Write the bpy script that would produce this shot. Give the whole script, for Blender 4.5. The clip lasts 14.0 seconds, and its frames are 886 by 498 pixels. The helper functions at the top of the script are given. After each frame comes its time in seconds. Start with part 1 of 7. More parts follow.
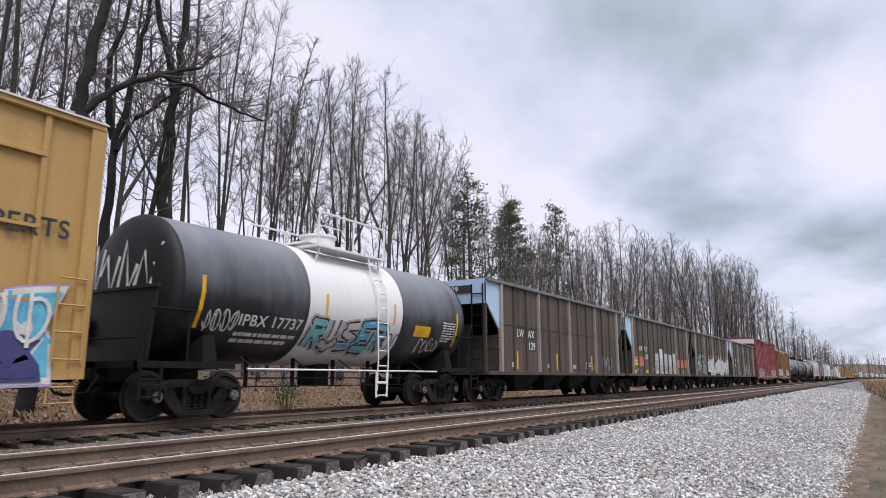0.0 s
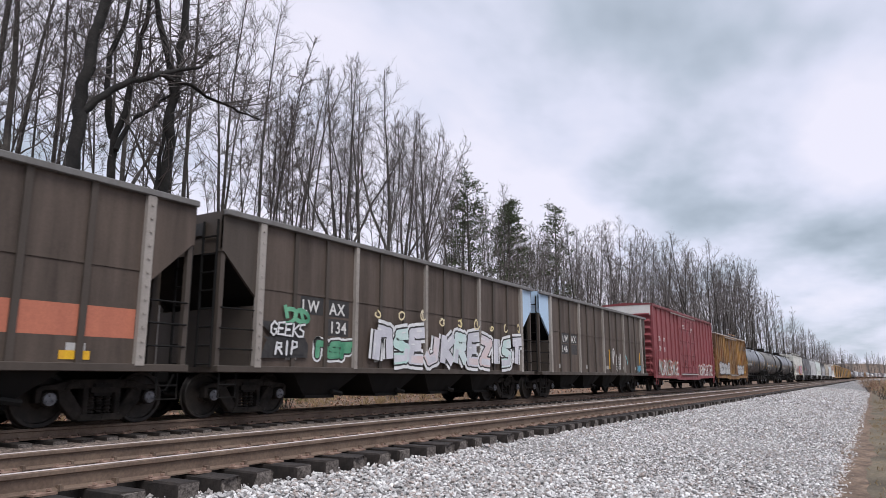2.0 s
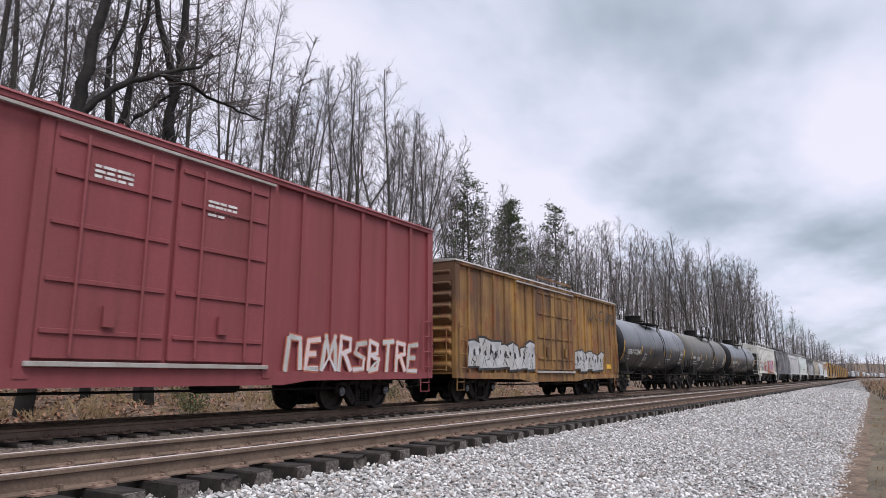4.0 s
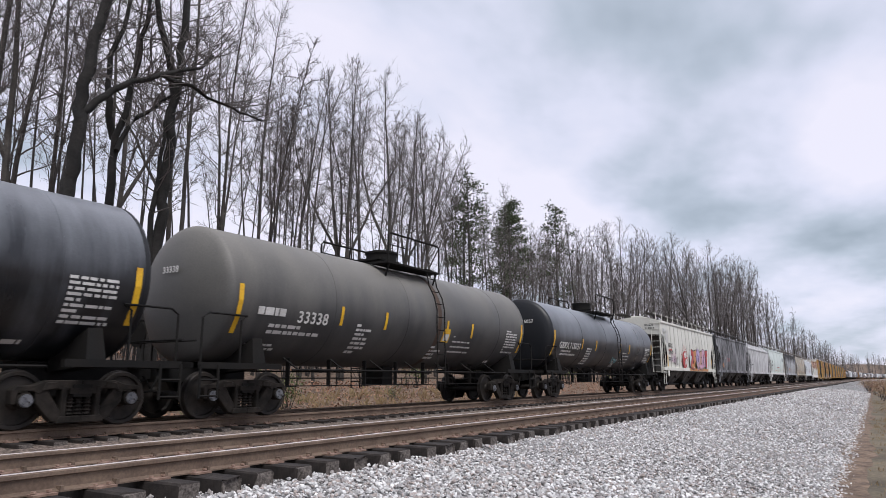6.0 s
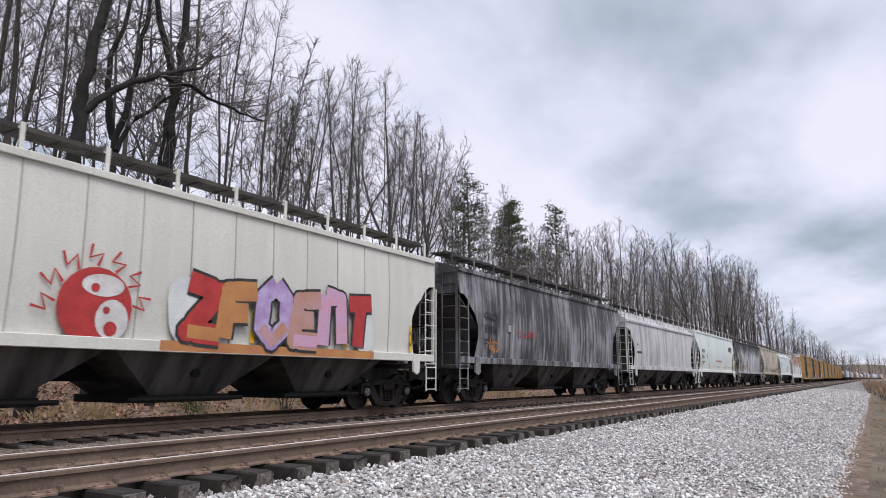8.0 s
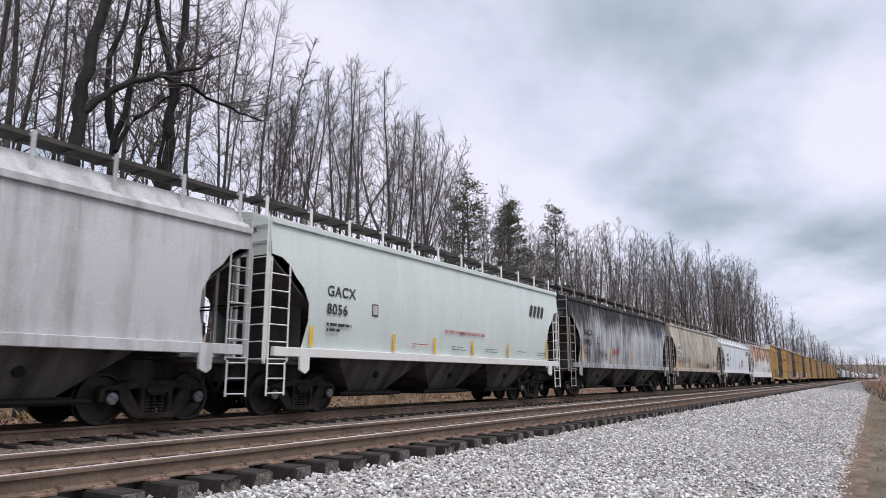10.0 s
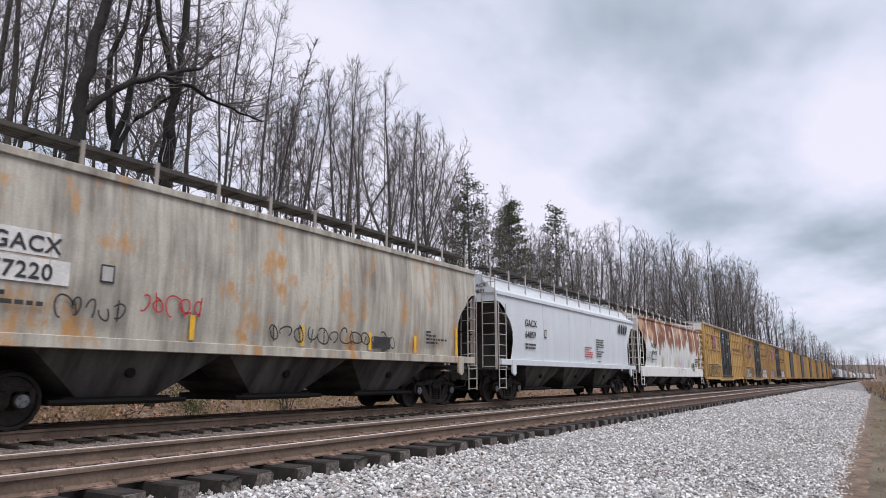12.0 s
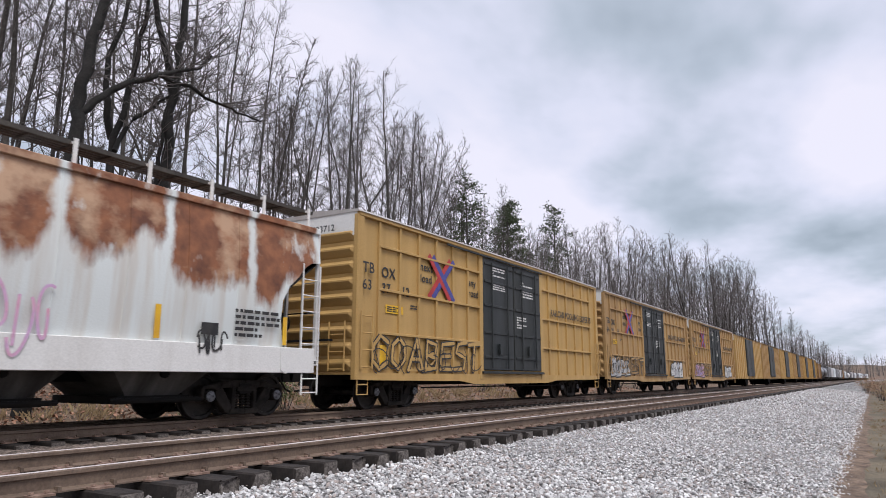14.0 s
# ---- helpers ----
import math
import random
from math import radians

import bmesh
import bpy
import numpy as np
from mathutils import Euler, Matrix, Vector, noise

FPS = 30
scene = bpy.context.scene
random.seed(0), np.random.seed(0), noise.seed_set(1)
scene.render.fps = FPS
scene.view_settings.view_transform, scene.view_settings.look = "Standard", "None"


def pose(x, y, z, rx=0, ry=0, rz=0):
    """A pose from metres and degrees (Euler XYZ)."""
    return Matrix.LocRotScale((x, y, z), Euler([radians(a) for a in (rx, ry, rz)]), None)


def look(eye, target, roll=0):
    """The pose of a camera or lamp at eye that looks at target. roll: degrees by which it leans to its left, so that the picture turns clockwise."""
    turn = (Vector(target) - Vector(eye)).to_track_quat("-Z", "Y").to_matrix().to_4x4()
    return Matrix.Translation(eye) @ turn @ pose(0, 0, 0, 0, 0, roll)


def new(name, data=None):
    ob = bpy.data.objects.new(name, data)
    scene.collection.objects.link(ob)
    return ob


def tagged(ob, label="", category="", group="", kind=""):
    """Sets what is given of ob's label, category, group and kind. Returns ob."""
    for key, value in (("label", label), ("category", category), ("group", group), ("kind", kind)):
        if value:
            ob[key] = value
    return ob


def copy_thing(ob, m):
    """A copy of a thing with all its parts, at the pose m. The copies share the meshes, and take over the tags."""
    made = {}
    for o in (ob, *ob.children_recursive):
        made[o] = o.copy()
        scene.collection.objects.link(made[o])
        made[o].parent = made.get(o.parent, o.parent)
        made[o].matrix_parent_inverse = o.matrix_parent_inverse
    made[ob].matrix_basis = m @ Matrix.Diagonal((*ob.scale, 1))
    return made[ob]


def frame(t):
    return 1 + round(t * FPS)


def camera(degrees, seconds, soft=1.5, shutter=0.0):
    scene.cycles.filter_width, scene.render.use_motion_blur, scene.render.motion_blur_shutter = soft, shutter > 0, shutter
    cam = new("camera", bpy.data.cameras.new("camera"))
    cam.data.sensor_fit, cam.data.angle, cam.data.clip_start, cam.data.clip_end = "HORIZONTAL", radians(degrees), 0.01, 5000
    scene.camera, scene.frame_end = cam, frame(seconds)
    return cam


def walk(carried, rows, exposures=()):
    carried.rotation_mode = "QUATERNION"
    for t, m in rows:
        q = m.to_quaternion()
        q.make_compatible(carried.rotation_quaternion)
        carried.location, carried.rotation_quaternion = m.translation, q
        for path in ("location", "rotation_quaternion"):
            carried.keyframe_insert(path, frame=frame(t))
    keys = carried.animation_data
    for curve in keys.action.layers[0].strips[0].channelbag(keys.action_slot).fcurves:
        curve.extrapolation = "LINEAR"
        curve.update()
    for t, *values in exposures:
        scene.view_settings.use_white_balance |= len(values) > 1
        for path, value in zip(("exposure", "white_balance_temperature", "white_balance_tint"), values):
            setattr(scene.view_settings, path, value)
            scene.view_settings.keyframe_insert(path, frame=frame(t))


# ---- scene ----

# World: X runs along the tracks away from the camera, Y across them, Z up; z = 0 is the top of the near rails.
EYE = (0.0, 0.0, 0.726)
TURN, TILT = 31.96, 10.76      # degrees left of the tracks, degrees upwards
SPEED = 20.6                   # of the train, m/s


def aim(turn, tilt):
    a, b = radians(turn), radians(tilt)
    target = (EYE[0] + math.cos(a) * math.cos(b), EYE[1] + math.sin(a) * math.cos(b), EYE[2] + math.sin(b))
    return look(EYE, target)


cam = camera(66.3, 14.0, soft=0.65, shutter=0.05)
walk(cam, [(0, aim(TURN, TILT)), (2, aim(TURN - 0.04, TILT - 0.04)), (3, aim(TURN - 0.06, TILT - 0.07)), (5.5, aim(TURN, TILT)),
           (8, aim(TURN, TILT + 0.03)), (10.5, aim(TURN - 0.06, TILT + 0.03)), (12, aim(TURN, TILT + 0.05)),
           (13, aim(TURN - 0.06, TILT + 0.05)), (14, aim(TURN - 0.14, TILT + 0.06))],
     exposures=[(0, 0.0, 6200, 12), (14, 0.0, 6200, 12)])

# ---- overcast daylight ----
SUN_AZ, SUN_EL = -125.0, 58.0
world = bpy.data.worlds.new("overcast_sky")
scene.world = world
world.use_nodes = True


def sky():
    nt = world.node_tree
    nt.nodes.clear()
    n, l = nt.nodes.new, nt.links.new
    out, bg = n("ShaderNodeOutputWorld"), n("ShaderNodeBackground")
    tex = n("ShaderNodeTexSky")
    tex.sky_type, tex.sun_disc = "NISHITA", False
    tex.sun_elevation, tex.sun_rotation = radians(SUN_EL), radians(90 - SUN_AZ)
    dim = n("ShaderNodeVectorMath")
    dim.operation = "SCALE"
    dim.inputs["Scale"].default_value = 0.10
    l(tex.outputs[0], dim.inputs[0])
    co, sep = n("ShaderNodeTexCoord"), n("ShaderNodeSeparateXYZ")
    l(co.outputs["Generated"], sep.inputs[0])
    # project the direction on a flat cloud deck
    up = n("ShaderNodeMath")
    up.operation = "MAXIMUM"
    up.inputs[1].default_value = 0.0
    l(sep.outputs["Z"], up.inputs[0])
    lift = n("ShaderNodeMath")
    lift.operation = "ADD"
    lift.inputs[1].default_value = 0.16
    l(up.outputs[0], lift.inputs[0])
    div = n("ShaderNodeVectorMath")
    div.operation = "DIVIDE"
    comb = n("ShaderNodeCombineXYZ")
    for k in "XYZ":
        l(lift.outputs[0], comb.inputs[k])
    l(co.outputs["Generated"], div.inputs[0])
    l(comb.outputs[0], div.inputs[1])
    mp = n("ShaderNodeMapping")
    mp.inputs["Location"].default_value = CLOUD_SHIFT
    mp.inputs["Scale"].default_value = (0.55, 0.8, 0.0)
    mp.inputs["Rotation"].default_value = (0, 0, radians(-20))
    l(div.outputs[0], mp.inputs[0])
    big, small = n("ShaderNodeTexNoise"), n("ShaderNodeTexNoise")
    big.inputs["Scale"].default_value, big.inputs["Detail"].default_value = 1.15, 5
    big.inputs["Roughness"].default_value = 0.5
    small.inputs["Scale"].default_value, small.inputs["Detail"].default_value = 4.5, 6
    for k in (big, small):
        l(mp.outputs[0], k.inputs["Vector"])
    mix = n("ShaderNodeMix")
    mix.data_type = "FLOAT"
    mix.inputs[0].default_value = 0.16
    l(big.outputs[0], mix.inputs[2])
    l(small.outputs[0], mix.inputs[3])
    # broad thick and thin parts of the deck, with wavering edges
    wave = n("ShaderNodeTexNoise")
    wave.inputs["Scale"].default_value, wave.inputs["Detail"].default_value = 4.0, 4
    l(co.outputs["Generated"], wave.inputs["Vector"])
    off, bent = n("ShaderNodeVectorMath"), n("ShaderNodeVectorMath")
    off.operation, bent.operation = "MULTIPLY_ADD", "NORMALIZE"
    off.inputs[1].default_value = (0.30, 0.30, 0.14)
    l(wave.outputs["Color"], off.inputs[0])
    shift = n("ShaderNodeVectorMath")
    shift.operation = "ADD"
    shift.inputs[1].default_value = (-0.15, -0.15, -0.07)
    l(co.outputs["Generated"], shift.inputs[0])
    l(shift.outputs[0], off.inputs[2])
    l(off.outputs[0], bent.inputs[0])
    deck = mix.outputs[0]
    for way, tight, depth in CLOUDS:
        d, e, x, g = n("ShaderNodeVectorMath"), n("ShaderNodeMath"), n("ShaderNodeMath"), n("ShaderNodeMath")
        d.operation, e.operation, x.operation, g.operation = "DOT_PRODUCT", "MULTIPLY_ADD", "EXPONENT", "MULTIPLY_ADD"
        d.inputs[1].default_value = Vector(way).normalized()
        l(bent.outputs[0], d.inputs[0])
        l(d.outputs["Value"], e.inputs[0])
        e.inputs[1].default_value, e.inputs[2].default_value = tight, -tight
        l(e.outputs[0], x.inputs[0])
        l(x.outputs[0], g.inputs[0])
        g.inputs[1].default_value = depth
        l(deck, g.inputs[2])
        deck = g.outputs[0]
    ramp = n("ShaderNodeValToRGB")
    els = ramp.color_ramp.elements
    els[0].position, els[0].color = 0.30, (0.30, 0.36, 0.40, 1)
    els[1].position, els[1].color = 0.57, (0.95, 0.915, 1.0, 1)
    e = els.new(0.42)
    e.color = (0.555, 0.612, 0.685, 1)
    e = els.new(0.50)
    e.color = (0.80, 0.81, 0.92, 1)
    l(deck, ramp.inputs[0])
    # the clear sky hardly shows through the deck
    both = n("ShaderNodeMix")
    both.data_type = "RGBA"
    both.inputs[0].default_value = 0.90
    l(dim.outputs[0], both.inputs[6])
    l(ramp.outputs[0], both.inputs[7])
    l(both.outputs[2], bg.inputs[0])
    bg.inputs[1].default_value = 1.0
    l(bg.outputs[0], out.inputs[0])


CLOUD_SHIFT = (2.6, 1.9, 0.0)
# direction, tightness, and how far each part brightens or darkens the deck
CLOUDS = (((0.918, 0.10, 0.384), 60, -0.10), ((0.872, 0.26, 0.40), 50, -0.025), ((0.892, 0.349, 0.288), 90, 0.09), ((0.686, 0.553, 0.472), 10, 0.10),
          ((0.982, 0.04, 0.15), 130, -0.07), ((0.954, 0.01, 0.28), 130, 0.09), ((0.97, 0.22, 0.17), 130, -0.03))
sky()
sun = new("sun", bpy.data.lights.new("sun", "SUN"))
sun.data.energy, sun.data.angle, sun.data.color = 3.3, radians(30), (1.0, 0.96, 0.9)
az, el = radians(SUN_AZ), radians(SUN_EL)
sun.matrix_world = look((math.cos(az) * math.cos(el) * 50, math.sin(az) * math.cos(el) * 50, math.sin(el) * 50), (0, 0, 0))


# ---- materials ----
def rgb(*c):
    return (*c, 1.0)


def nodes_of(name, rough=0.7, metal=0.0, spec=0.4):
    m = bpy.data.materials.new(name)
    m.use_nodes = True
    nt = m.node_tree
    b = nt.nodes["Principled BSDF"]
    b.inputs["Roughness"].default_value, b.inputs["Metallic"].default_value = rough, metal
    b.inputs["Specular IOR Level"].default_value = spec
    return m, nt, b


def noise_of(nt, scale, stretch=(1, 1, 1), detail=5, rough=0.55, shift=(0, 0, 0), space="Object"):
    co, mp, no = nt.nodes.new("ShaderNodeTexCoord"), nt.nodes.new("ShaderNodeMapping"), nt.nodes.new("ShaderNodeTexNoise")
    mp.inputs["Scale"].default_value, mp.inputs["Location"].default_value = stretch, shift
    no.inputs["Scale"].default_value, no.inputs["Detail"].default_value, no.inputs["Roughness"].default_value = scale, detail, rough
    nt.links.new(co.outputs[space], mp.inputs[0])
    nt.links.new(mp.outputs[0], no.inputs["Vector"])
    return no.outputs[0]


def ramp_of(nt, value, stops):
    r = nt.nodes.new("ShaderNodeValToRGB")
    e = r.color_ramp.elements
    for k, (p, c) in enumerate(stops):
        if k < 2:
            e[k].position, e[k].color = p, c
        else:
            q = e.new(p)
            q.color = c
    nt.links.new(value, r.inputs[0])
    return r.outputs[0]


def mixed(nt, fac, a, b, how="MIX"):
    x = nt.nodes.new("ShaderNodeMix")
    x.data_type, x.blend_type = "RGBA", how
    for v, k in ((fac, 0), (a, 6), (b, 7)):
        if isinstance(v, (int, float, tuple)):
            x.inputs[k].default_value = v
        else:
            nt.links.new(v, x.inputs[k])
    return x.outputs[2]


def bump_of(nt, b, height, strength=0.3, distance=0.01):
    u = nt.nodes.new("ShaderNodeBump")
    u.inputs["Strength"].default_value, u.inputs["Distance"].default_value = strength, distance
    nt.links.new(height, u.inputs["Height"])
    nt.links.new(u.outputs[0], b.inputs["Normal"])


BW = ((0.0, rgb(0, 0, 0)), (1.0, rgb(1, 1, 1)))


def surface(name, base, other, rough=0.7, metal=0.0, scale=1.2, fine=18.0, bump=0.2, bump_size=0.006, low=0.35, high=0.65, grain=0.25, spec=0.4):
    """Two colours in patches, with a fine grain over them."""
    m, nt, b = nodes_of(name, rough, metal, spec)
    patches = ramp_of(nt, noise_of(nt, scale), ((low, rgb(*base)), (high, rgb(*other))))
    g = noise_of(nt, fine, detail=8)
    grey = ramp_of(nt, g, ((0.25, rgb(1 - grain, 1 - grain, 1 - grain)), (0.75, rgb(1 + 0 * grain, 1, 1))))
    nt.links.new(mixed(nt, 1.0, patches, grey, "MULTIPLY"), b.inputs["Base Color"])
    bump_of(nt, b, g, bump, bump_size)
    rr = ramp_of(nt, noise_of(nt, scale * 2.3, shift=(3, 1, 7)), ((0.3, rgb(*[max(rough - 0.12, 0.05)] * 3)), (0.7, rgb(*[min(rough + 0.12, 1)] * 3))))
    nt.links.new(rr, b.inputs["Roughness"])
    return m


def weathered(name, base, dirt, streak=0.5, dull=0.25, rust=0.0, rust_colour=(0.20, 0.075, 0.03), rough=0.55, low=0.40, high=0.72, seed=0.0, across=2.2, spec=0.4, top_soot_sheen=0.0, tint_heights=(2.7, 4.1)):
    """Painted steel: dirt that runs down in streaks, blotches, and specks of rust; the last two: how much soot, or on
    tanks painted sky sheen, is laid on towards the top, and between which heights.
    """
    m, nt, b = nodes_of(name, rough, 0.0, spec)
    runs = noise_of(nt, across, (1.0, 0.3, 0.10), detail=7, rough=0.62, shift=(seed, 0, seed * 0.7))
    blot = noise_of(nt, 0.55, (1, 0.4, 1.0), detail=6, shift=(seed * 1.3 + 4, 2, 1))
    both = nt.nodes.new("ShaderNodeMath")
    both.operation = "MULTIPLY_ADD"
    both.inputs[1].default_value = 0.6
    nt.links.new(runs, both.inputs[0])
    half = nt.nodes.new("ShaderNodeMath")
    half.operation = "MULTIPLY"
    half.inputs[1].default_value = 0.4
    nt.links.new(blot, half.inputs[0])
    nt.links.new(half.outputs[0], both.inputs[2])
    amount = both.outputs[0]
    # soot, or on tanks a painted sky sheen, that grows with height
    if top_soot_sheen:
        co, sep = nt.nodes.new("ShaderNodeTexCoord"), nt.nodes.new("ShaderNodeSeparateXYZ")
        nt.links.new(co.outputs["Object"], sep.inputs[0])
        height_fade, total = nt.nodes.new("ShaderNodeMapRange"), nt.nodes.new("ShaderNodeMath")
        height_fade.inputs["From Min"].default_value, height_fade.inputs["From Max"].default_value = tint_heights
        height_fade.inputs["To Max"].default_value = top_soot_sheen
        nt.links.new(sep.outputs["Z"], height_fade.inputs["Value"])
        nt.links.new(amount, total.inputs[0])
        nt.links.new(height_fade.outputs[0], total.inputs[1])
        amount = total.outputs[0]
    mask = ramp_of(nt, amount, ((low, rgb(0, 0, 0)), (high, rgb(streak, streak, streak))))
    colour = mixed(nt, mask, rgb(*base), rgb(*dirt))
    if rust:
        spots = ramp_of(nt, noise_of(nt, 1.6, (1, 1, 0.5), detail=9, rough=0.7, shift=(seed + 9, 0, 3)), ((1 - rust - 0.06, rgb(0, 0, 0)), (1 - rust + 0.05, rgb(1, 1, 1))))
        colour = mixed(nt, spots, colour, rgb(*rust_colour))
    g = noise_of(nt, 30, detail=6)
    grey = ramp_of(nt, g, ((0.3, rgb(0.82, 0.82, 0.82)), (0.7, rgb(1, 1, 1))))
    nt.links.new(mixed(nt, 1.0, colour, grey, "MULTIPLY"), b.inputs["Base Color"])
    bump_of(nt, b, noise_of(nt, 1.1, (1, 1, 0.6), detail=3), 0.10, 0.02)
    rr = ramp_of(nt, runs, ((0.3, rgb(*[rough - 0.1] * 3)), (0.7, rgb(*[min(rough + dull, 1)] * 3))))
    nt.links.new(rr, b.inputs["Roughness"])
    return m


# ---- mesh helpers ----
class Build:
    """Gathers boxes, tubes and sheets into one mesh."""

    def __init__(self):
        self.v, self.f = [], []

    def add(self, verts, faces):
        k = len(self.v)
        self.v += [tuple(p) for p in verts]
        self.f += [tuple(i + k for i in f) for f in faces]
        return self

    def box(self, x0, x1, y0, y1, z0, z1):
        v = [(x, y, z) for x in (x0, x1) for y in (y0, y1) for z in (z0, z1)]
        return self.add(v, [(0, 1, 3, 2), (4, 6, 7, 5), (0, 4, 5, 1), (2, 3, 7, 6), (0, 2, 6, 4), (1, 5, 7, 3)])

    def soft(self, x0, x1, y0, y1, z0, z1, c=0.02):
        """A box with its upright and lengthwise edges cut off."""
        prof = [(x0 + c, z0), (x1 - c, z0), (x1, z0 + c), (x1, z1 - c), (x1 - c, z1), (x0 + c, z1), (x0, z1 - c), (x0, z0 + c)]
        rings = []
        for y, s in ((y0, c * 0.7), (y0 + c, 0), (y1 - c, 0), (y1, c * 0.7)):
            mx, mz = (x0 + x1) / 2, (z0 + z1) / 2
            rings.append([(mx + (x - mx) * (1 - 2 * s / (x1 - x0)), y, mz + (z - mz) * (1 - 2 * s / (z1 - z0))) for x, z in prof])
        return self.loft(rings)

    def loft(self, rings, closed=True, caps=True):
        n = len(rings[0])
        v = [p for r in rings for p in r]
        f = []
        for i in range(len(rings) - 1):
            for j in range(n if closed else n - 1):
                a, b = i * n + j, i * n + (j + 1) % n
                f.append((a, b, b + n, a + n))
        if caps and closed:
            f += [tuple(range(n - 1, -1, -1)), tuple(range((len(rings) - 1) * n, len(rings) * n))]
        return self.add(v, f)

    def tube(self, points, r, n=6, r1=None):
        pts = [Vector(p) for p in points]
        rings = []
        for i, p in enumerate(pts):
            d = (pts[min(i + 1, len(pts) - 1)] - pts[max(i - 1, 0)]).normalized()
            side = d.cross(Vector((0, 0, 1)) if abs(d.z) < 0.9 else Vector((1, 0, 0))).normalized()
            top = side.cross(d)
            rad = r if r1 is None else r + (r1 - r) * i / (len(pts) - 1)
            rings.append([p + (side * math.cos(2 * math.pi * k / n) + top * math.sin(2 * math.pi * k / n)) * rad for k in range(n)])
        return self.loft(rings)

    def twig(self, points, r):
        """A thin three-sided shoot that ends in a point."""
        pts = [Vector(p) for p in points]
        d = (pts[-1] - pts[0]).normalized()
        side = d.cross(Vector((0, 0, 1)) if abs(d.z) < 0.9 else Vector((1, 0, 0))).normalized()
        top = side.cross(d)
        v, n = [], len(pts) - 1
        for i, p in enumerate(pts[:-1]):
            rad = r * (1 - 0.5 * i / n)
            v += [p + (side * math.cos(a) + top * math.sin(a)) * rad for a in (0, 2.094, 4.189)]
        v.append(pts[-1])
        f = []
        for i in range(n - 1):
            f += [(3 * i + j, 3 * i + (j + 1) % 3, 3 * i + 3 + (j + 1) % 3, 3 * i + 3 + j) for j in range(3)]
        k = 3 * (n - 1)
        f += [(k + j, k + (j + 1) % 3, k + 3) for j in range(3)]
        return self.add(v, f)

    def turned(self, prof, axis="y", n=24, at=(0, 0, 0)):
        """Turns a profile of (along, radius) round an axis."""
        rings = []
        for s, r in prof:
            ring = []
            for k in range(n):
                c, d = r * math.cos(2 * math.pi * k / n), r * math.sin(2 * math.pi * k / n)
                p = (s, c, d) if axis == "x" else (d, s, c) if axis == "y" else (c, d, s)
                ring.append((p[0] + at[0], p[1] + at[1], p[2] + at[2]))
            rings.append(ring)
        return self.loft(rings)

    def plate(self, outline, y0, y1):
        """A plate with an outline of (x, z), from y0 to y1."""
        return self.loft([[(x, y0, z) for x, z in outline], [(x, y1, z) for x, z in outline]])

    def cross(self, outline, x0, x1):
        """A bar with a section of (y, z), from x0 to x1."""
        return self.loft([[(x0, y, z) for y, z in outline], [(x1, y, z) for y, z in outline]])

    def mesh(self, name, smooth=False):
        me = bpy.data.meshes.new(name)
        me.from_pydata(self.v, [], self.f)
        bm = bmesh.new()
        bm.from_mesh(me)
        bmesh.ops.recalc_face_normals(bm, faces=bm.faces)
        bm.to_mesh(me)
        bm.free()
        if smooth:
            me.shade_smooth()
            me.set_sharp_from_angle(angle=radians(smooth if smooth is not True else 40))
        return me


def part(name, built, material, parent, label="", at=None, smooth=False):
    me = built if isinstance(built, bpy.types.Mesh) else built.mesh(name, smooth)
    if not me.materials:
        for m in (material if isinstance(material, (list, tuple)) else [material]):
            me.materials.append(m)
    ob = new(name, me)
    ob.parent = parent
    if at:
        ob.location = at
    return tagged(ob, label)


def thing(name, label, category, group="", kind="", at=(0, 0, 0)):
    ob = new(name)
    ob.empty_display_size = 0.3
    ob.location = at
    return tagged(ob, label, category, group, kind)


# ---- the line: straight, then a slow bend to the south far off ----
def bend(x):
    return 0.0 if x < 380 else -(x - 380) ** 2 / 9000.0


def heading(x):
    return 0.0 if x < 380 else math.atan(-2 * (x - 380) / 9000.0)


RAILS_NEAR, RAILS_FAR = (5.668, 7.175), (11.445, 12.952)
Z_FAR = -0.076                 # top of the rails under the train
TRACK = 12.2                   # the train's centre line

# ---- materials of the place ----
def island_stone():
    m, nt, b = nodes_of("ballast_stone", 0.85)
    geo = nt.nodes.new("ShaderNodeNewGeometry")
    tint = ramp_of(nt, geo.outputs["Random Per Island"], ((0.0, rgb(0.22, 0.21, 0.205)), (1.0, rgb(0.77, 0.76, 0.755)), (0.30, rgb(0.31, 0.30, 0.298)), (0.7, rgb(0.55, 0.54, 0.535)), (0.06, rgb(0.40, 0.34, 0.31))))
    g = noise_of(nt, 45, detail=6)
    nt.links.new(mixed(nt, 0.6, tint, ramp_of(nt, g, ((0.3, rgb(0.55, 0.55, 0.55)), (0.7, rgb(1, 1, 1)))), "MULTIPLY"), b.inputs["Base Color"])
    bump_of(nt, b, g, 0.5, 0.01)
    return m


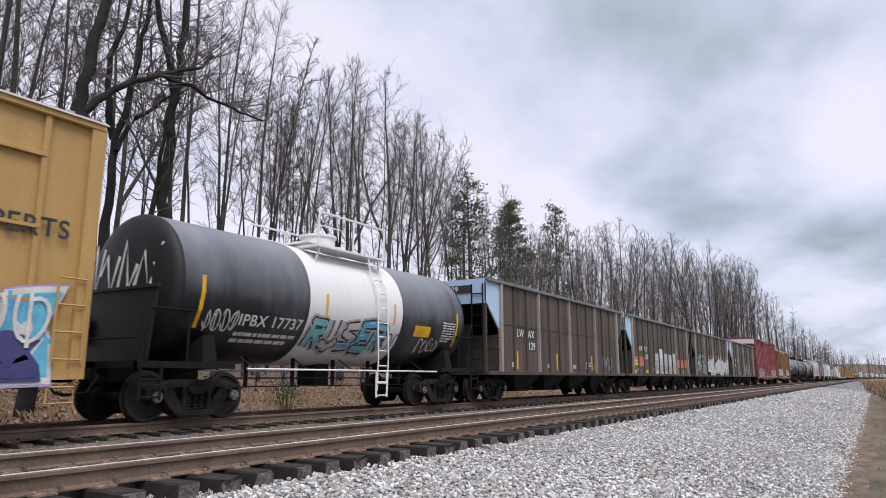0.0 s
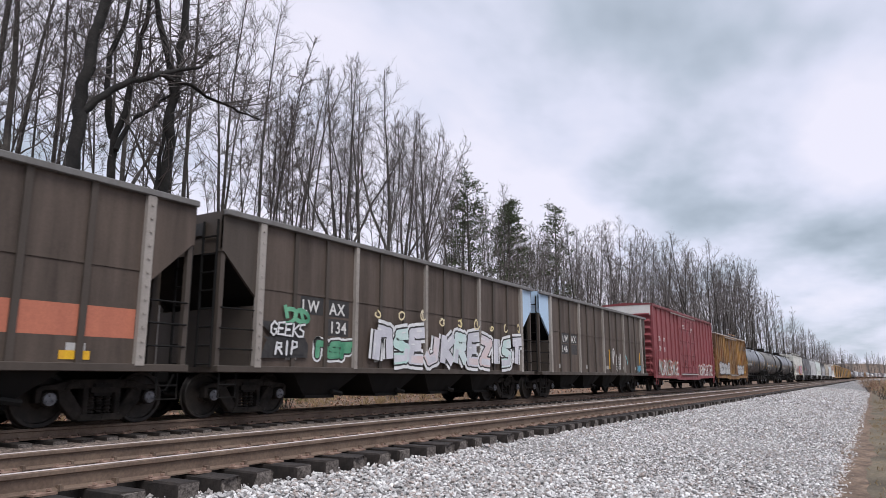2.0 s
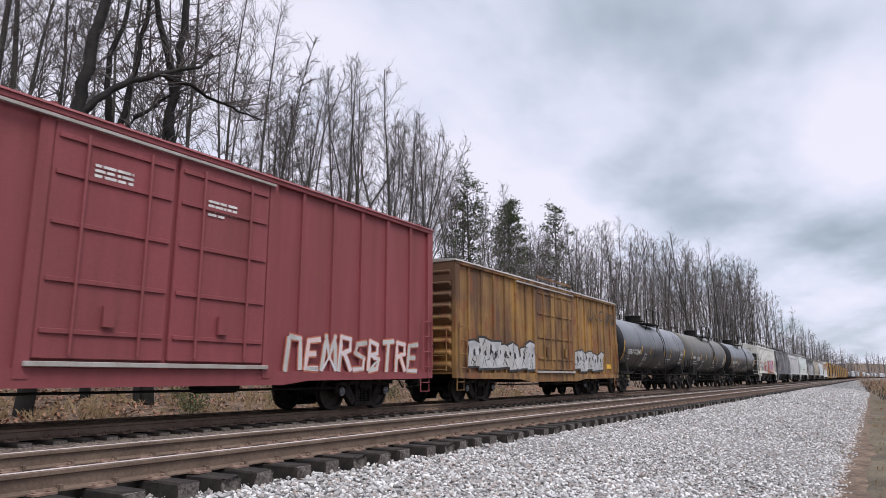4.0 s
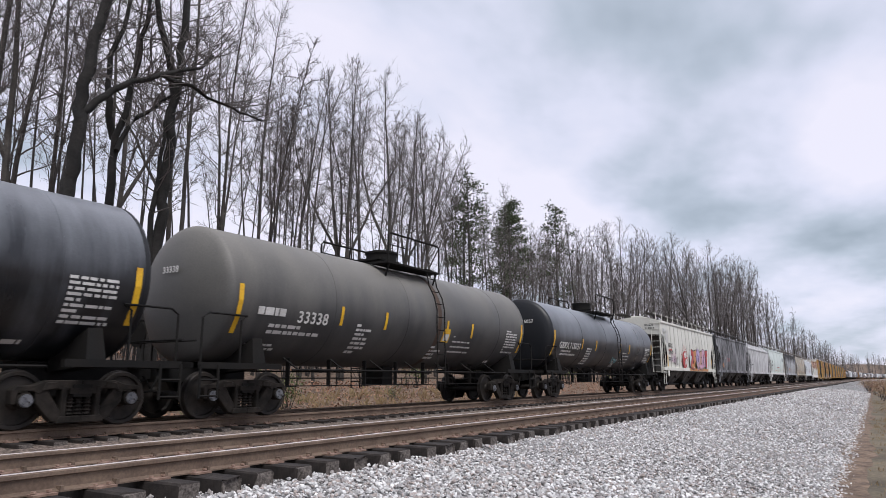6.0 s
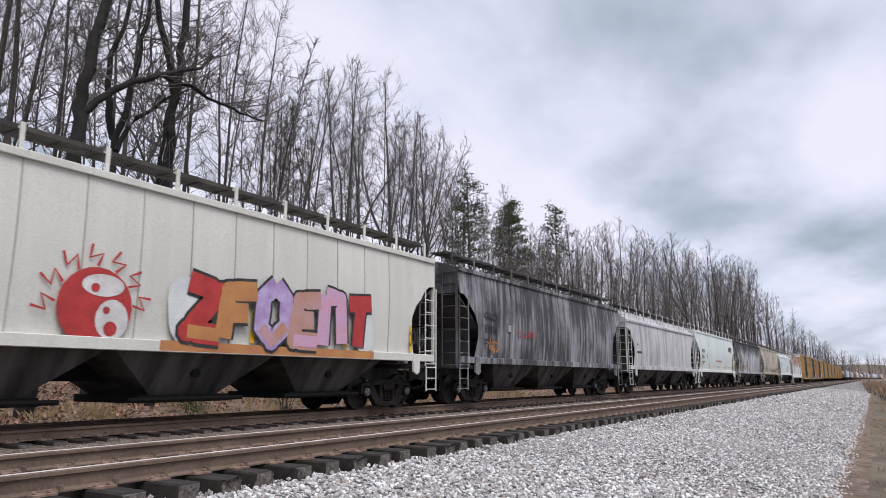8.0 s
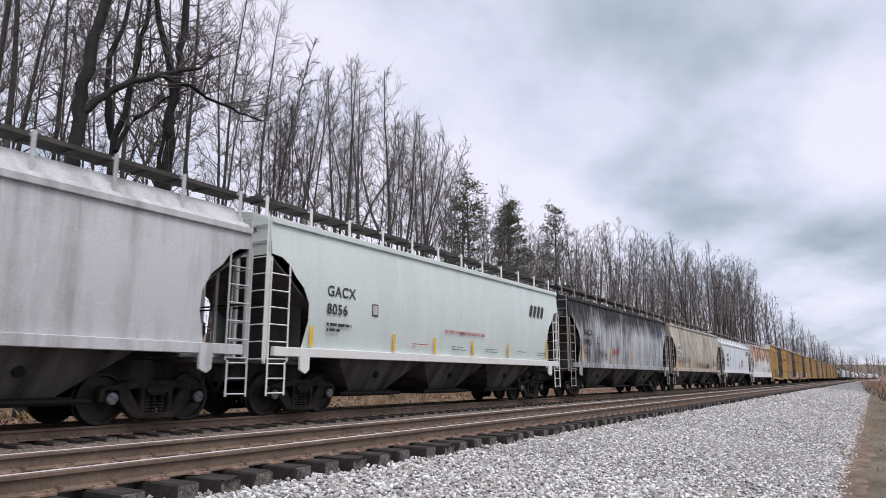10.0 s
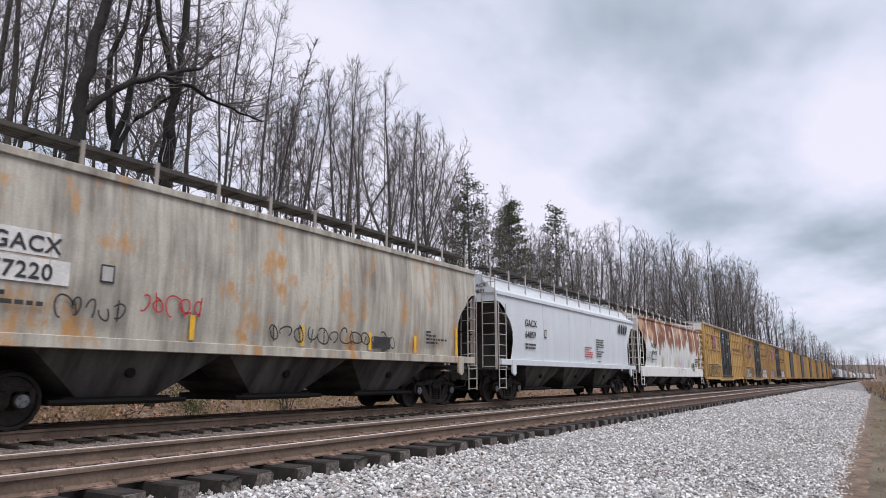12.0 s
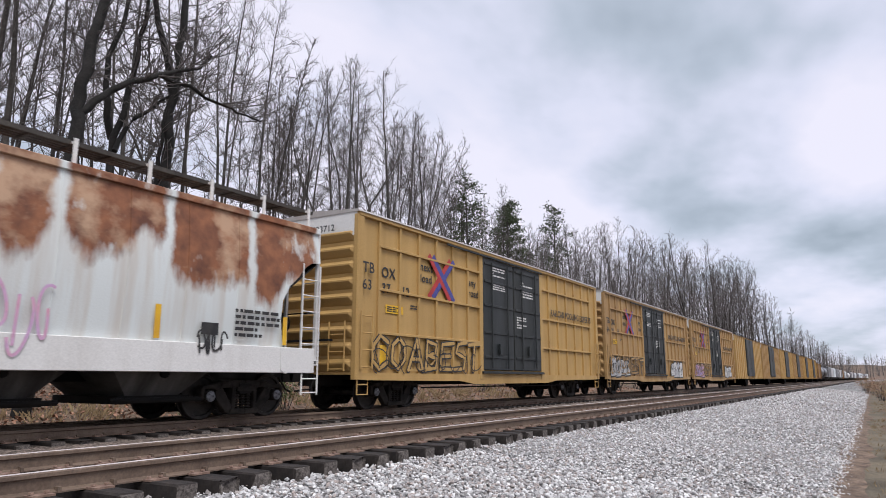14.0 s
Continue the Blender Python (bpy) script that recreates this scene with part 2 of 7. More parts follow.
def ballast_bed(name, cells, tint=1.0, warm=(1, 1, 1), ground_dirt=0.25):
    """Crushed stone too far off to build singly: cells of many greys with dark gaps."""
    m, nt, b = nodes_of(name, 0.9)
    co, vo = nt.nodes.new("ShaderNodeTexCoord"), nt.nodes.new("ShaderNodeTexVoronoi")
    vo.inputs["Scale"].default_value = cells
    nt.links.new(co.outputs["Object"], vo.inputs["Vector"])
    sep = nt.nodes.new("ShaderNodeSeparateColor")
    nt.links.new(vo.outputs["Color"], sep.inputs[0])
    w = [c * tint for c in warm]
    shade = ramp_of(nt, sep.outputs[0], ((0.0, rgb(0.22 * w[0], 0.21 * w[1], 0.205 * w[2])), (1.0, rgb(0.78 * w[0], 0.77 * w[1], 0.765 * w[2])), (0.4, rgb(0.42 * w[0], 0.412 * w[1], 0.41 * w[2]))))
    gaps = ramp_of(nt, vo.outputs["Distance"], ((0.38, rgb(1, 1, 1)), (0.80, rgb(0.10, 0.10, 0.10))))
    c = mixed(nt, 0.8, shade, gaps, "MULTIPLY")
    stain = ramp_of(nt, noise_of(nt, 0.5, detail=6), ((0.45, rgb(0, 0, 0)), (0.75, rgb(ground_dirt, ground_dirt, ground_dirt))))
    nt.links.new(mixed(nt, stain, c, rgb(0.17, 0.14, 0.11)), b.inputs["Base Color"])
    inv = nt.nodes.new("ShaderNodeMath")
    inv.operation = "SUBTRACT"
    inv.inputs[0].default_value = 1.0
    nt.links.new(vo.outputs["Distance"], inv.inputs[1])
    bump_of(nt, b, inv.outputs[0], 1.0, 0.06)
    return m


M_STONE = island_stone()
# bed toned down so the gaps between loose stones look shaded
M_BED = ballast_bed("ballast_bed", 20.0, 0.62)
M_BED_DIRTY = ballast_bed("grimy_ballast", 18.0, 0.48, (1.0, 0.80, 0.68), 0.6)
M_LITTER = surface("leaf_litter", (0.12, 0.08, 0.055), (0.27, 0.19, 0.135), 0.95, scale=2.5, fine=7, bump=0.9, bump_size=0.08, grain=0.65)
M_DIRT = surface("sandy_dirt", (0.095, 0.078, 0.052), (0.19, 0.155, 0.105), 0.95, scale=0.7, fine=14, bump=0.8, bump_size=0.03, grain=0.5)
M_RAIL = surface("rusty_rail", (0.15, 0.105, 0.079), (0.215, 0.155, 0.115), 0.75, 0.2, scale=3, fine=40, grain=0.4)
# worn steel, with the sky highlight painted in as a pale pinkish colour
M_RAILTOP = surface("worn_rail_head_sheen", (0.78, 0.72, 0.70), (0.60, 0.53, 0.50), 0.40, 0.35, scale=2, fine=30, grain=0.2)
M_TIE = surface("creosoted_tie", (0.014, 0.011, 0.010), (0.036, 0.028, 0.024), 0.9, scale=5, fine=26, bump=0.6, bump_size=0.01, grain=0.5)
M_TIE_END = surface("tie_end_grain", (0.06, 0.05, 0.044), (0.19, 0.165, 0.15), 0.9, scale=30, fine=60, bump=0.8, bump_size=0.01, grain=0.5)
M_PLATE = surface("rusty_tie_plate", (0.34, 0.23, 0.18), (0.19, 0.12, 0.09), 0.8, 0.2, scale=12, fine=40, grain=0.4)
M_BARK = surface("grey_bark", (0.034, 0.029, 0.026), (0.090, 0.080, 0.072), 0.95, scale=1.5, fine=16, bump=0.8, bump_size=0.03, grain=0.5)
M_BARK_DARK = surface("near_black_bark", (0.008, 0.0075, 0.007), (0.024, 0.021, 0.019), 0.95, scale=1.5, fine=16, bump=0.8, bump_size=0.03, grain=0.5)
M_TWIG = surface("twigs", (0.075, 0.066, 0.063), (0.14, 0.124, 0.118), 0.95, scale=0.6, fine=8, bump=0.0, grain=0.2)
# paler grey twigs for trees farther along the line
M_TWIG_FAR = surface("pale_grey_twigs", (0.115, 0.104, 0.100), (0.19, 0.172, 0.165), 0.95, scale=0.6, fine=8, bump=0.0, grain=0.2)
M_NEEDLE = surface("pine_needles", (0.035, 0.052, 0.022), (0.075, 0.095, 0.040), 0.8, scale=1.3, fine=9, bump=0.0, grain=0.4)
M_BEECH = surface("dead_brown_leaves", (0.24, 0.11, 0.065), (0.42, 0.25, 0.17), 0.85, scale=2, fine=9, bump=0.0, grain=0.4)
M_GRASS = surface("dry_grass", (0.36, 0.27, 0.15), (0.24, 0.16, 0.085), 0.9, scale=1.5, fine=9, bump=0.0, grain=0.4)
M_GREEN = surface("evergreen_leaves", (0.05, 0.08, 0.022), (0.13, 0.15, 0.045), 0.7, scale=2, fine=9, bump=0.0, grain=0.4)


# ---- ground ----
def height(y, x=0.0):
    ys = (-3000, -70, -4, -0.6, 0.2, 5.0, 7.9, 9.2, 10.4, 14.3, 15.6, 17.2, 19.5, 24, 40, 80, 3000)
    zs = (-3, -1.6, -1.05, -0.93, -0.90, -0.45, -0.45, -0.55, -0.50, -0.50, -0.95, -0.95, -0.30, 0.5, 2.8, 7, 9)
    return float(np.interp(y, ys, zs))


def make_ground():
    xs = sorted(set([-1500, -600, -250, -100] + list(range(-60, 160, 3)) + list(range(160, 420, 20)) + list(range(420, 1500, 60)) + [2000, 3500, 4800]))
    ys = sorted(set([-3000, -1200, -400, -150, -70, -40, -20, -12] + [k * 0.5 for k in range(-16, 62)] + list(range(31, 82, 3)) + [120, 250, 600, 1500, 3000]))
    v, f = [], []
    for x in xs:
        for y in ys:
            z = height(y)
            if y > 15.5 or y < 0:
                z += max(0.0, min(1.0, (x - 850) / 350)) ** 2 * 14
                z += 0.16 * noise.noise((x * 0.35, y * 0.5, 0)) + (0.5 * noise.noise((x * 0.05, y * 0.07, 3)) if y > 22 else 0)
            v.append((x, y + bend(x), z))
    n = len(ys)
    for i in range(len(xs) - 1):
        for j in range(n - 1):
            a = i * n + j
            f.append((a, a + n, a + n + 1, a + 1))
    me = bpy.data.meshes.new("ground")
    me.from_pydata(v, [], f)
    me.materials.append(M_LITTER)
    me.shade_smooth()
    tagged(new("ground", me), "brown leaf-covered ground rising into the woods", "ground", kind="structure")


def strip(name, prof, xs, material, label, category):
    """A sheet along the line with a section of (y, z)."""
    v, f = [], []
    for x in xs:
        for y, z in prof:
            e = 0.02 * noise.noise((x * 1.1, y * 1.4, 5)) + 0.03 * noise.noise((x * 0.25, y * 0.5, 9))
            v.append((x, y + bend(x), z + e))
    n = len(prof)
    for i in range(len(xs) - 1):
        for j in range(n - 1):
            a = i * n + j
            f.append((a, a + n, a + n + 1, a + 1))
    me = bpy.data.meshes.new(name)
    me.from_pydata(v, [], f)
    me.materials.append(material)
    me.shade_smooth()
    return tagged(new(name, me), label, category, kind="structure")


BED = ((-0.6, -1.02), (0.1, -0.97), (0.5, -0.905), (0.95, -0.79), (1.5, -0.65), (2.1, -0.555), (3.0, -0.495), (4.0, -0.44), (4.6, -0.375), (5.05, -0.325), (5.6, -0.305), (6.4, -0.285), (7.2, -0.28), (7.7, -0.29), (8.0, -0.33))


def bed_z(y):
    return float(np.interp(y, [p[0] for p in BED], [p[1] for p in BED]))


XS = [-40 + k * 0.8 for k in range(200)] + [120 + k * 8 for k in range(33)] + [384 + k * 20 for k in range(40)]
make_ground()
strip("ballast_shoulder", BED, XS, M_BED, "pale grey crushed-stone ballast sloping down from the track", "ballast")
strip("ballast_between_tracks", ((7.9, -0.30), (8.6, -0.36), (9.4, -0.40), (10.1, -0.35), (10.7, -0.31), (12.2, -0.30), (13.7, -0.31), (14.3, -0.40), (15.2, -0.82)),
      XS, M_BED_DIRTY, "rust-stained brown ballast under and beside the far track", "ballast")
strip("dirt_track", ((-2.6, -0.99), (-1.6, -0.92), (-0.6, -0.90), (0.1, -0.89), (0.5, -0.90), (1.0, -0.95)), XS, M_DIRT, "sandy dirt track with sparse dry grass", "path")


def stones(name, x0, x1, y0, y1, per_m2, size, faces, seed, label):
    """Loose crushed stone, each with its own shape and turn."""
    rng = np.random.default_rng(seed)
    n = int((x1 - x0) * (y1 - y0) * per_m2)
    if faces == 20:
        g = (1 + 5 ** 0.5) / 2
        base = np.array([(-1, g, 0), (1, g, 0), (-1, -g, 0), (1, -g, 0), (0, -1, g), (0, 1, g), (0, -1, -g), (0, 1, -g), (g, 0, -1), (g, 0, 1), (-g, 0, -1), (-g, 0, 1)]) / 1.9
        tri = np.array([(0, 11, 5), (0, 5, 1), (0, 1, 7), (0, 7, 10), (0, 10, 11), (1, 5, 9), (5, 11, 4), (11, 10, 2), (10, 7, 6), (7, 1, 8), (3, 9, 4), (3, 4, 2), (3, 2, 6), (3, 6, 8), (3, 8, 9), (4, 9, 5), (2, 4, 11), (6, 2, 10), (8, 6, 7), (9, 8, 1)])
    else:
        base = np.array([(1, 0, 0), (-1, 0, 0), (0, 1, 0), (0, -1, 0), (0, 0, 1), (0, 0, -1)], float)
        tri = np.array([(0, 2, 4), (2, 1, 4), (1, 3, 4), (3, 0, 4), (2, 0, 5), (1, 2, 5), (3, 1, 5), (0, 3, 5)])
    k = len(base)
    px, py = rng.uniform(x0, x1, n), rng.uniform(y0, y1, n)
    pz = np.interp(py, [p[0] for p in BED], [p[1] for p in BED]) + rng.uniform(-0.3, 0.9, n) * size
    s = size * rng.uniform(0.55, 1.25, n)
    shape = base[None] * rng.uniform(0.6, 1.3, (n, k, 1)) * np.stack([np.ones(n), rng.uniform(0.6, 1, n), rng.uniform(0.45, 0.85, n)], 1)[:, None, :]
    a, b = rng.uniform(0, 6.283, n), rng.uniform(-0.7, 0.7, n)
    x, y, z = shape[..., 0], shape[..., 1], shape[..., 2]
    x, z = x * np.cos(b)[:, None] + z * np.sin(b)[:, None], z * np.cos(b)[:, None] - x * np.sin(b)[:, None]
    x, y = x * np.cos(a)[:, None] - y * np.sin(a)[:, None], x * np.sin(a)[:, None] + y * np.cos(a)[:, None]
    pts = np.stack([x * s[:, None] + px[:, None], y * s[:, None] + py[:, None], z * s[:, None] + pz[:, None]], -1).reshape(-1, 3)
    idx = (np.arange(n)[:, None, None] * k + tri[None]).reshape(-1, 3)
    me = bpy.data.meshes.new(name)
    me.vertices.add(len(pts))
    me.vertices.foreach_set("co", pts.ravel())
    me.loops.add(idx.size)
    me.loops.foreach_set("vertex_index", idx.ravel())
    me.polygons.add(len(idx))
    me.polygons.foreach_set("loop_start", np.arange(0, idx.size, 3))
    me.update()
    me.validate()
    me.shade_flat()
    me.materials.append(M_STONE)
    tagged(new(name, me), label, "gravel", kind="stuff")


STONES = "loose crushed pale grey ballast stones"
stones("ballast_stones", 1.2, 9.0, 0.9, 5.15, 680, 0.028, 20, 1, STONES)
stones("ballast_stones", 9.0, 16.0, 0.42, 5.15, 500, 0.030, 8, 2, STONES)
stones("ballast_stones", 16.0, 34.0, 0.42, 5.15, 210, 0.036, 8, 3, STONES)
stones("ballast_stones", 34.0, 85.0, 0.42, 5.15, 48, 0.056, 8, 5, STONES)
stones("ballast_stones", 0.5, 14.0, 5.15, 7.8, 200, 0.034, 8, 4, "ballast stones lying between the ties")


# ---- tracks ----
def rail_section(y, z):
    s = [(-0.07, -0.17), (0.07, -0.17), (0.07, -0.158), (0.012, -0.138), (0.010, -0.05), (0.036, -0.038), (0.036, -0.010), (0.028, 0.0), (-0.028, 0.0), (-0.036, -0.010), (-0.036, -0.038), (-0.010, -0.05), (-0.012, -0.138), (-0.07, -0.158)]
    return [(y + a, z + b) for a, b in s]


def make_track(name, rails, z, tie_count, first, label, worn):
    top = thing(name, label, "railway track", kind="structure")
    xs = [-40, 0, 40, 80, 160, 380] + [400 + 20 * k for k in range(45)]
    for y in rails:
        b = Build()
        b.loft([[(x, p + bend(x), q) for p, q in rail_section(y, z)] for x in xs])
        part("rail", b, M_RAIL, top, "rust-brown steel rail")
        b = Build()
        b.loft([[(x, y + p + bend(x), z + q) for p, q in ((-0.026, 0.001), (0.026, 0.001), (0.022, 0.004), (-0.022, 0.004))] for x in xs])
        part("running_surface", b, M_RAILTOP if worn else M_RAIL, top, "bright worn top of the rail")
    mid, step = sum(rails) / 2, 0.478
    rng = random.Random(4)
    meshes = []
    for k in range(4):
        b = Build()
        b.soft(-0.115, 0.115, -1.295, 1.295, -0.18, 0.0, 0.014)
        me = b.mesh("tie")
        me.materials.append(M_TIE)
        me.materials.append(M_TIE_END)
        for p in me.polygons:
            p.material_index = 1 if abs(p.normal.y) > 0.9 else 0
        for q in me.vertices:
            q.co += Vector((rng.uniform(-0.008, 0.008), rng.uniform(-0.03, 0.03) if abs(q.co.y) > 1.25 and k else 0, rng.uniform(-0.006, 0.004)))
        meshes.append(me)
    plate = Build()
    plate.box(-0.095, 0.095, -0.17, 0.17, 0.0, 0.018)
    for sx, sy in ((-0.06, -0.10), (0.06, 0.10), (0.06, -0.10), (-0.06, 0.10)):
        plate.turned([(0.0, 0.014), (0.012, 0.014), (0.014, 0.024), (0.030, 0.020)], "z", 6, (sx, sy, 0.01))
    plate = plate.mesh("tie_plate")
    plate.materials.append(M_PLATE)
    rest = Build()
    for k in range(900):
        x = first + k * step + rng.uniform(-0.03, 0.03)
        if k < tie_count:
            ob = part("tie", meshes[k % 4], None, top)
            ob.location = (x, mid + bend(x) + rng.uniform(-0.05, 0.05), z - 0.17 + rng.uniform(-0.008, 0.003))
            ob.rotation_euler = (0, 0, rng.uniform(-0.025, 0.025))
            if k < 110:
                for y in rails:
                    p = part("tie_plate", plate, None, top)
                    p.location = (x, y + rng.uniform(-0.01, 0.01), z - 0.172)
        else:
            rest.box(x - 0.115, x + 0.115, mid + bend(x) - 1.3, mid + bend(x) + 1.3, z - 0.35, z - 0.17)
    tagged(part("far_ties", rest, M_TIE, top), kind="stuff")
    # rail anchors clipped under the near rail
    anch = Build()
    for k in range(90):
        x = first + k * step + 0.14
        for y in rails:
            anch.box(x - 0.015, x + 0.015, y - 0.085, y - 0.02, z - 0.165, z - 0.12)
    part("rail_anchors", anch, M_RAIL, top)


make_track("near_track", RAILS_NEAR, 0.0, 300, 0.20, "empty railway track on dark creosoted wooden ties", True)
make_track("far_track", RAILS_FAR, Z_FAR, 220, 2.3, "railway track that carries the freight train", False)


# ---- trees ----
def bare_tree(seed, tall, fine, spread=1.0, lean=0.0, thick=1.0, low=0.35, forks=0):
    """Trunk and crown meshes of one leafless tree, tall metres high. fine: 2 near, 1 middle, 0 far; forks: leaders beside the main one."""
    rng = random.Random(seed)
    trunk, crown = Build(), Build()
    sides = (3, 4, 6)[fine]
    r0 = tall * 0.0082 * thick * rng.uniform(0.85, 1.15)
    twig_r = (0.020, 0.0095, 0.0068)[fine]

    def path(p, d, length, steps, wig, lift):
        out, q, way = [p], p.copy(), d.normalized()
        for _ in range(steps):
            way = (way + Vector((rng.gauss(0, wig), rng.gauss(0, wig), rng.gauss(0, wig) + lift))).normalized()
            q = q + way * (length / steps)
            out.append(q.copy())
        return out

    def along(pts, u):
        u *= len(pts) - 1
        i = min(int(u), len(pts) - 2)
        return pts[i].lerp(pts[i + 1], u - i), (pts[i + 1] - pts[i]).normalized()

    def twigs(pts, count, length, depth, start=0.2):
        for k in range(count):
            p, d = along(pts, start + (1 - start) * (k + rng.random()) / count)
            side = d.orthogonal().normalized()
            side = Matrix.Rotation(rng.uniform(0, 6.283), 3, d) @ side
            d = d + side * rng.uniform(0.5, 1.3) + Vector((0, 0, 0.18))
            ln = length * rng.uniform(0.55, 1.2)
            t = path(p, d, ln, 2 if depth else 1, 0.18, 0.08)
            crown.twig(t if depth else [t[0], t[0].lerp(t[1], 0.5), t[1]] if fine == 2 else t, twig_r * (1.35 if depth else 1.0))
            if depth:
                twigs(t, depth, length * 0.5, 0)

    stem = path(Vector((0, 0, -0.4)), Vector((lean + rng.gauss(0, 0.02), rng.gauss(0, 0.03), 1)), tall, 12, 0.03, 0.03)
    trunk.tube(stem, r0, sides, r0 * 0.10)
    leaders = [(stem, r0, low, 1.0)]
    for k in range(forks):
        u = rng.uniform(0.36, 0.55)
        p, d = along(stem, u)
        a = rng.uniform(0, 6.283) + k * 2.2
        lead = path(p, d + Vector((math.cos(a), math.sin(a), 0)) * rng.uniform(0.32, 0.5), tall * (1 - u) * rng.uniform(0.82, 0.98), 8, 0.08, 0.10)
        trunk.tube(lead, r0 * (1 - 0.9 * u) * 0.85, sides, r0 * 0.09)
        leaders.append((lead, r0 * (1 - 0.9 * u) * 0.85, 0.15, 0.75))
    n = (18, 24, 32)[fine]
    for lead, thickness, first, share in leaders:
        m = int(n * (share if forks == 0 else 0.62))
        for k in range(m):
            v = (k + rng.random()) / m
            u = first + (1 - first) * v
            p, d = along(lead, min(u, 0.985))
            a = k * 2.4 + rng.uniform(-0.6, 0.6)
            rise = rng.uniform(0.35, 0.95) + 0.45 * v
            out = Vector((math.cos(a), math.sin(a), rise))
            ln = tall * (0.135 if fine else 0.11) * spread * (0.30 + 0.95 * math.sin(math.pi * min(1.0, 0.22 + 0.78 * v)) ** 0.8) * rng.uniform(0.6, 1.15) * (share if forks else 1)
            br = path(p, out, ln, (3, 5, 7)[fine], 0.24, 0.13)
            r = max(thickness * (1 - 0.85 * u) * rng.uniform(0.26, 0.42), twig_r * 1.6)
            crown.tube(br, r, 3 if fine < 2 else 4, twig_r)
            twigs(br, (5, 8, 10)[fine], ln * 0.36, (2, 3, 4)[fine])
        twigs(lead[-4:], (6, 10, 14)[fine], tall * 0.045, (2, 4, 4)[fine], 0.0)
    return trunk.mesh("trunk", True if fine == 2 else False), crown.mesh("crown")


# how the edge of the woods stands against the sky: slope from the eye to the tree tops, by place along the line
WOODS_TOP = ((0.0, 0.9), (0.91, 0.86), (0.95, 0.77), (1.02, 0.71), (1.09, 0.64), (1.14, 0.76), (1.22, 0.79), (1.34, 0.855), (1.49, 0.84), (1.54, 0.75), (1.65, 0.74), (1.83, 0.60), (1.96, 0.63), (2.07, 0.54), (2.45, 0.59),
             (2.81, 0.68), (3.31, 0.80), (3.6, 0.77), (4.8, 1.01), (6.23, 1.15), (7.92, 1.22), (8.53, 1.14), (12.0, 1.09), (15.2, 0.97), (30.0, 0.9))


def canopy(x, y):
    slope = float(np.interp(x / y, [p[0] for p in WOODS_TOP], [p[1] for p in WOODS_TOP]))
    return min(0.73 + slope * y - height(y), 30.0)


def plant(kind, x, y, turn, size, label, category="tree", group="", bark=None, leaf=None, name="bare_tree", sink=0.1):
    top = thing(name, label, category, group)
    top.matrix_basis = Matrix.LocRotScale((x, y + bend(x), height(y) - sink), Euler((0, 0, turn)), (size, size, size))
    stem = "stems" if category == "shrub" else "trunk"
    tagged(part(stem, kind[0], bark or M_BARK, top), kind="stuff" if stem == "stems" else "")
    part("leaves" if category == "shrub" else "crown", kind[1], leaf or M_TWIG, top)
    return top



def bent_tree(label, limbs, seed, bark):
    """A tree that stands out: limbs of (points, radius at the start, radius at the end), the first one the trunk."""
    rng = random.Random(seed)
    top = thing("bare_tree", label, "tree", "trees along the line")
    x0, y0, z0 = limbs[0][0][0]
    top.location = (x0, y0, z0)
    crown = Build()
    for k, (pts, r0, r1) in enumerate(limbs):
        fine = []
        for i in range(len(pts) - 1):
            a, b = Vector(pts[i]), Vector(pts[i + 1])
            for j in range(3):
                fine.append(a.lerp(b, j / 3) + Vector((rng.gauss(0, 0.03), rng.gauss(0, 0.06), rng.gauss(0, 0.02))))
        fine.append(Vector(pts[-1]))
        fine = [p - Vector((x0, y0, z0)) for p in fine]
        b = Build()
        b.tube(fine, r0, 8, r1)
        part("trunk" if k == 0 else "limb", b, bark, top, smooth=60)
        for _ in range(26 if k else 34):
            u = rng.uniform(0.35 if k else 0.55, 1.0) * (len(fine) - 1)
            i = min(int(u), len(fine) - 2)
            p = fine[i].lerp(fine[i + 1], u - i)
            d = Vector((rng.gauss(0, 1), rng.gauss(0, 1), rng.uniform(-0.1, 1.2))).normalized()
            ln = rng.uniform(0.8, 2.6)
            q = p + d * ln * 0.5 + Vector((rng.gauss(0, 0.1), rng.gauss(0, 0.1), 0.05))
            e = q + (d + Vector((rng.gauss(0, 0.3), rng.gauss(0, 0.3), 0.35))).normalized() * ln * 0.5
            crown.tube([p, q, e], 0.028, 4, 0.010)
            for _ in range(5):
                s = p.lerp(e, rng.uniform(0.3, 1.0))
                w = (d + Vector((rng.gauss(0, 0.6), rng.gauss(0, 0.6), rng.gauss(0.2, 0.4)))).normalized() * rng.uniform(0.3, 0.9)
                crown.twig([s, s + w * 0.5 + Vector((0, 0, 0.05)), s + w], 0.014)
    part("crown", crown, M_TWIG, top)
    return top


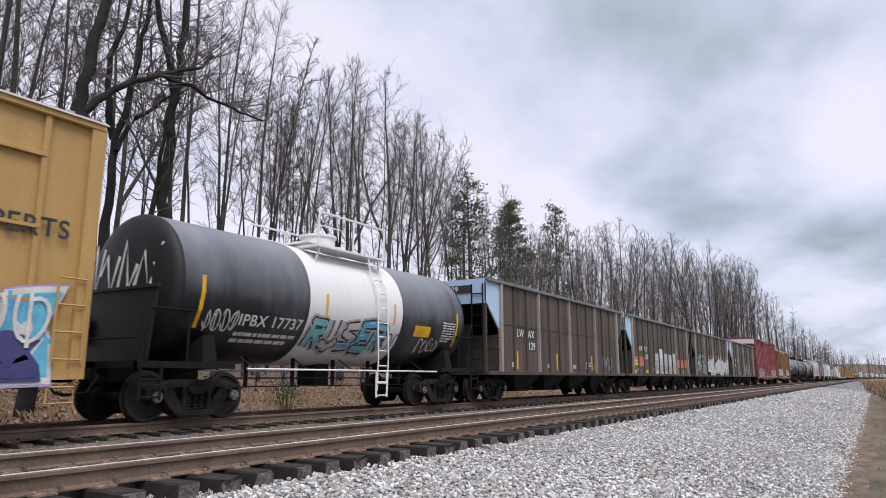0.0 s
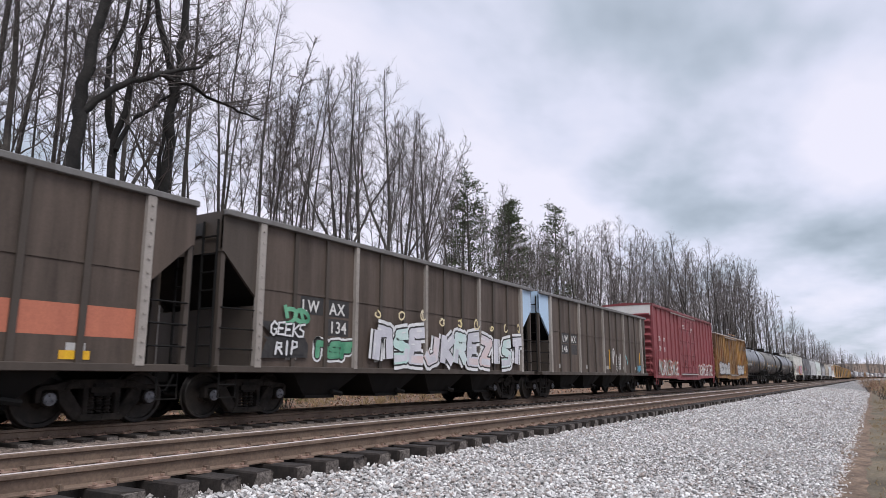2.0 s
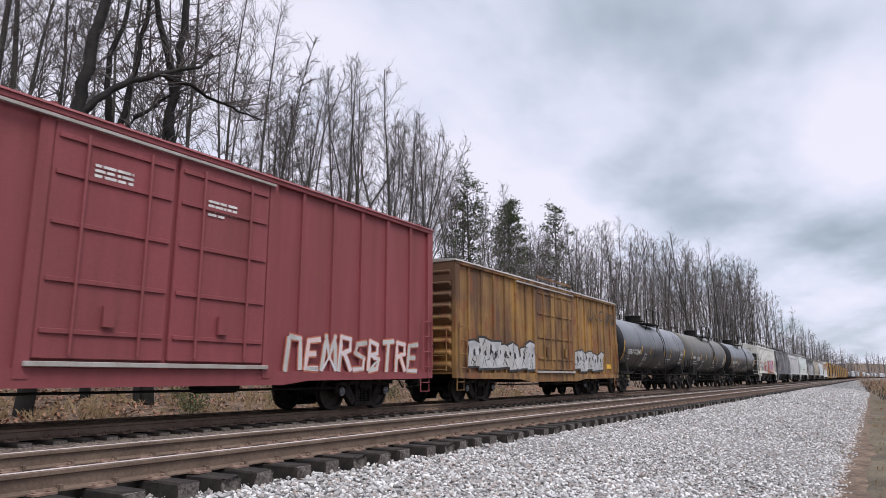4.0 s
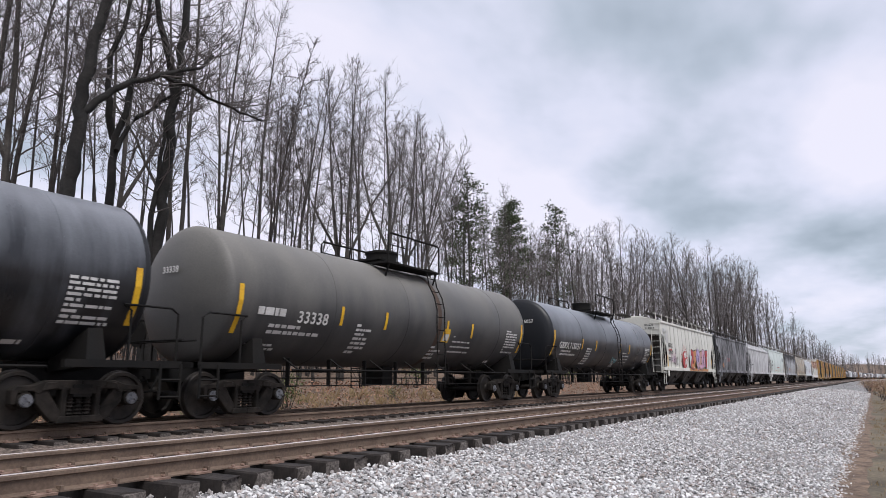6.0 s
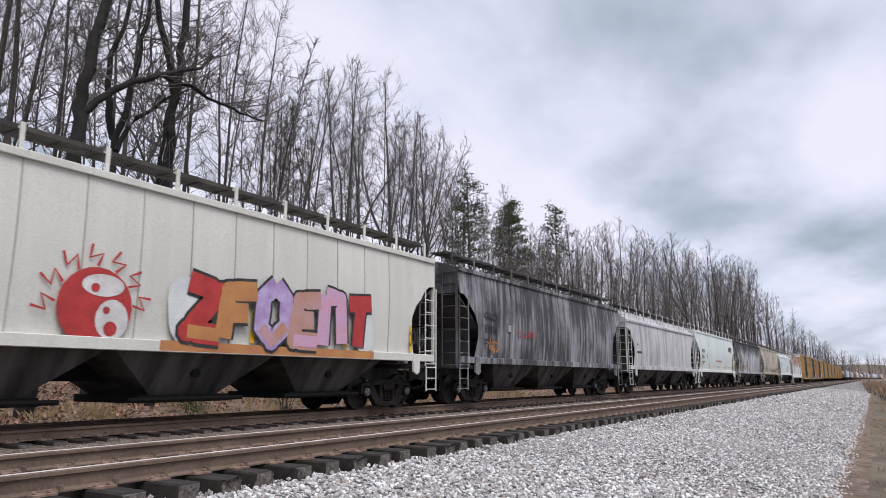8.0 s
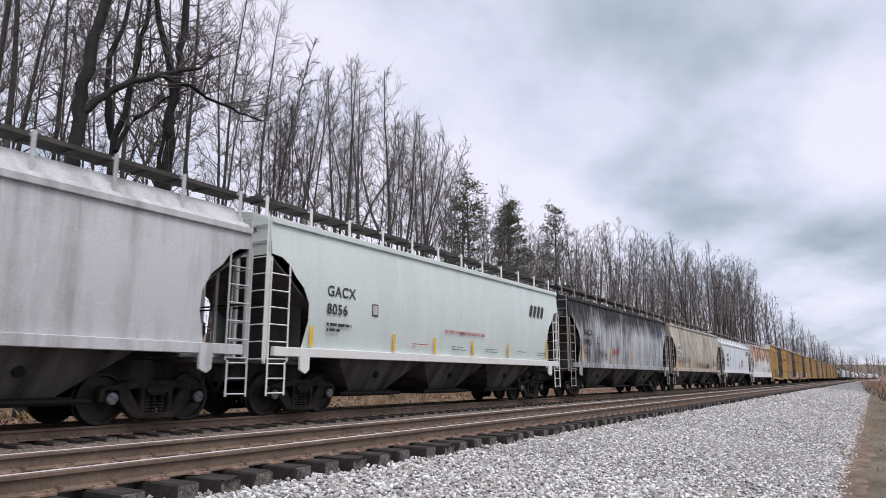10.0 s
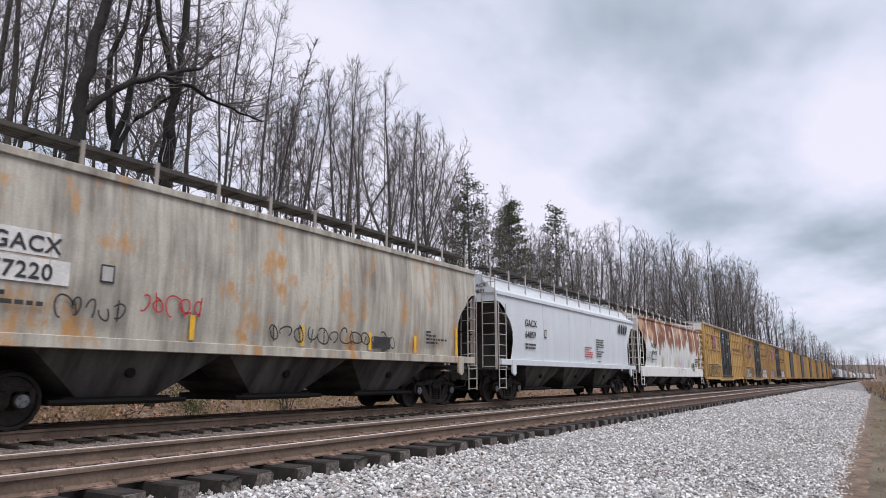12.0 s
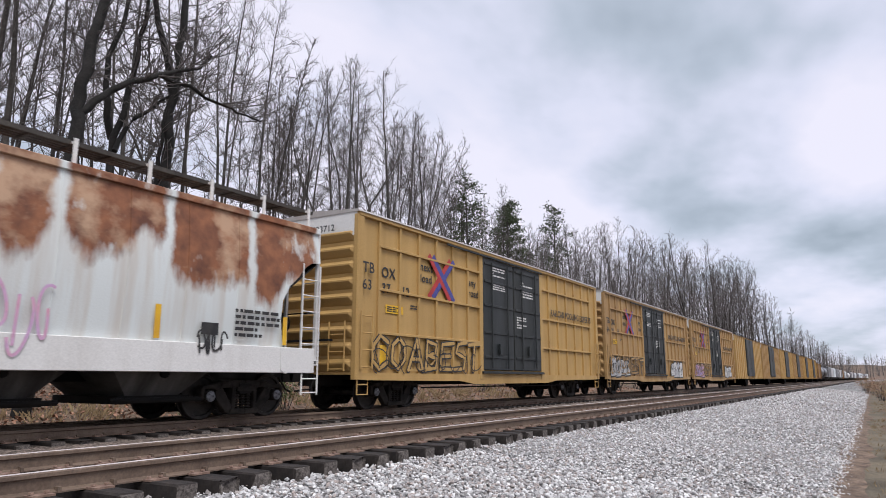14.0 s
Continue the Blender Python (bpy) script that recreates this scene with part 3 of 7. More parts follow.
def woods():
    rng = random.Random(11)
    near = [bare_tree(20 + k, 22.0, 2, (0.9, 1.0, 0.8, 1.15, 0.7)[k], (0.02, -0.03, 0.0, 0.04, -0.05)[k], (0.85, 0.8, 0.9, 0.9, 0.7)[k], (0.42, 0.34, 0.5, 0.36, 0.45)[k], (1, 0, 2, 0, 0)[k]) for k in range(5)]
    mid = [bare_tree(40 + k, 20.0, 1, (0.9, 1.1, 0.8, 1.0)[k], 0.0, (0.9, 1.0, 0.7, 0.8)[k], (0.4, 0.3, 0.5, 0.3)[k], (1, 0, 0, 2)[k]) for k in range(4)]
    far = [bare_tree(60 + k, 20.0, 0, 1.1, 0.0, 1.1, 0.25, k % 2) for k in range(3)]
    slim = [bare_tree(80 + k, 16.0, 1, 0.5, (0.05, -0.06, 0.02, 0.0)[k], 0.62, 0.5) for k in range(4)]
    placed = [(10.3, 20), (14.3, 21), (13, 22)]
    for k, x, y, h, turn in HEROES:
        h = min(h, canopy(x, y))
        plant(near[k], x, y, turn, h / 21.6, "tall leafless grey-barked tree at the edge of the woods", group="trees along the line", bark=M_BARK)
        placed.append((x, y))
    count = 0
    while count < 262:
        x = 10 + 220 * rng.random() ** 1.15
        y = 23.5 + (13 if x < 60 else 20) * rng.random() ** 1.1
        if any((x - a) ** 2 + (y - b) ** 2 < (1.6 if y > 30 else 3.4) for a, b in placed):
            continue
        placed.append((x, y))
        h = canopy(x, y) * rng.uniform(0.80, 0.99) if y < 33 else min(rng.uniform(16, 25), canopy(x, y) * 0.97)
        if rng.random() < (0.5 if x < 45 else 0.3):
            plant(rng.choice(slim), x, y, rng.uniform(0, 6.28), h * 0.88 / 16.0, "slim leafless sapling among taller trees", group="trees along the line")
        elif x < 44 and y < 32:
            plant(rng.choice(near), x, y, rng.uniform(0, 6.28), h / 22.0, "leafless grey-barked tree in the winter woods", group="trees along the line")
        else:
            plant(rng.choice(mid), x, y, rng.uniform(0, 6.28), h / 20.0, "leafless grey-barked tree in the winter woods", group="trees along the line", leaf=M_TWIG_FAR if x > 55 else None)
        count += 1
    # slim trunks that fill the edge of the woods
    for k in range(34):
        x, y = 13 + 32 * (k + rng.random()) / 34, 26.5 + 10 * rng.random()
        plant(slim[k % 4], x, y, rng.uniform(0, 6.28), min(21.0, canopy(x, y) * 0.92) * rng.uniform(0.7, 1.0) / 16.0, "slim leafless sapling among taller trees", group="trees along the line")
    for k in range(36):
        x = 220 + 420 * (k + rng.random()) / 36
        y = 23 + 8 * rng.random()
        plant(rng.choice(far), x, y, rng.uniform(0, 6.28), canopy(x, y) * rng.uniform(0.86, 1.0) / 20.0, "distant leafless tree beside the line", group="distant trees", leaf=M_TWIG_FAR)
    # far ridge, beyond what one could count
    src = bare_tree(77, 20.0, 0, 1.2, 0.0, 1.3, 0.05)
    vs = np.array([v.co[:] for m in src for v in m.vertices])
    k0 = len(src[0].vertices)
    fs = [tuple(p.vertices) for p in src[0].polygons] + [tuple(i + k0 for i in p.vertices) for p in src[1].polygons]
    b = Build()
    for k in range(390):
        if k < 165:
            x, y = 80 + 700 * rng.random() ** 1.4, 28 + 16 * rng.random()
            y, z, s = y + bend(x), height(y), rng.uniform(0.85, 1.2)
        else:
            x = rng.uniform(800, 1180)
            y, z, s = bend(x) + (rng.uniform(24, 130) if rng.random() < 0.55 else rng.uniform(-70, -8)), max(0.0, min(1.0, (x - 850) / 350)) ** 2 * 14, rng.uniform(0.9, 1.35)
        if x < 140:
            s *= 0.82
        a = rng.uniform(0, 6.28)
        if k % 7 == 6:
            continue
        turned = np.stack([vs[:, 0] * math.cos(a) - vs[:, 1] * math.sin(a), vs[:, 0] * math.sin(a) + vs[:, 1] * math.cos(a), vs[:, 2]], 1)
        b.add(turned * np.array((1.5, 1.5, 1.0)) * s + np.array((x, y, z)), fs)
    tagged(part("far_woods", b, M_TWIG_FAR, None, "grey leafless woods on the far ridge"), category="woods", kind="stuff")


def pine(seed, tall):
    rng = random.Random(seed)
    trunk, crown = Build(), Build()
    trunk.tube([(0, 0, -0.3), (0.1, 0, tall * 0.5), (0, 0.1, tall)], tall * 0.011, 6, 0.03)
    for k in range(38):
        u = 0.42 + 0.58 * (k + rng.random()) / 38
        a = rng.uniform(0, 6.283)
        reach = tall * 0.215 * (1.06 - u) ** 0.55 * rng.uniform(0.45, 1.15)
        base, tip = Vector((0, 0, u * tall)), Vector((math.cos(a) * reach, math.sin(a) * reach, u * tall + reach * rng.uniform(0.1, 0.5)))
        trunk.tube([base, tip], 0.03, 3, 0.01)
        for _ in range(56):
            p = base.lerp(tip, rng.uniform(0.55, 1.05)) + Vector((rng.gauss(0, 0.26), rng.gauss(0, 0.26), rng.gauss(0, 0.17)))
            d, e = [Vector((rng.gauss(0, 1), rng.gauss(0, 1), rng.gauss(0.3, 0.7))).normalized() for _ in range(2)]
            crown.add([p, p + d * 0.30 + e * 0.03, p + d * 0.28 - e * 0.10], [(0, 1, 2)])
    return trunk.mesh("trunk"), crown.mesh("crown")


def shrub(seed, tall, wide, leaves, size):
    rng = random.Random(seed)
    stems, crown = Build(), Build()
    for k in range(9):
        a = rng.uniform(0, 6.283)
        tip = Vector((math.cos(a) * wide * rng.random(), math.sin(a) * wide * rng.random(), tall * rng.uniform(0.6, 1)))
        mid = tip * 0.5 + Vector((rng.gauss(0, 0.1), rng.gauss(0, 0.1), 0.1))
        stems.tube([(rng.gauss(0, 0.08), rng.gauss(0, 0.08), -0.2), mid, tip], 0.018, 3, 0.006)
        for _ in range(leaves // 9):
            p = (mid.lerp(tip, rng.uniform(-0.3, 1.05))) + Vector((rng.gauss(0, 0.25 * wide), rng.gauss(0, 0.25 * wide), rng.gauss(0, 0.12 * tall)))
            p.z = max(p.z, 0.05)
            d, e = [Vector((rng.gauss(0, 1), rng.gauss(0, 1), rng.gauss(0, 0.8))).normalized() * size for _ in range(2)]
            crown.add([p, p + d + e * 0.4, p + d * 1.6, p + d - e * 0.4], [(0, 1, 2, 3)])
    return stems.mesh("stems"), crown.mesh("leaves")


def understory():
    rng = random.Random(5)
    beech = [shrub(100 + k, 3.4, 1.5, 420, 0.09) for k in range(4)]
    green = [shrub(120 + k, 1.3, 0.8, 500, 0.06) for k in range(2)]
    for k in range(130):
        x = 9 + 150 * rng.random() ** 1.3
        y = rng.uniform(22, 42)
        s = rng.uniform(0.6, 1.5)
        plant(rng.choice(beech), x, y, rng.uniform(0, 6.28), s, "young beech holding brown dead leaves", "shrub", "brown undergrowth", M_BARK, M_BEECH, "beech_sapling")
    for k in range(12):
        x = (14.5, 15.2, 19, 27, 33, 38, 44, 50, 56, 61, 68, 75)[k]
        plant(green[k % 2], x, rng.uniform(17.8, 20.5) if k < 4 else rng.uniform(19, 26), rng.uniform(0, 6.28), rng.uniform(0.6, 1.3) * (1 if k < 4 else 2), "small evergreen bush among dead leaves", "shrub", "green bushes", M_BARK, M_GREEN, "evergreen_bush")


def grass(name, x0, x1, y0, y1, n, tall, seed, base):
    rng = np.random.default_rng(seed)
    b = Build()
    for _ in range(n // 9):
        cx, cy = rng.uniform(x0, x1), rng.uniform(y0, y1)
        t = tall * rng.uniform(0.5, 1.3)
        for _ in range(9):
            x, y = cx + rng.normal(0, 0.09), cy + rng.normal(0, 0.09)
            z = base(y) - 0.03
            a, l = rng.uniform(0, 6.283), rng.uniform(0.1, 0.6) * t
            h = t * rng.uniform(0.5, 1.1)
            w = 0.008
            dx, dy = math.cos(a), math.sin(a)
            b.add([(x - dy * w, y + dx * w, z), (x + dy * w, y - dx * w, z), (x + dx * l * 0.5, y + dy * l * 0.5, z + h * 0.7), (x + dx * l, y + dy * l, z + h * 0.9)], [(0, 1, 2), (0, 2, 3)])
    tagged(part(name, b, M_GRASS, None, "tufts of dry straw-coloured grass"), category="grass", kind="stuff")


def litter(n, seed):
    rng = np.random.default_rng(seed)
    b = Build()
    for _ in range(n):
        x, y = 6 + 60 * rng.random() ** 1.6, rng.uniform(15.4, 24)
        z = height(y) + 0.05 + rng.uniform(0, 0.06)
        a, t = rng.uniform(0, 6.283), rng.normal(0, 0.5)
        s = rng.uniform(0.03, 0.075)
        d, e = np.array((math.cos(a), math.sin(a), t)) * s, np.array((-math.sin(a), math.cos(a), rng.normal(0, 0.5))) * s * 0.6
        p = np.array((x, y, z))
        b.add([p - d, p + e, p + d, p - e], [(0, 1, 2, 3)])
    tagged(part("fallen_leaves", b, M_BEECH, None, "brown fallen leaves covering the bank"), category="leaves", kind="stuff")


# variant, x, y, height, turn of the tall trees that stand out
HEROES = ((2, 34.9, 25.8, 24.0, 0.3), (0, 30.6, 26.0, 22.5, 1.9), (3, 40.9, 26.1, 21.0, 0.9), (1, 24.2, 25.9, 24.0, 4.0), (4, 27.2, 26.0, 21.0, 2.2), (4, 33.2, 26.5, 21.0, 5.2),
          (0, 11.2, 24.5, 25.0, 5.1), (3, 12.9, 28.0, 26.0, 3.0), (1, 8.9, 26.0, 25.0, 0.2), (4, 18.2, 25.0, 24.0, 1.2), (1, 21.0, 25.4, 24.0, 3.6),
          (4, 51.0, 26.0, 28.0, 1.0), (0, 85.0, 26.0, 28.0, 2.0), (3, 72.0, 27.0, 26.0, 0.5), (2, 120.0, 25.0, 30.0, 1.4), (0, 145.0, 25.0, 30.0, 2.6), (1, 190.0, 25.0, 30.0, 3.3))
woods()
bent_tree("dark leaning tree with a long arching limb over the line", (
    (((9.9, 19.5, -0.5), (10.2, 19.5, 3.0), (10.45, 19.5, 6.07), (10.54, 19.5, 6.8), (10.58, 19.5, 8.4), (10.64, 19.5, 9.5), (10.81, 19.5, 11.1), (11.11, 19.5, 12.6), (11.2, 19.5, 14.0), (11.6, 19.6, 17.0)), 0.25, 0.13),
    (((10.5, 19.5, 8.2), (10.86, 19.4, 8.8), (11.43, 19.3, 9.6), (12.35, 19.3, 10.3), (13.36, 19.3, 10.9), (14.6, 19.3, 11.6), (15.1, 19.3, 12.3)), 0.135, 0.045),
    (((13.0, 19.3, 10.7), (14.2, 19.2, 10.7), (15.3, 19.2, 10.57), (16.25, 19.1, 10.46), (17.4, 19.1, 10.5)), 0.08, 0.03)), 1, M_BARK_DARK)
bent_tree("tall dark forked tree at the edge of the woods", (
    (((14.3, 20.5, -0.4), (14.3, 20.5, 3.0), (14.34, 20.5, 5.9), (14.37, 20.5, 7.35), (14.41, 20.5, 9.0), (14.54, 20.5, 10.8), (14.63, 20.5, 12.6), (14.65, 20.5, 14.7), (14.62, 20.5, 16.6), (14.8, 20.5, 20.0)), 0.22, 0.10),
    (((14.55, 20.5, 10.8), (14.22, 20.6, 12.0), (13.75, 20.6, 13.4), (13.4, 20.6, 14.7), (13.1, 20.6, 18.0)), 0.16, 0.05),
    (((14.0, 20.6, -0.3), (14.05, 20.6, 6.2), (14.19, 20.6, 8.4), (14.3, 20.6, 10.2)), 0.12, 0.05)), 2, M_BARK_DARK)
bent_tree("crooked dark tree with spreading limbs", (
    (((12.8, 21.5, -0.2), (12.9, 21.5, 5.8), (12.99, 21.5, 8.0), (12.99, 21.5, 9.0), (13.3, 21.5, 10.4), (13.58, 21.5, 12.0), (13.8, 21.5, 13.6), (14.2, 21.5, 17.0)), 0.17, 0.06),
    (((12.95, 21.4, 8.4), (13.54, 21.3, 9.8), (14.6, 21.3, 10.8), (15.4, 21.2, 11.8)), 0.10, 0.03),
    (((13.0, 21.6, 8.9), (12.63, 21.6, 10.1), (12.67, 21.6, 11.9), (13.06, 21.6, 13.6), (13.2, 21.6, 15.0), (13.3, 21.6, 18.0)), 0.13, 0.04)), 3, M_BARK_DARK)
PINES = [pine(7, 15.0), pine(8, 15.0)]
for k, (x, y, h) in enumerate(((56.0, 32.0, 18.5), (64.0, 31.5, 17.5), (67.0, 33.0, 18.5), (79.0, 32.5, 20.5), (60.0, 35.0, 17.0), (73.0, 36.0, 19.0))):
    plant(PINES[k % 2], x, y, k * 1.3, h / 15.0, "dark green pine among bare trees", "pine tree", "pines", M_BARK, M_NEEDLE, "pine_tree")
understory()
grass("dry_grass", 6, 40, 15.8, 21, 5200, 0.42, 2, height)
grass("dry_grass_verge", 2.5, 60, -2.6, 0.15, 6000, 0.13, 3, lambda y: -0.90)
grass("tall_verge_grass", 20, 90, -6.0, -1.0, 5000, 0.7, 8, lambda y: -0.95)
VERGE = [shrub(140 + k, 1.5, 1.2, 700, 0.05) for k in range(2)]
for k, (x, y) in enumerate(((40.0, -1.6), (52.0, -1.1), (60.0, -0.6), (70.0, -0.3), (56.0, -2.5), (66.0, -3.0), (80.0, 0.1), (90.0, 0.5), (100.0, 0.8), (110.0, 0.7), (96.0, -1.0))):
    plant(VERGE[k % 2], x, y, k * 1.1, 1.0 + 0.12 * (k % 3), "brown leafless brush beside the dirt track", "shrub", "verge brush", M_BARK, M_GRASS if k % 2 else M_BEECH, "brush", 0.0)
litter(22000, 6)

# ---- the train: materials ----
M_BLACK = weathered("black_steel_underframe", (0.009, 0.009, 0.009), (0.026, 0.022, 0.019), 0.7, rough=0.75, spec=0.15)
M_TRUCK = surface("grimy_cast_steel", (0.012, 0.011, 0.010), (0.036, 0.030, 0.026), 0.8, 0.1, scale=4, fine=30, grain=0.4, spec=0.15)
M_WHEEL = surface("wheel_steel", (0.016, 0.014, 0.013), (0.040, 0.033, 0.028), 0.6, 0.4, scale=4, fine=30, grain=0.3)
M_CAP = surface("axle_end_cap", (0.10, 0.11, 0.13), (0.22, 0.22, 0.23), 0.45, 0.5, scale=9, fine=40)
M_STEEL = surface("galvanised_bar", (0.30, 0.29, 0.28), (0.18, 0.165, 0.155), 0.5, 0.4, scale=4, fine=30)
M_WHITE = surface("white_lettering", (0.72, 0.71, 0.69), (0.55, 0.54, 0.52), 0.6, scale=4, fine=30)
M_INK = surface("black_lettering", (0.022, 0.022, 0.024), (0.045, 0.042, 0.04), 0.6, scale=4, fine=30)
M_RED = surface("red_paint", (0.50, 0.045, 0.04), (0.36, 0.03, 0.03), 0.55, scale=3, fine=30)
M_YEL = surface("yellow_reflective_strip", (0.80, 0.48, 0.02), (0.66, 0.36, 0.02), 0.45, scale=4, fine=30)
M_ORANGE = surface("orange_paint", (0.62, 0.24, 0.04), (0.45, 0.16, 0.03), 0.6, scale=3, fine=30)
M_PINK = surface("pink_paint", (0.62, 0.33, 0.42), (0.55, 0.36, 0.55), 0.6, scale=3, fine=30)
M_LILAC = surface("lilac_paint", (0.50, 0.40, 0.62), (0.36, 0.22, 0.46), 0.6, scale=3, fine=30)
M_TEAL = surface("teal_paint", (0.16, 0.42, 0.46), (0.25, 0.55, 0.60), 0.6, scale=3, fine=30)
M_CYAN = surface("cyan_paint", (0.15, 0.52, 0.66), (0.10, 0.34, 0.55), 0.6, scale=3, fine=30)
M_NAVY = surface("navy_paint", (0.04, 0.05, 0.14), (0.07, 0.06, 0.20), 0.6, scale=3, fine=30)
M_SILVER = surface("silver_paint", (0.55, 0.55, 0.56), (0.36, 0.36, 0.37), 0.5, scale=3, fine=30)
M_CHROME = surface("chrome_spray", (0.62, 0.62, 0.66), (0.48, 0.48, 0.53), 0.45, scale=1.5, fine=30)
M_MINTSPRAY = surface("mint_spray", (0.46, 0.66, 0.60), (0.60, 0.68, 0.68), 0.55, scale=1.5, fine=30)
M_PALEPINK = surface("pale_pink_spray", (0.66, 0.52, 0.50), (0.60, 0.58, 0.62), 0.55, scale=1.5, fine=30)
M_PALEYELLOW = surface("pale_yellow_spray", (0.72, 0.60, 0.30), (0.66, 0.58, 0.42), 0.6, scale=1.5, fine=30)
M_SPRAYWHITE = surface("white_spray", (0.74, 0.74, 0.74), (0.62, 0.63, 0.64), 0.55, scale=1.5, fine=30)
M_GREENSPRAY = surface("green_spray", (0.05, 0.22, 0.12), (0.18, 0.45, 0.28), 0.55, scale=1.5, fine=30)
M_RUSTORANGE = surface("rust_orange_spray", (0.52, 0.25, 0.08), (0.42, 0.17, 0.07), 0.55, scale=1.2, fine=30)
M_BROWNORANGE = surface("brown_orange_spray", (0.45, 0.23, 0.12), (0.50, 0.30, 0.32), 0.55, scale=1.2, fine=30)
M_SALMON = weathered("salmon_paint", (0.50, 0.17, 0.10), (0.30, 0.10, 0.07), 0.7, rough=0.6)
M_PATCH = weathered("pale_overpaint", (0.50, 0.50, 0.49), (0.20, 0.17, 0.15), 0.9, rough=0.6, low=0.45, high=0.7)
M_PALEBLUE = weathered("pale_blue_end_paint", (0.42, 0.56, 0.72), (0.25, 0.28, 0.33), 0.7, rough=0.55, low=0.5, high=0.8)
M_BROWN = weathered("brown_hopper_paint", (0.098, 0.072, 0.056), (0.038, 0.029, 0.024), 0.95, rust=0.0, across=3.2, rough=0.6)
M_BROWN_RIB = weathered("brown_rib_paint", (0.066, 0.052, 0.042), (0.040, 0.033, 0.028), 0.7, rough=0.6)
M_PALE_RIB = weathered("bare_aluminium_rib", (0.36, 0.33, 0.30), (0.14, 0.115, 0.10), 0.9, rough=0.55)
M_CHORD = weathered("grey_top_chord", (0.17, 0.165, 0.16), (0.08, 0.07, 0.065), 0.7, rough=0.5)
# upper shell painted paler by height: sky sheen put into the colour
M_TANK = weathered("black_tank_paint_sky_sheen", (0.0085, 0.0095, 0.012), (0.24, 0.255, 0.285), 0.85, dull=0.10, rough=0.36, across=1.1, spec=0.6, low=0.50, high=0.90, top_soot_sheen=0.42, tint_heights=(2.35, 4.05))
M_TANK_HEAD = weathered("black_tank_head_paint", (0.0085, 0.0095, 0.012), (0.020, 0.020, 0.022), 0.7, rough=0.45, spec=0.35)
# its paler top mixes brownish dust with the same painted sky sheen
M_TANK_GREY = weathered("sooty_grey_tank_paint", (0.040, 0.040, 0.042), (0.20, 0.19, 0.172), 0.85, low=0.46, high=0.92, top_soot_sheen=0.42, tint_heights=(2.1, 4.1), rough=0.45, across=1.0, seed=3)
M_TANK_WHITE = weathered("white_tank_paint", (0.74, 0.73, 0.73), (0.48, 0.44, 0.42), 0.4, rough=0.4, low=0.55, high=0.8)
M_RED_BOX = weathered("oxide_red_paint", (0.235, 0.055, 0.062), (0.15, 0.048, 0.046), 0.7, rust=0.27, rough=0.6, seed=5)
M_OLD_YELLOW = weathered("rusting_yellow_paint", (0.36, 0.20, 0.055), (0.115, 0.062, 0.035), 1.0, rust=0.42, rough=0.65, low=0.38, high=0.58, seed=7)
M_YELLOW = weathered("railway_yellow_paint", (0.47, 0.295, 0.10), (0.33, 0.205, 0.08), 0.8, rust=0.27, rough=0.55, seed=2)
M_YELLOW_B = weathered("faded_yellow_paint", (0.40, 0.25, 0.10), (0.24, 0.14, 0.065), 0.9, rust=0.33, rough=0.6, seed=12)
M_DOOR = weathered("dark_green_black_door", (0.018, 0.022, 0.023), (0.045, 0.045, 0.042), 0.7, rough=0.5)
M_ROOF = weathered("galvanised_roof", (0.40, 0.38, 0.36), (0.22, 0.17, 0.14), 0.8, rough=0.5)
M_ENDWHITE = weathered("white_end_panel", (0.68, 0.67, 0.65), (0.40, 0.36, 0.32), 0.5, rough=0.5, low=0.5, high=0.8)
M_CREAM = weathered("cream_hopper_paint", (0.64, 0.635, 0.58), (0.42, 0.40, 0.36), 0.5, rust=0.20, rough=0.5, seed=1)
M_SOOTY = weathered("soot_streaked_paint", (0.33, 0.33, 0.35), (0.034, 0.033, 0.035), 0.95, rough=0.6, low=0.38, high=0.545, seed=4, across=4.2)
M_SOOTIER = weathered("heavily_sooted_paint", (0.46, 0.47, 0.49), (0.018, 0.017, 0.018), 1.0, rough=0.6, low=0.43, high=0.64, seed=8, across=4.2, top_soot_sheen=0.20, tint_heights=(2.9, 4.1))
M_GREYWHITE = weathered("streaked_light_grey_paint", (0.52, 0.52, 0.53), (0.16, 0.15, 0.145), 0.9, rough=0.5, low=0.45, high=0.70, seed=6)
M_MINT = weathered("pale_green_white_paint", (0.60, 0.665, 0.635), (0.48, 0.52, 0.50), 0.6, rough=0.42, seed=9)
M_TAN = weathered("stained_tan_paint", (0.50, 0.47, 0.40), (0.17, 0.15, 0.13), 0.9, rust=0.405, rust_colour=(0.45, 0.25, 0.10), rough=0.6, low=0.40, high=0.62, seed=10, across=4.0)
M_COOLWHITE = weathered("clean_white_hopper_paint", (0.60, 0.635, 0.665), (0.46, 0.48, 0.50), 0.5, rough=0.42, seed=11)
M_SEAM_GREY = weathered("dirt_lined_seam", (0.40, 0.39, 0.35), (0.20, 0.19, 0.17), 0.9, rough=0.6)
M_SEAM = weathered("rust_stained_seam", (0.085, 0.050, 0.032), (0.045, 0.038, 0.034), 0.8, rough=0.6)
M_GRATE = surface("dark_running_board", (0.045, 0.040, 0.036), (0.085, 0.075, 0.066), 0.7, 0.3, scale=3, fine=30)
# dirt on the pockets; also painted shade inside the end openings
M_POCKET = weathered("dirty_pockets_shaded_ends", (0.12, 0.115, 0.108), (0.022, 0.020, 0.019), 1.0, rough=0.7, low=0.35, high=0.62, spec=0.15)


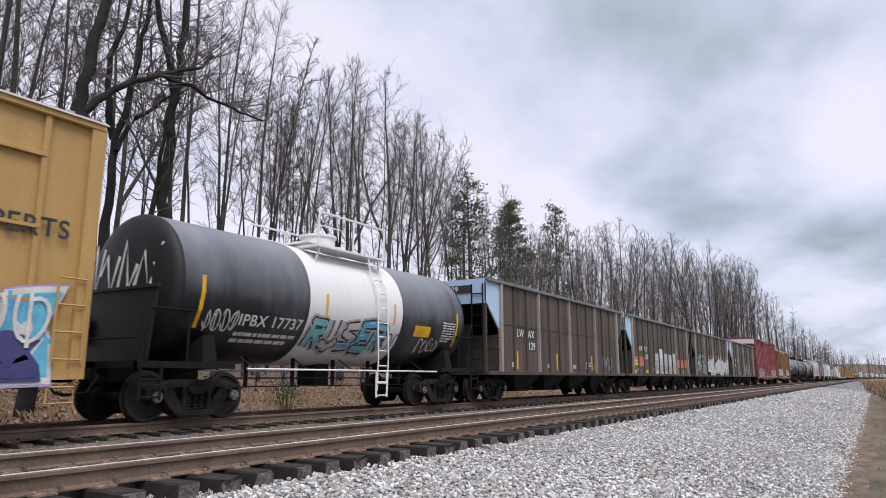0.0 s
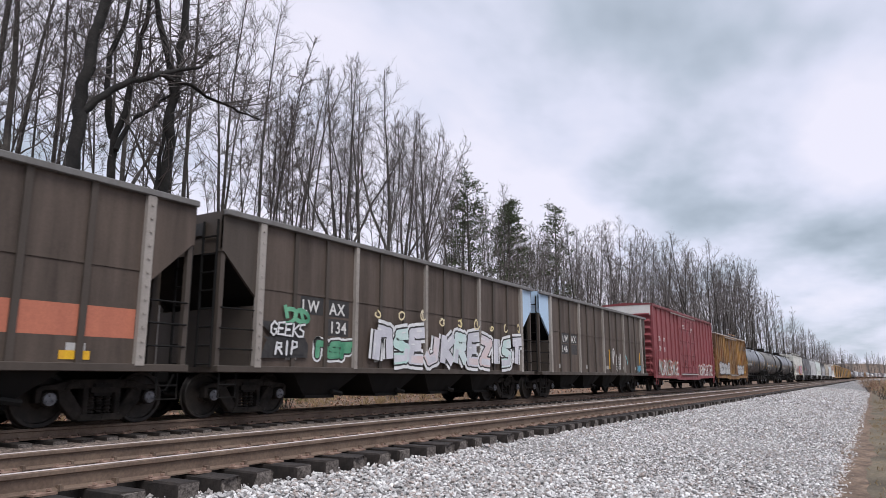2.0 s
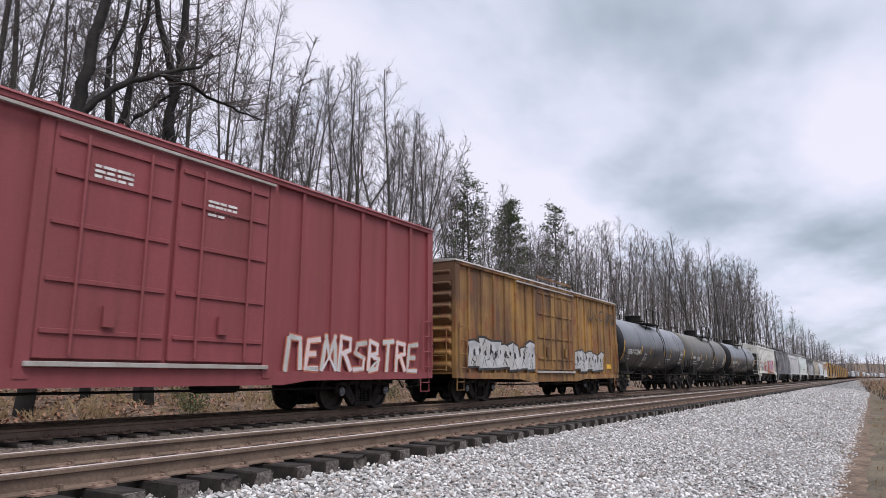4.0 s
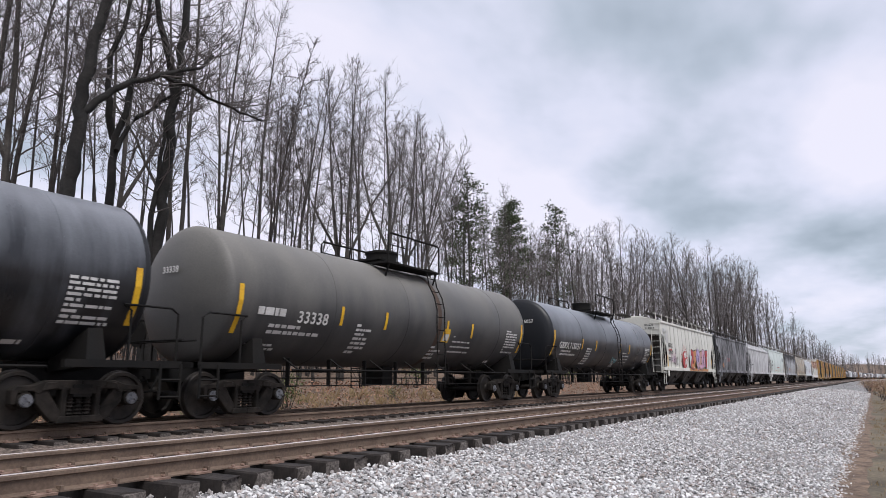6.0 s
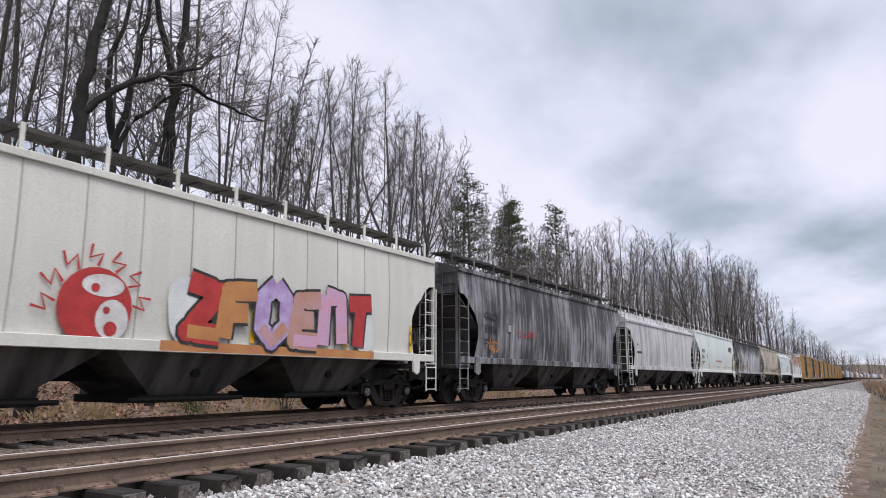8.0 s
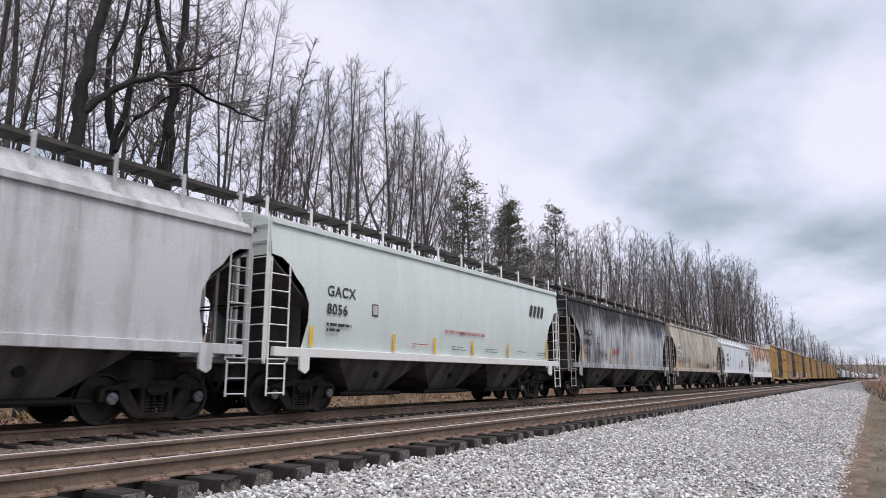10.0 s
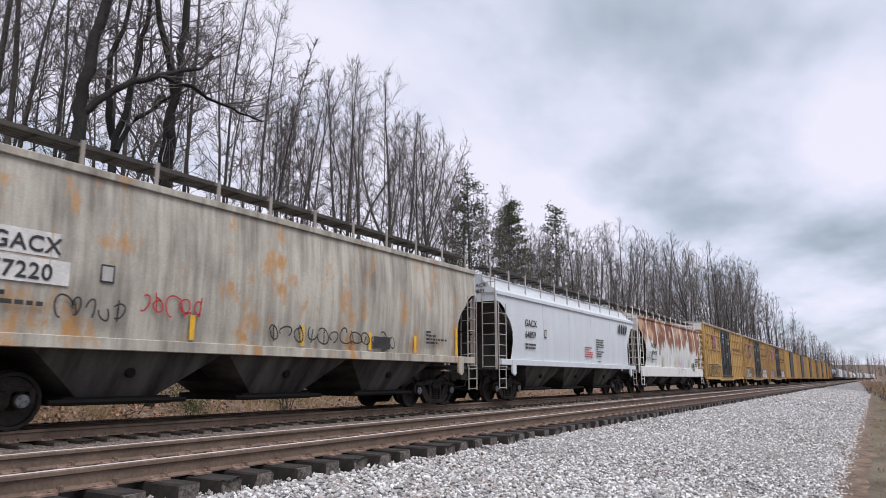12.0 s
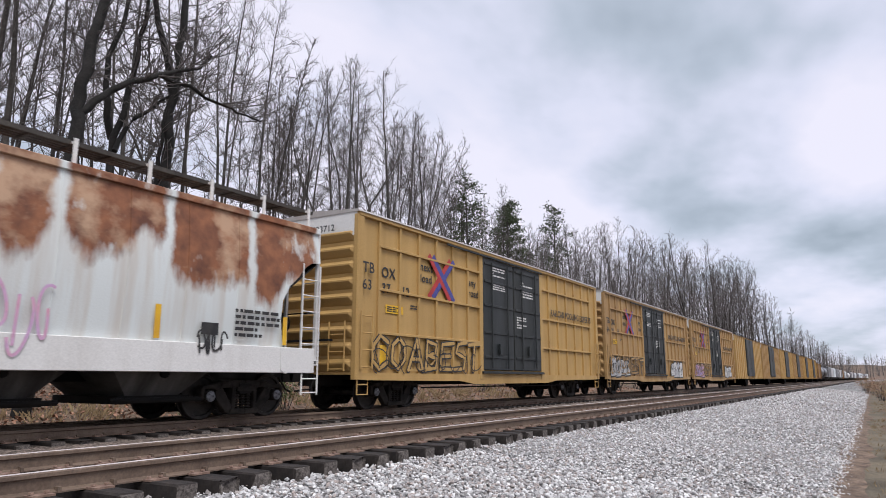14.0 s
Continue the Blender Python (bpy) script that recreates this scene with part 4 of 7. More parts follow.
def rust_patched(name, base, rust, dark):
    """White paint from which the upper half has rusted through in ragged sheets."""
    m, nt, b = nodes_of(name, 0.7)
    co, sep = nt.nodes.new("ShaderNodeTexCoord"), nt.nodes.new("ShaderNodeSeparateXYZ")
    nt.links.new(co.outputs["Object"], sep.inputs[0])
    ragged = noise_of(nt, 1.0, (1.0, 0.3, 0.35), detail=8, rough=0.6, shift=(2, 0, 0))
    add = nt.nodes.new("ShaderNodeMath")
    add.operation = "MULTIPLY_ADD"
    add.inputs[1].default_value = 3.1
    nt.links.new(ragged, add.inputs[0])
    nt.links.new(sep.outputs["Z"], add.inputs[2])
    rag = nt.nodes.new("ShaderNodeMapRange")
    rag.inputs["From Min"].default_value, rag.inputs["From Max"].default_value = 4.05, 4.40
    nt.links.new(add.outputs[0], rag.inputs["Value"])
    holes = ramp_of(nt, noise_of(nt, 1.7, (1, 0.3, 0.6), detail=6, shift=(7, 0, 0)), ((0.30, rgb(0, 0, 0)), (0.40, rgb(1, 1, 1))))
    # paint still holds along the welded seams
    sway, wave, away = nt.nodes.new("ShaderNodeMath"), nt.nodes.new("ShaderNodeMath"), nt.nodes.new("ShaderNodeMapRange")
    sway.operation, wave.operation = "MULTIPLY_ADD", "PINGPONG"
    nt.links.new(noise_of(nt, 2.6, (1, 0.3, 0.8), detail=5, shift=(1, 0, 5)), sway.inputs[0])
    sway.inputs[1].default_value = 0.42
    nt.links.new(sep.outputs["X"], sway.inputs[2])
    nt.links.new(sway.outputs[0], wave.inputs[0])
    wave.inputs[1].default_value = 1.0
    away.inputs["From Min"].default_value, away.inputs["From Max"].default_value = 0.05, 0.16
    nt.links.new(wave.outputs[0], away.inputs["Value"])
    mask = mixed(nt, 1.0, mixed(nt, 1.0, rag.outputs[0], holes, "MULTIPLY"), away.outputs[0], "MULTIPLY")
    pale = ramp_of(nt, noise_of(nt, 0.9, (1, 0.3, 1.2), detail=7, shift=(4, 0, 9)), ((0.50, rgb(0, 0, 0)), (0.62, rgb(0.85, 0.85, 0.85))))
    rusty = mixed(nt, pale, ramp_of(nt, noise_of(nt, 3, detail=9), ((0.3, rgb(*dark)), (0.65, rgb(*rust)))), rgb(0.47, 0.31, 0.20))
    runs = ramp_of(nt, noise_of(nt, 3.0, (1, 0.3, 0.08), detail=5), ((0.45, rgb(*base)), (0.8, rgb(0.46, 0.40, 0.34))))
    nt.links.new(mixed(nt, mask, runs, rusty), b.inputs["Base Color"])
    bump_of(nt, b, noise_of(nt, 25, detail=6), 0.3, 0.01)
    return m


M_RUSTED = rust_patched("rusted_white_paint", (0.60, 0.63, 0.62), (0.26, 0.105, 0.05), (0.11, 0.042, 0.025))


# ---- lettering and spray paint ----
def text(parent, words, size, x, z, y=-1.6, material=None, end=False, name="lettering", tilt=0.0, squeeze=1.0):
    """Letters on the camera's side (or on an end) of a car; size is the height of a capital."""
    cu = bpy.data.curves.new(name, "FONT")
    cu.body, cu.size, cu.extrude = words, size * 1.38, 0.002
    cu.space_character, cu.offset = 1.10, size * 0.022
    cu.materials.append(material or M_WHITE)
    ob = new(name, cu)
    ob.parent = parent
    m = pose(x, y, z, 90, 0, -90) if end else pose(x, y - 0.006, z, 90 + tilt, 0, 0)
    ob.matrix_basis = m @ Matrix.Diagonal((squeeze, 1, 1, 1))
    return ob


def flat_side(y):
    return lambda x, z: y


def round_side(zc, r):
    return lambda x, z: -math.sqrt(max(r * r - (z - zc) ** 2, 0.04))


def quad(b, side, x0, x1, z0, z1, lift=0.004):
    n = 3
    pts = [(x, side(x, z0 + (z1 - z0) * k / n) - lift, z0 + (z1 - z0) * k / n) for k in range(n + 1) for x in (x0, x1)]
    b.add(pts, [(2 * k, 2 * k + 1, 2 * k + 3, 2 * k + 2) for k in range(n)])


def bars(parent, x0, x1, z0, z1, rows, side, material=None, seed=1, name="data_stencil", fill=0.55):
    """Small writing that cannot be read: rows of plain bars."""
    rng, b = random.Random(seed), Build()
    step = (z1 - z0) / rows
    for k in range(rows):
        x = x0
        z = z1 - (k + 1) * step + step * 0.2
        while x < x1 - 0.02:
            w = min(rng.uniform(0.06, 0.26), x1 - x)
            quad(b, side, x, x + w, z, z + step * fill)
            x += w + rng.uniform(0.02, 0.05)
            if rng.random() < 0.12:
                break
    return tagged(part(name, b, material or M_WHITE, parent), kind="stuff")


def patch(parent, x0, x1, z0, z1, side, material, name="reflective_strip", lift=0.005):
    b = Build()
    quad(b, side, x0, x1, z0, z1, lift)
    return part(name, b, material, parent)


def ribbon(b, pts, width, side, lift):
    """A sprayed line through points of (x, z)."""
    out = []
    for i, (x, z) in enumerate(pts):
        x0, z0 = pts[max(i - 1, 0)]
        x1, z1 = pts[min(i + 1, len(pts) - 1)]
        d = math.hypot(x1 - x0, z1 - z0) or 1
        nx, nz = -(z1 - z0) / d * width / 2, (x1 - x0) / d * width / 2
        for s in (1, -1):
            out.append((x + nx * s, side(x, z + nz * s) - lift, z + nz * s))
    b.add(out, [(2 * i, 2 * i + 1, 2 * i + 3, 2 * i + 2) for i in range(len(pts) - 1)])


def scrawl(parent, x0, x1, z0, z1, side, material, seed, loops=5, width=0.035, name="spray_scrawl"):
    """A loose sprayed scribble without letters."""
    rng, b = random.Random(seed), Build()
    w, h = x1 - x0, z1 - z0
    for k in range(loops):
        cx, cz = x0 + w * (k + 0.5) / loops, z0 + h * rng.uniform(0.4, 0.6)
        a0, turn = rng.uniform(0, 6.28), rng.choice((-1, 1)) * rng.uniform(3.5, 7)
        rx, rz = w / loops * rng.uniform(0.35, 0.75), h * rng.uniform(0.3, 0.52)
        pts = []
        for i in range(16):
            u = i / 15
            a = a0 + turn * u
            pts.append((cx + rx * math.cos(a) * (0.5 + u * 0.5) + w / loops * 0.3 * (u - 0.5), cz + rz * math.sin(a) * (1.1 - 0.35 * u)))
        ribbon(b, pts, width, side, 0.009)
        if rng.random() < 0.6:
            p = (cx + rng.uniform(-0.3, 0.3) * rx, z0 + h * rng.uniform(0, 0.3))
            q = (p[0] + rng.uniform(-0.5, 0.5) * rx, z0 + h * rng.uniform(0.7, 1.0))
            ribbon(b, [p, q], width, side, 0.010)
    return tagged(part(name, b, material, parent), kind="stuff")


def mural(parent, x0, x1, z0, z1, side, fills, line, seed, shapes=6, halo=None, name="spray_painting", base=0.006):
    """A sprayed painting: fat interlocking blocks with outlines, notches and highlights."""
    rng = random.Random(seed)
    w = (x1 - x0) / shapes
    mats = list(fills) + [line] + ([halo] if halo else [])
    built = [Build() for _ in mats]

    def blob(b, pts, lift):
        cx, cz = sum(p[0] for p in pts) / len(pts), sum(p[1] for p in pts) / len(pts)
        v = [(cx, side(cx, cz) - lift, cz)] + [(x, side(x, z) - lift, z) for x, z in pts]
        b.add(v, [(0, k + 1, (k + 1) % len(pts) + 1) for k in range(len(pts))])

    for k in range(shapes):
        a, b = x0 + w * (k - 0.08), x0 + w * (k + 1.08)
        lean, top, bot = rng.uniform(-0.25, 0.25) * w, z1 - rng.uniform(0, 0.18) * (z1 - z0), z0 + rng.uniform(0, 0.12) * (z1 - z0)
        m = (bot + top) / 2
        pts = [(a + lean * 0.2, bot), (b - lean * 0.3, bot + 0.03), (b + w * rng.uniform(-0.12, 0.08), m - 0.1), (b - w * rng.uniform(0.05, 0.25), m + 0.1), (b + lean, top - rng.uniform(0, 0.15)),
               ((a + b) / 2 + lean, top + rng.uniform(-0.08, 0.06)), (a + lean, top - rng.uniform(0, 0.2)), (a + w * rng.uniform(0.05, 0.25), m + 0.1), (a - w * rng.uniform(-0.1, 0.1), m - 0.1)]
        cx, cz = (a + b) / 2, m
        grow = lambda s: [(cx + (x - cx) * s, cz + (z - cz) * s) for x, z in pts]
        lift = base + 0.0012 * (k % 2)
        if halo:
            blob(built[-1], grow(1.13), lift - 0.002)
        blob(built[len(fills)], grow(1.08), lift)
        first = k % len(fills)
        blob(built[first], grow(0.93), lift + 0.003)
        # lower half in a second colour
        low = [(x, min(z, m - 0.05 + 0.1 * math.sin(9 * x))) for x, z in grow(0.88)]
        blob(built[(first + 1 + k // 2) % len(fills)], low, lift + 0.006)
        # inner notch and strokes
        r = w * rng.uniform(0.10, 0.17)
        hole = [(cx + r * math.cos(t * 1.05) * 0.9, cz + rng.uniform(-0.1, 0.2) * (z1 - z0) * 0.3 + r * 1.3 * math.sin(t * 1.05)) for t in range(6)]
        blob(built[len(fills)], hole, lift + 0.009)
        ribbon(built[len(fills)], [(cx - w * 0.28, bot + 0.1), (cx - w * 0.1, m - 0.1), (cx + w * rng.uniform(0, 0.2), bot + 0.12)], 0.03, side, lift + 0.011)
        for _ in range(4):
            p = (cx + rng.uniform(-0.4, 0.4) * w, bot + rng.uniform(0.05, 0.95) * (top - bot))
            q = (p[0] + rng.uniform(-0.35, 0.35) * w, p[1] + rng.uniform(-0.35, 0.35) * (top - bot))
            mid = ((p[0] + q[0]) / 2 + rng.uniform(-0.12, 0.12) * w, (p[1] + q[1]) / 2)
            ribbon(built[len(fills)], [p, mid, q], 0.035, side, lift + 0.0115)
        ribbon(built[(first + 2) % len(fills)], [(a + w * 0.2, top - 0.12), (a + w * 0.24, m + 0.08)], 0.05, side, lift + 0.011)
    top = tagged(part(name, built[0], mats[0], parent), kind="stuff")
    for b, m in zip(built[1:], mats[1:]):
        if b.v:
            tagged(part("paint_layer", b, m, top), kind="stuff")
    return top


# strokes of sprayed letters in a unit cell
STROKES = {
    "N": [[(0.1, 0), (0.12, 0.95)], [(0.12, 0.95), (0.75, 0.9), (0.9, 0.05)]], "S": [[(0.9, 0.92), (0.25, 0.85), (0.15, 0.58), (0.8, 0.42), (0.75, 0.1), (0.05, 0.06)]],
    "J": [[(0.8, 0.95), (0.72, 0.15), (0.3, 0.02), (0.05, 0.3)]], "K": [[(0.15, 0), (0.2, 1)], [(0.95, 0.95), (0.25, 0.5), (0.95, 0.02)]],
    "R": [[(0.12, 0), (0.15, 0.95), (0.75, 0.9), (0.8, 0.6), (0.2, 0.48)], [(0.45, 0.5), (0.95, 0.02)]], "E": [[(0.95, 0.95), (0.15, 0.88), (0.12, 0.06), (0.95, 0.05)], [(0.15, 0.48), (0.75, 0.5)]],
    "Z": [[(0.05, 0.95), (0.9, 0.82), (0.12, 0.1), (0.98, 0.06)]], "I": [[(0.5, 0.02), (0.45, 0.95)]], "T": [[(0.02, 0.88), (0.98, 0.94)], [(0.5, 0.9), (0.45, 0.02)]],
    "O": [[(0.5, 0.98), (0.14, 0.75), (0.12, 0.25), (0.5, 0.03), (0.88, 0.3), (0.86, 0.75), (0.5, 0.98)]], "F": [[(0.95, 0.96), (0.15, 0.9), (0.1, 0.02)], [(0.15, 0.5), (0.75, 0.52)]],
    "M": [[(0.05, 0.02), (0.2, 0.95), (0.5, 0.4), (0.8, 0.95), (0.95, 0.02)]], "U": [[(0.1, 0.95), (0.15, 0.15), (0.55, 0.03), (0.85, 0.2), (0.9, 0.95)]], "A": [[(0.05, 0), (0.5, 0.98), (0.95, 0)], [(0.25, 0.35), (0.75, 0.35)]],
    "C": [[(0.92, 0.8), (0.5, 0.98), (0.12, 0.7), (0.12, 0.25), (0.5, 0.02), (0.95, 0.2)]], "B": [[(0.12, 0.02), (0.15, 0.95), (0.75, 0.85), (0.7, 0.58), (0.2, 0.5), (0.85, 0.4), (0.8, 0.1), (0.12, 0.04)]],
    "G": [[(0.9, 0.8), (0.5, 0.98), (0.12, 0.7), (0.14, 0.22), (0.55, 0.02), (0.9, 0.2), (0.88, 0.45), (0.55, 0.45)]], "P": [[(0.15, 0), (0.15, 0.95), (0.8, 0.88), (0.78, 0.55), (0.2, 0.45)]]}


def sprayed(parent, letters, x0, x1, z0, z1, side, fills, line, weight, halo=None, shine=None, seed=1, base=0.006, slant=0.0, edge=1.5, square=False, name="spray_painting"):
    """Fat sprayed letters: a halo, a dark outline, a filling in two tones and short highlights, as layers over one another."""
    rng = random.Random(seed)
    step = (x1 - x0) / len(letters)
    layers = {}

    def stroke(material, pts, width, lift):
        b = layers.setdefault(material.name, (material, Build()))[1]
        fine = []
        for p, q in zip(pts[:-1], pts[1:]):
            m = max(1, int(math.hypot(q[0] - p[0], q[1] - p[1]) / 0.18))
            fine += [(p[0] + (q[0] - p[0]) * i / m, p[1] + (q[1] - p[1]) * i / m) for i in range(m)]
        fine.append(pts[-1])
        ribbon(b, fine, width, side, lift)
        for x, z in (pts[1:-1] if square else pts):
            ring = [(x + width / 2 * math.cos(k * 0.698), z + width / 2 * math.sin(k * 0.698)) for k in range(9)]
            b.add([(x, side(x, z) - lift - 0.0003, z)] + [(u, side(u, w) - lift - 0.0003, w) for u, w in ring], [(0, k + 1, (k + 1) % 9 + 1) for k in range(9)])

    for k, ch in enumerate(letters):
        left, low, high = x0 + step * k + rng.uniform(-0.05, 0.05) * step, z0 + weight * 0.55 + rng.uniform(0, 0.05), z1 - weight * 0.55 - rng.uniform(0, 0.14) * (z1 - z0)
        wide = step * 0.94
        fill, second = fills[k % len(fills)], fills[(k + 1) % len(fills)]
        lift = base + 0.0008 * (k % 2)
        for j, pts in enumerate(STROKES[ch]):
            way = [(left + (u + slant * v + rng.gauss(0, 0.02)) * wide, low + v * (high - low)) for u, v in pts]
            if halo:
                stroke(halo, way, weight * edge * 1.45, lift - 0.003)
            stroke(line, way, weight * edge, lift + 0.0012 * j)
            stroke(fill, way, weight, lift + 0.005 + 0.0012 * j)
            cut = [p for p in way if p[1] < (low + high) / 2]
            if len(cut) > 1:
                stroke(second, cut, weight * 0.62, lift + 0.008 + 0.0012 * j)
            if shine:
                (ax, az), (bx, bz) = way[0], way[1]
                o = weight * 0.28
                stroke(shine, [(ax + (bx - ax) * 0.1 - o, az + (bz - az) * 0.1 + o * 0.5), (ax + (bx - ax) * 0.5 - o, az + (bz - az) * 0.5 + o * 0.5)], weight * 0.14, lift + 0.011)
    top = None
    for material, b in layers.values():
        ob = tagged(part("paint_layer" if top else name, b, material, top or parent), kind="stuff")
        top = top or ob
    return top


# ---- parts that all cars share ----
WHEEL_R = 0.457


def wheelset_mesh():
    b = Build()
    half = [(0.86, 0.10), (0.84, 0.13), (0.80, 0.155), (0.772, 0.30), (0.775, 0.375), (0.815, 0.39), (0.818, 0.445), (0.805, 0.457), (0.715, 0.461), (0.706, 0.484), (0.688, 0.486), (0.680, 0.470), (0.682, 0.39), (0.732, 0.36), (0.735, 0.17), (0.70, 0.13), (0.69, 0.085)]
    prof = [(-1.02, 0.0), (-1.02, 0.075), (-0.90, 0.08)] + [(-y, r) for y, r in half] + [(y, r) for y, r in reversed(half)] + [(0.90, 0.08), (1.02, 0.075), (1.02, 0.0)]
    b.turned(prof, "y", 22)
    plain = len(b.f)
    for s in (-1, 1):
        b.turned([(s * 1.10, 0.0), (s * 1.10, 0.105), (s * 1.13, 0.10), (s * 1.135, 0.0)], "y", 12)
        for k in range(3):
            a = k * 2.094
            b.turned([(s * 1.12, 0.0), (s * 1.12, 0.022), (s * 1.16, 0.022), (s * 1.16, 0.0)], "y", 6, (0.058 * math.sin(a), 0, 0.058 * math.cos(a)))
    me = b.mesh("wheelset", 35)
    me.materials.append(M_WHEEL)
    me.materials.append(M_CAP)
    for p in me.polygons:
        p.material_index = 1 if p.index >= plain else 0
    return me


def cap_mesh():
    b = Build()
    for s in (-1,):
        b.turned([(s * 0.93, 0.0), (s * 0.93, 0.125), (s * 1.10, 0.125), (s * 1.11, 0.11), (s * 1.11, 0.0)], "y", 14)
    return b.mesh("bearing", 35)


def side_frame_mesh():
    b = Build()
    for m in (-1, 1):
        f = lambda pts: [(m * x, z) for x, z in pts]
        b.plate(f([(0.0, 0.62), (0.52, 0.62), (0.70, 0.55), (0.78, 0.60), (1.0, 0.60), (1.02, 0.40), (1.09, 0.40), (1.10, 0.62), (1.02, 0.68), (0.80, 0.69), (0.55, 0.77), (0.0, 0.77)]), -0.09, 0.09)
        b.plate(f([(0.72, 0.40), (0.74, 0.58), (0.56, 0.62), (0.28, 0.22), (0.30, 0.10), (0.46, 0.12)]), -0.08, 0.08)
        b.plate(f([(0.24, 0.12), (0.33, 0.12), (0.33, 0.68), (0.24, 0.68)]), -0.10, 0.10)
        b.plate(f([(0.0, 0.09), (0.40, 0.09), (0.36, 0.20), (0.0, 0.20)]), -0.12, 0.12)
        b.plate(f([(0.40, 0.64), (0.66, 0.60), (0.60, 0.73), (0.42, 0.75)]), -0.11, 0.11)
    me = b.mesh("side_frame")
    bm = bmesh.new()
    bm.from_mesh(me)
    bmesh.ops.bevel(bm, geom=[e for e in bm.edges if e.calc_face_angle(0) > 0.6], offset=0.012, segments=1, affect="EDGES")
    bm.to_mesh(me)
    bm.free()
    return me


def spring_mesh():
    b = Build()
    for x in (-0.15, 0.0, 0.15):
        for y in (0.0,):
            prof = [(0.20, 0.0)]
            for k in range(6):
                z = 0.20 + k * 0.058
                prof += [(z + 0.004, 0.050), (z + 0.024, 0.074), (z + 0.046, 0.050)]
            prof.append((0.56, 0.0))
            b.turned(prof, "z", 8, (x, y, 0))
    b.box(-0.22, 0.22, -0.13, 0.13, 0.55, 0.64)
    return b.mesh("spring_nest")


def bolster_mesh():
    b = Build()
    b.loft([[(x * w, y, z) for x, z in ((-1, 0.50), (1, 0.50), (1, 0.70), (-1, 0.70))] for y, w in ((-1.12, 0.16), (-0.7, 0.20), (0, 0.24), (0.7, 0.20), (1.12, 0.16))])
    b.turned([(0.68, 0.0), (0.68, 0.2), (0.80, 0.2), (0.80, 0.0)], "z", 14)
    for s in (-1, 1):
        b.box(s * 0.36 - 0.05, s * 0.36 + 0.05, -0.75, 0.75, 0.36, 0.46)
        for y in (-0.72, 0.72):
            b.box(s * 0.40 - 0.06, s * 0.40 + 0.03, y - 0.07, y + 0.07, 0.28, 0.62)
    return b.mesh("truck")


SHARED = {"wheelset": (wheelset_mesh(), M_WHEEL), "bearing": (cap_mesh(), M_CAP), "side_frame": (side_frame_mesh(), M_TRUCK), "spring_nest": (spring_mesh(), M_TRUCK), "truck": (bolster_mesh(), M_BLACK)}


def truck(parent, x):
    """A two-axle truck under a car: bolster, side frames, springs, turning wheelsets."""
    top = part("truck", SHARED["truck"][0], M_BLACK, parent, "grimy cast-steel two-axle truck", (x, 0, 0))
    for y in (-1.0, 1.0):
        part("side_frame", SHARED["side_frame"][0], M_TRUCK, top, at=(0, y, 0))
        part("spring_nest", SHARED["spring_nest"][0], M_TRUCK, top, at=(0, y, 0))
    for dx in (-0.889, 0.889):
        part("wheelset", SHARED["wheelset"][0], M_WHEEL, top, "steel wheels with flanges on an axle", (dx, 0, WHEEL_R))
        for y in (0, 2.03):
            part("bearing", SHARED["bearing"][0], M_TRUCK, top, at=(dx, y, WHEEL_R))
    return top


def coupler(parent, x, s):
    b = Build()
    b.box(min(x, x + s * 0.5), max(x, x + s * 0.5), -0.09, 0.09, 0.78, 0.98)
    b.plate([(x + s * 0.45, 0.72), (x + s * 0.72, 0.72), (x + s * 0.78, 0.80), (x + s * 0.78, 0.98), (x + s * 0.66, 1.04), (x + s * 0.45, 1.04)], -0.16, 0.13)
    b.tube([(x + s * 0.1, -0.35, 0.85), (x + s * 0.3, -0.4, 0.55), (x + s * 0.65, -0.2, 0.50)], 0.025, 6)
    return part("coupler", b, M_BLACK, parent, "cast-steel knuckle coupler with air hose")


def ladder(parent, x, y, z0, z1, wide, material, end=False, step=0.36, bar=0.02, name="ladder"):
    b = Build()
    p = (lambda u, v: (x, y + u, v)) if end else (lambda u, v: (x + u, y, v))
    for u in (0, wide):
        b.tube([p(u, z0), p(u, z1)], bar * 1.3, 5)
    z = z0 + 0.05
    while z < z1:
        b.tube([p(0, z), p(wide, z)], bar, 5)
        z += step
    return part(name, b, material, parent)


def stirrup(parent, x, y, material):
    b = Build()
    b.tube([(x, y, 0.95), (x, y, 0.42), (x + 0.42, y, 0.42), (x + 0.42, y, 0.95)], 0.02, 5)
    b.tube([(x, y, 0.66), (x + 0.42, y, 0.66)], 0.016, 5)
    return part("step", b, material, parent)


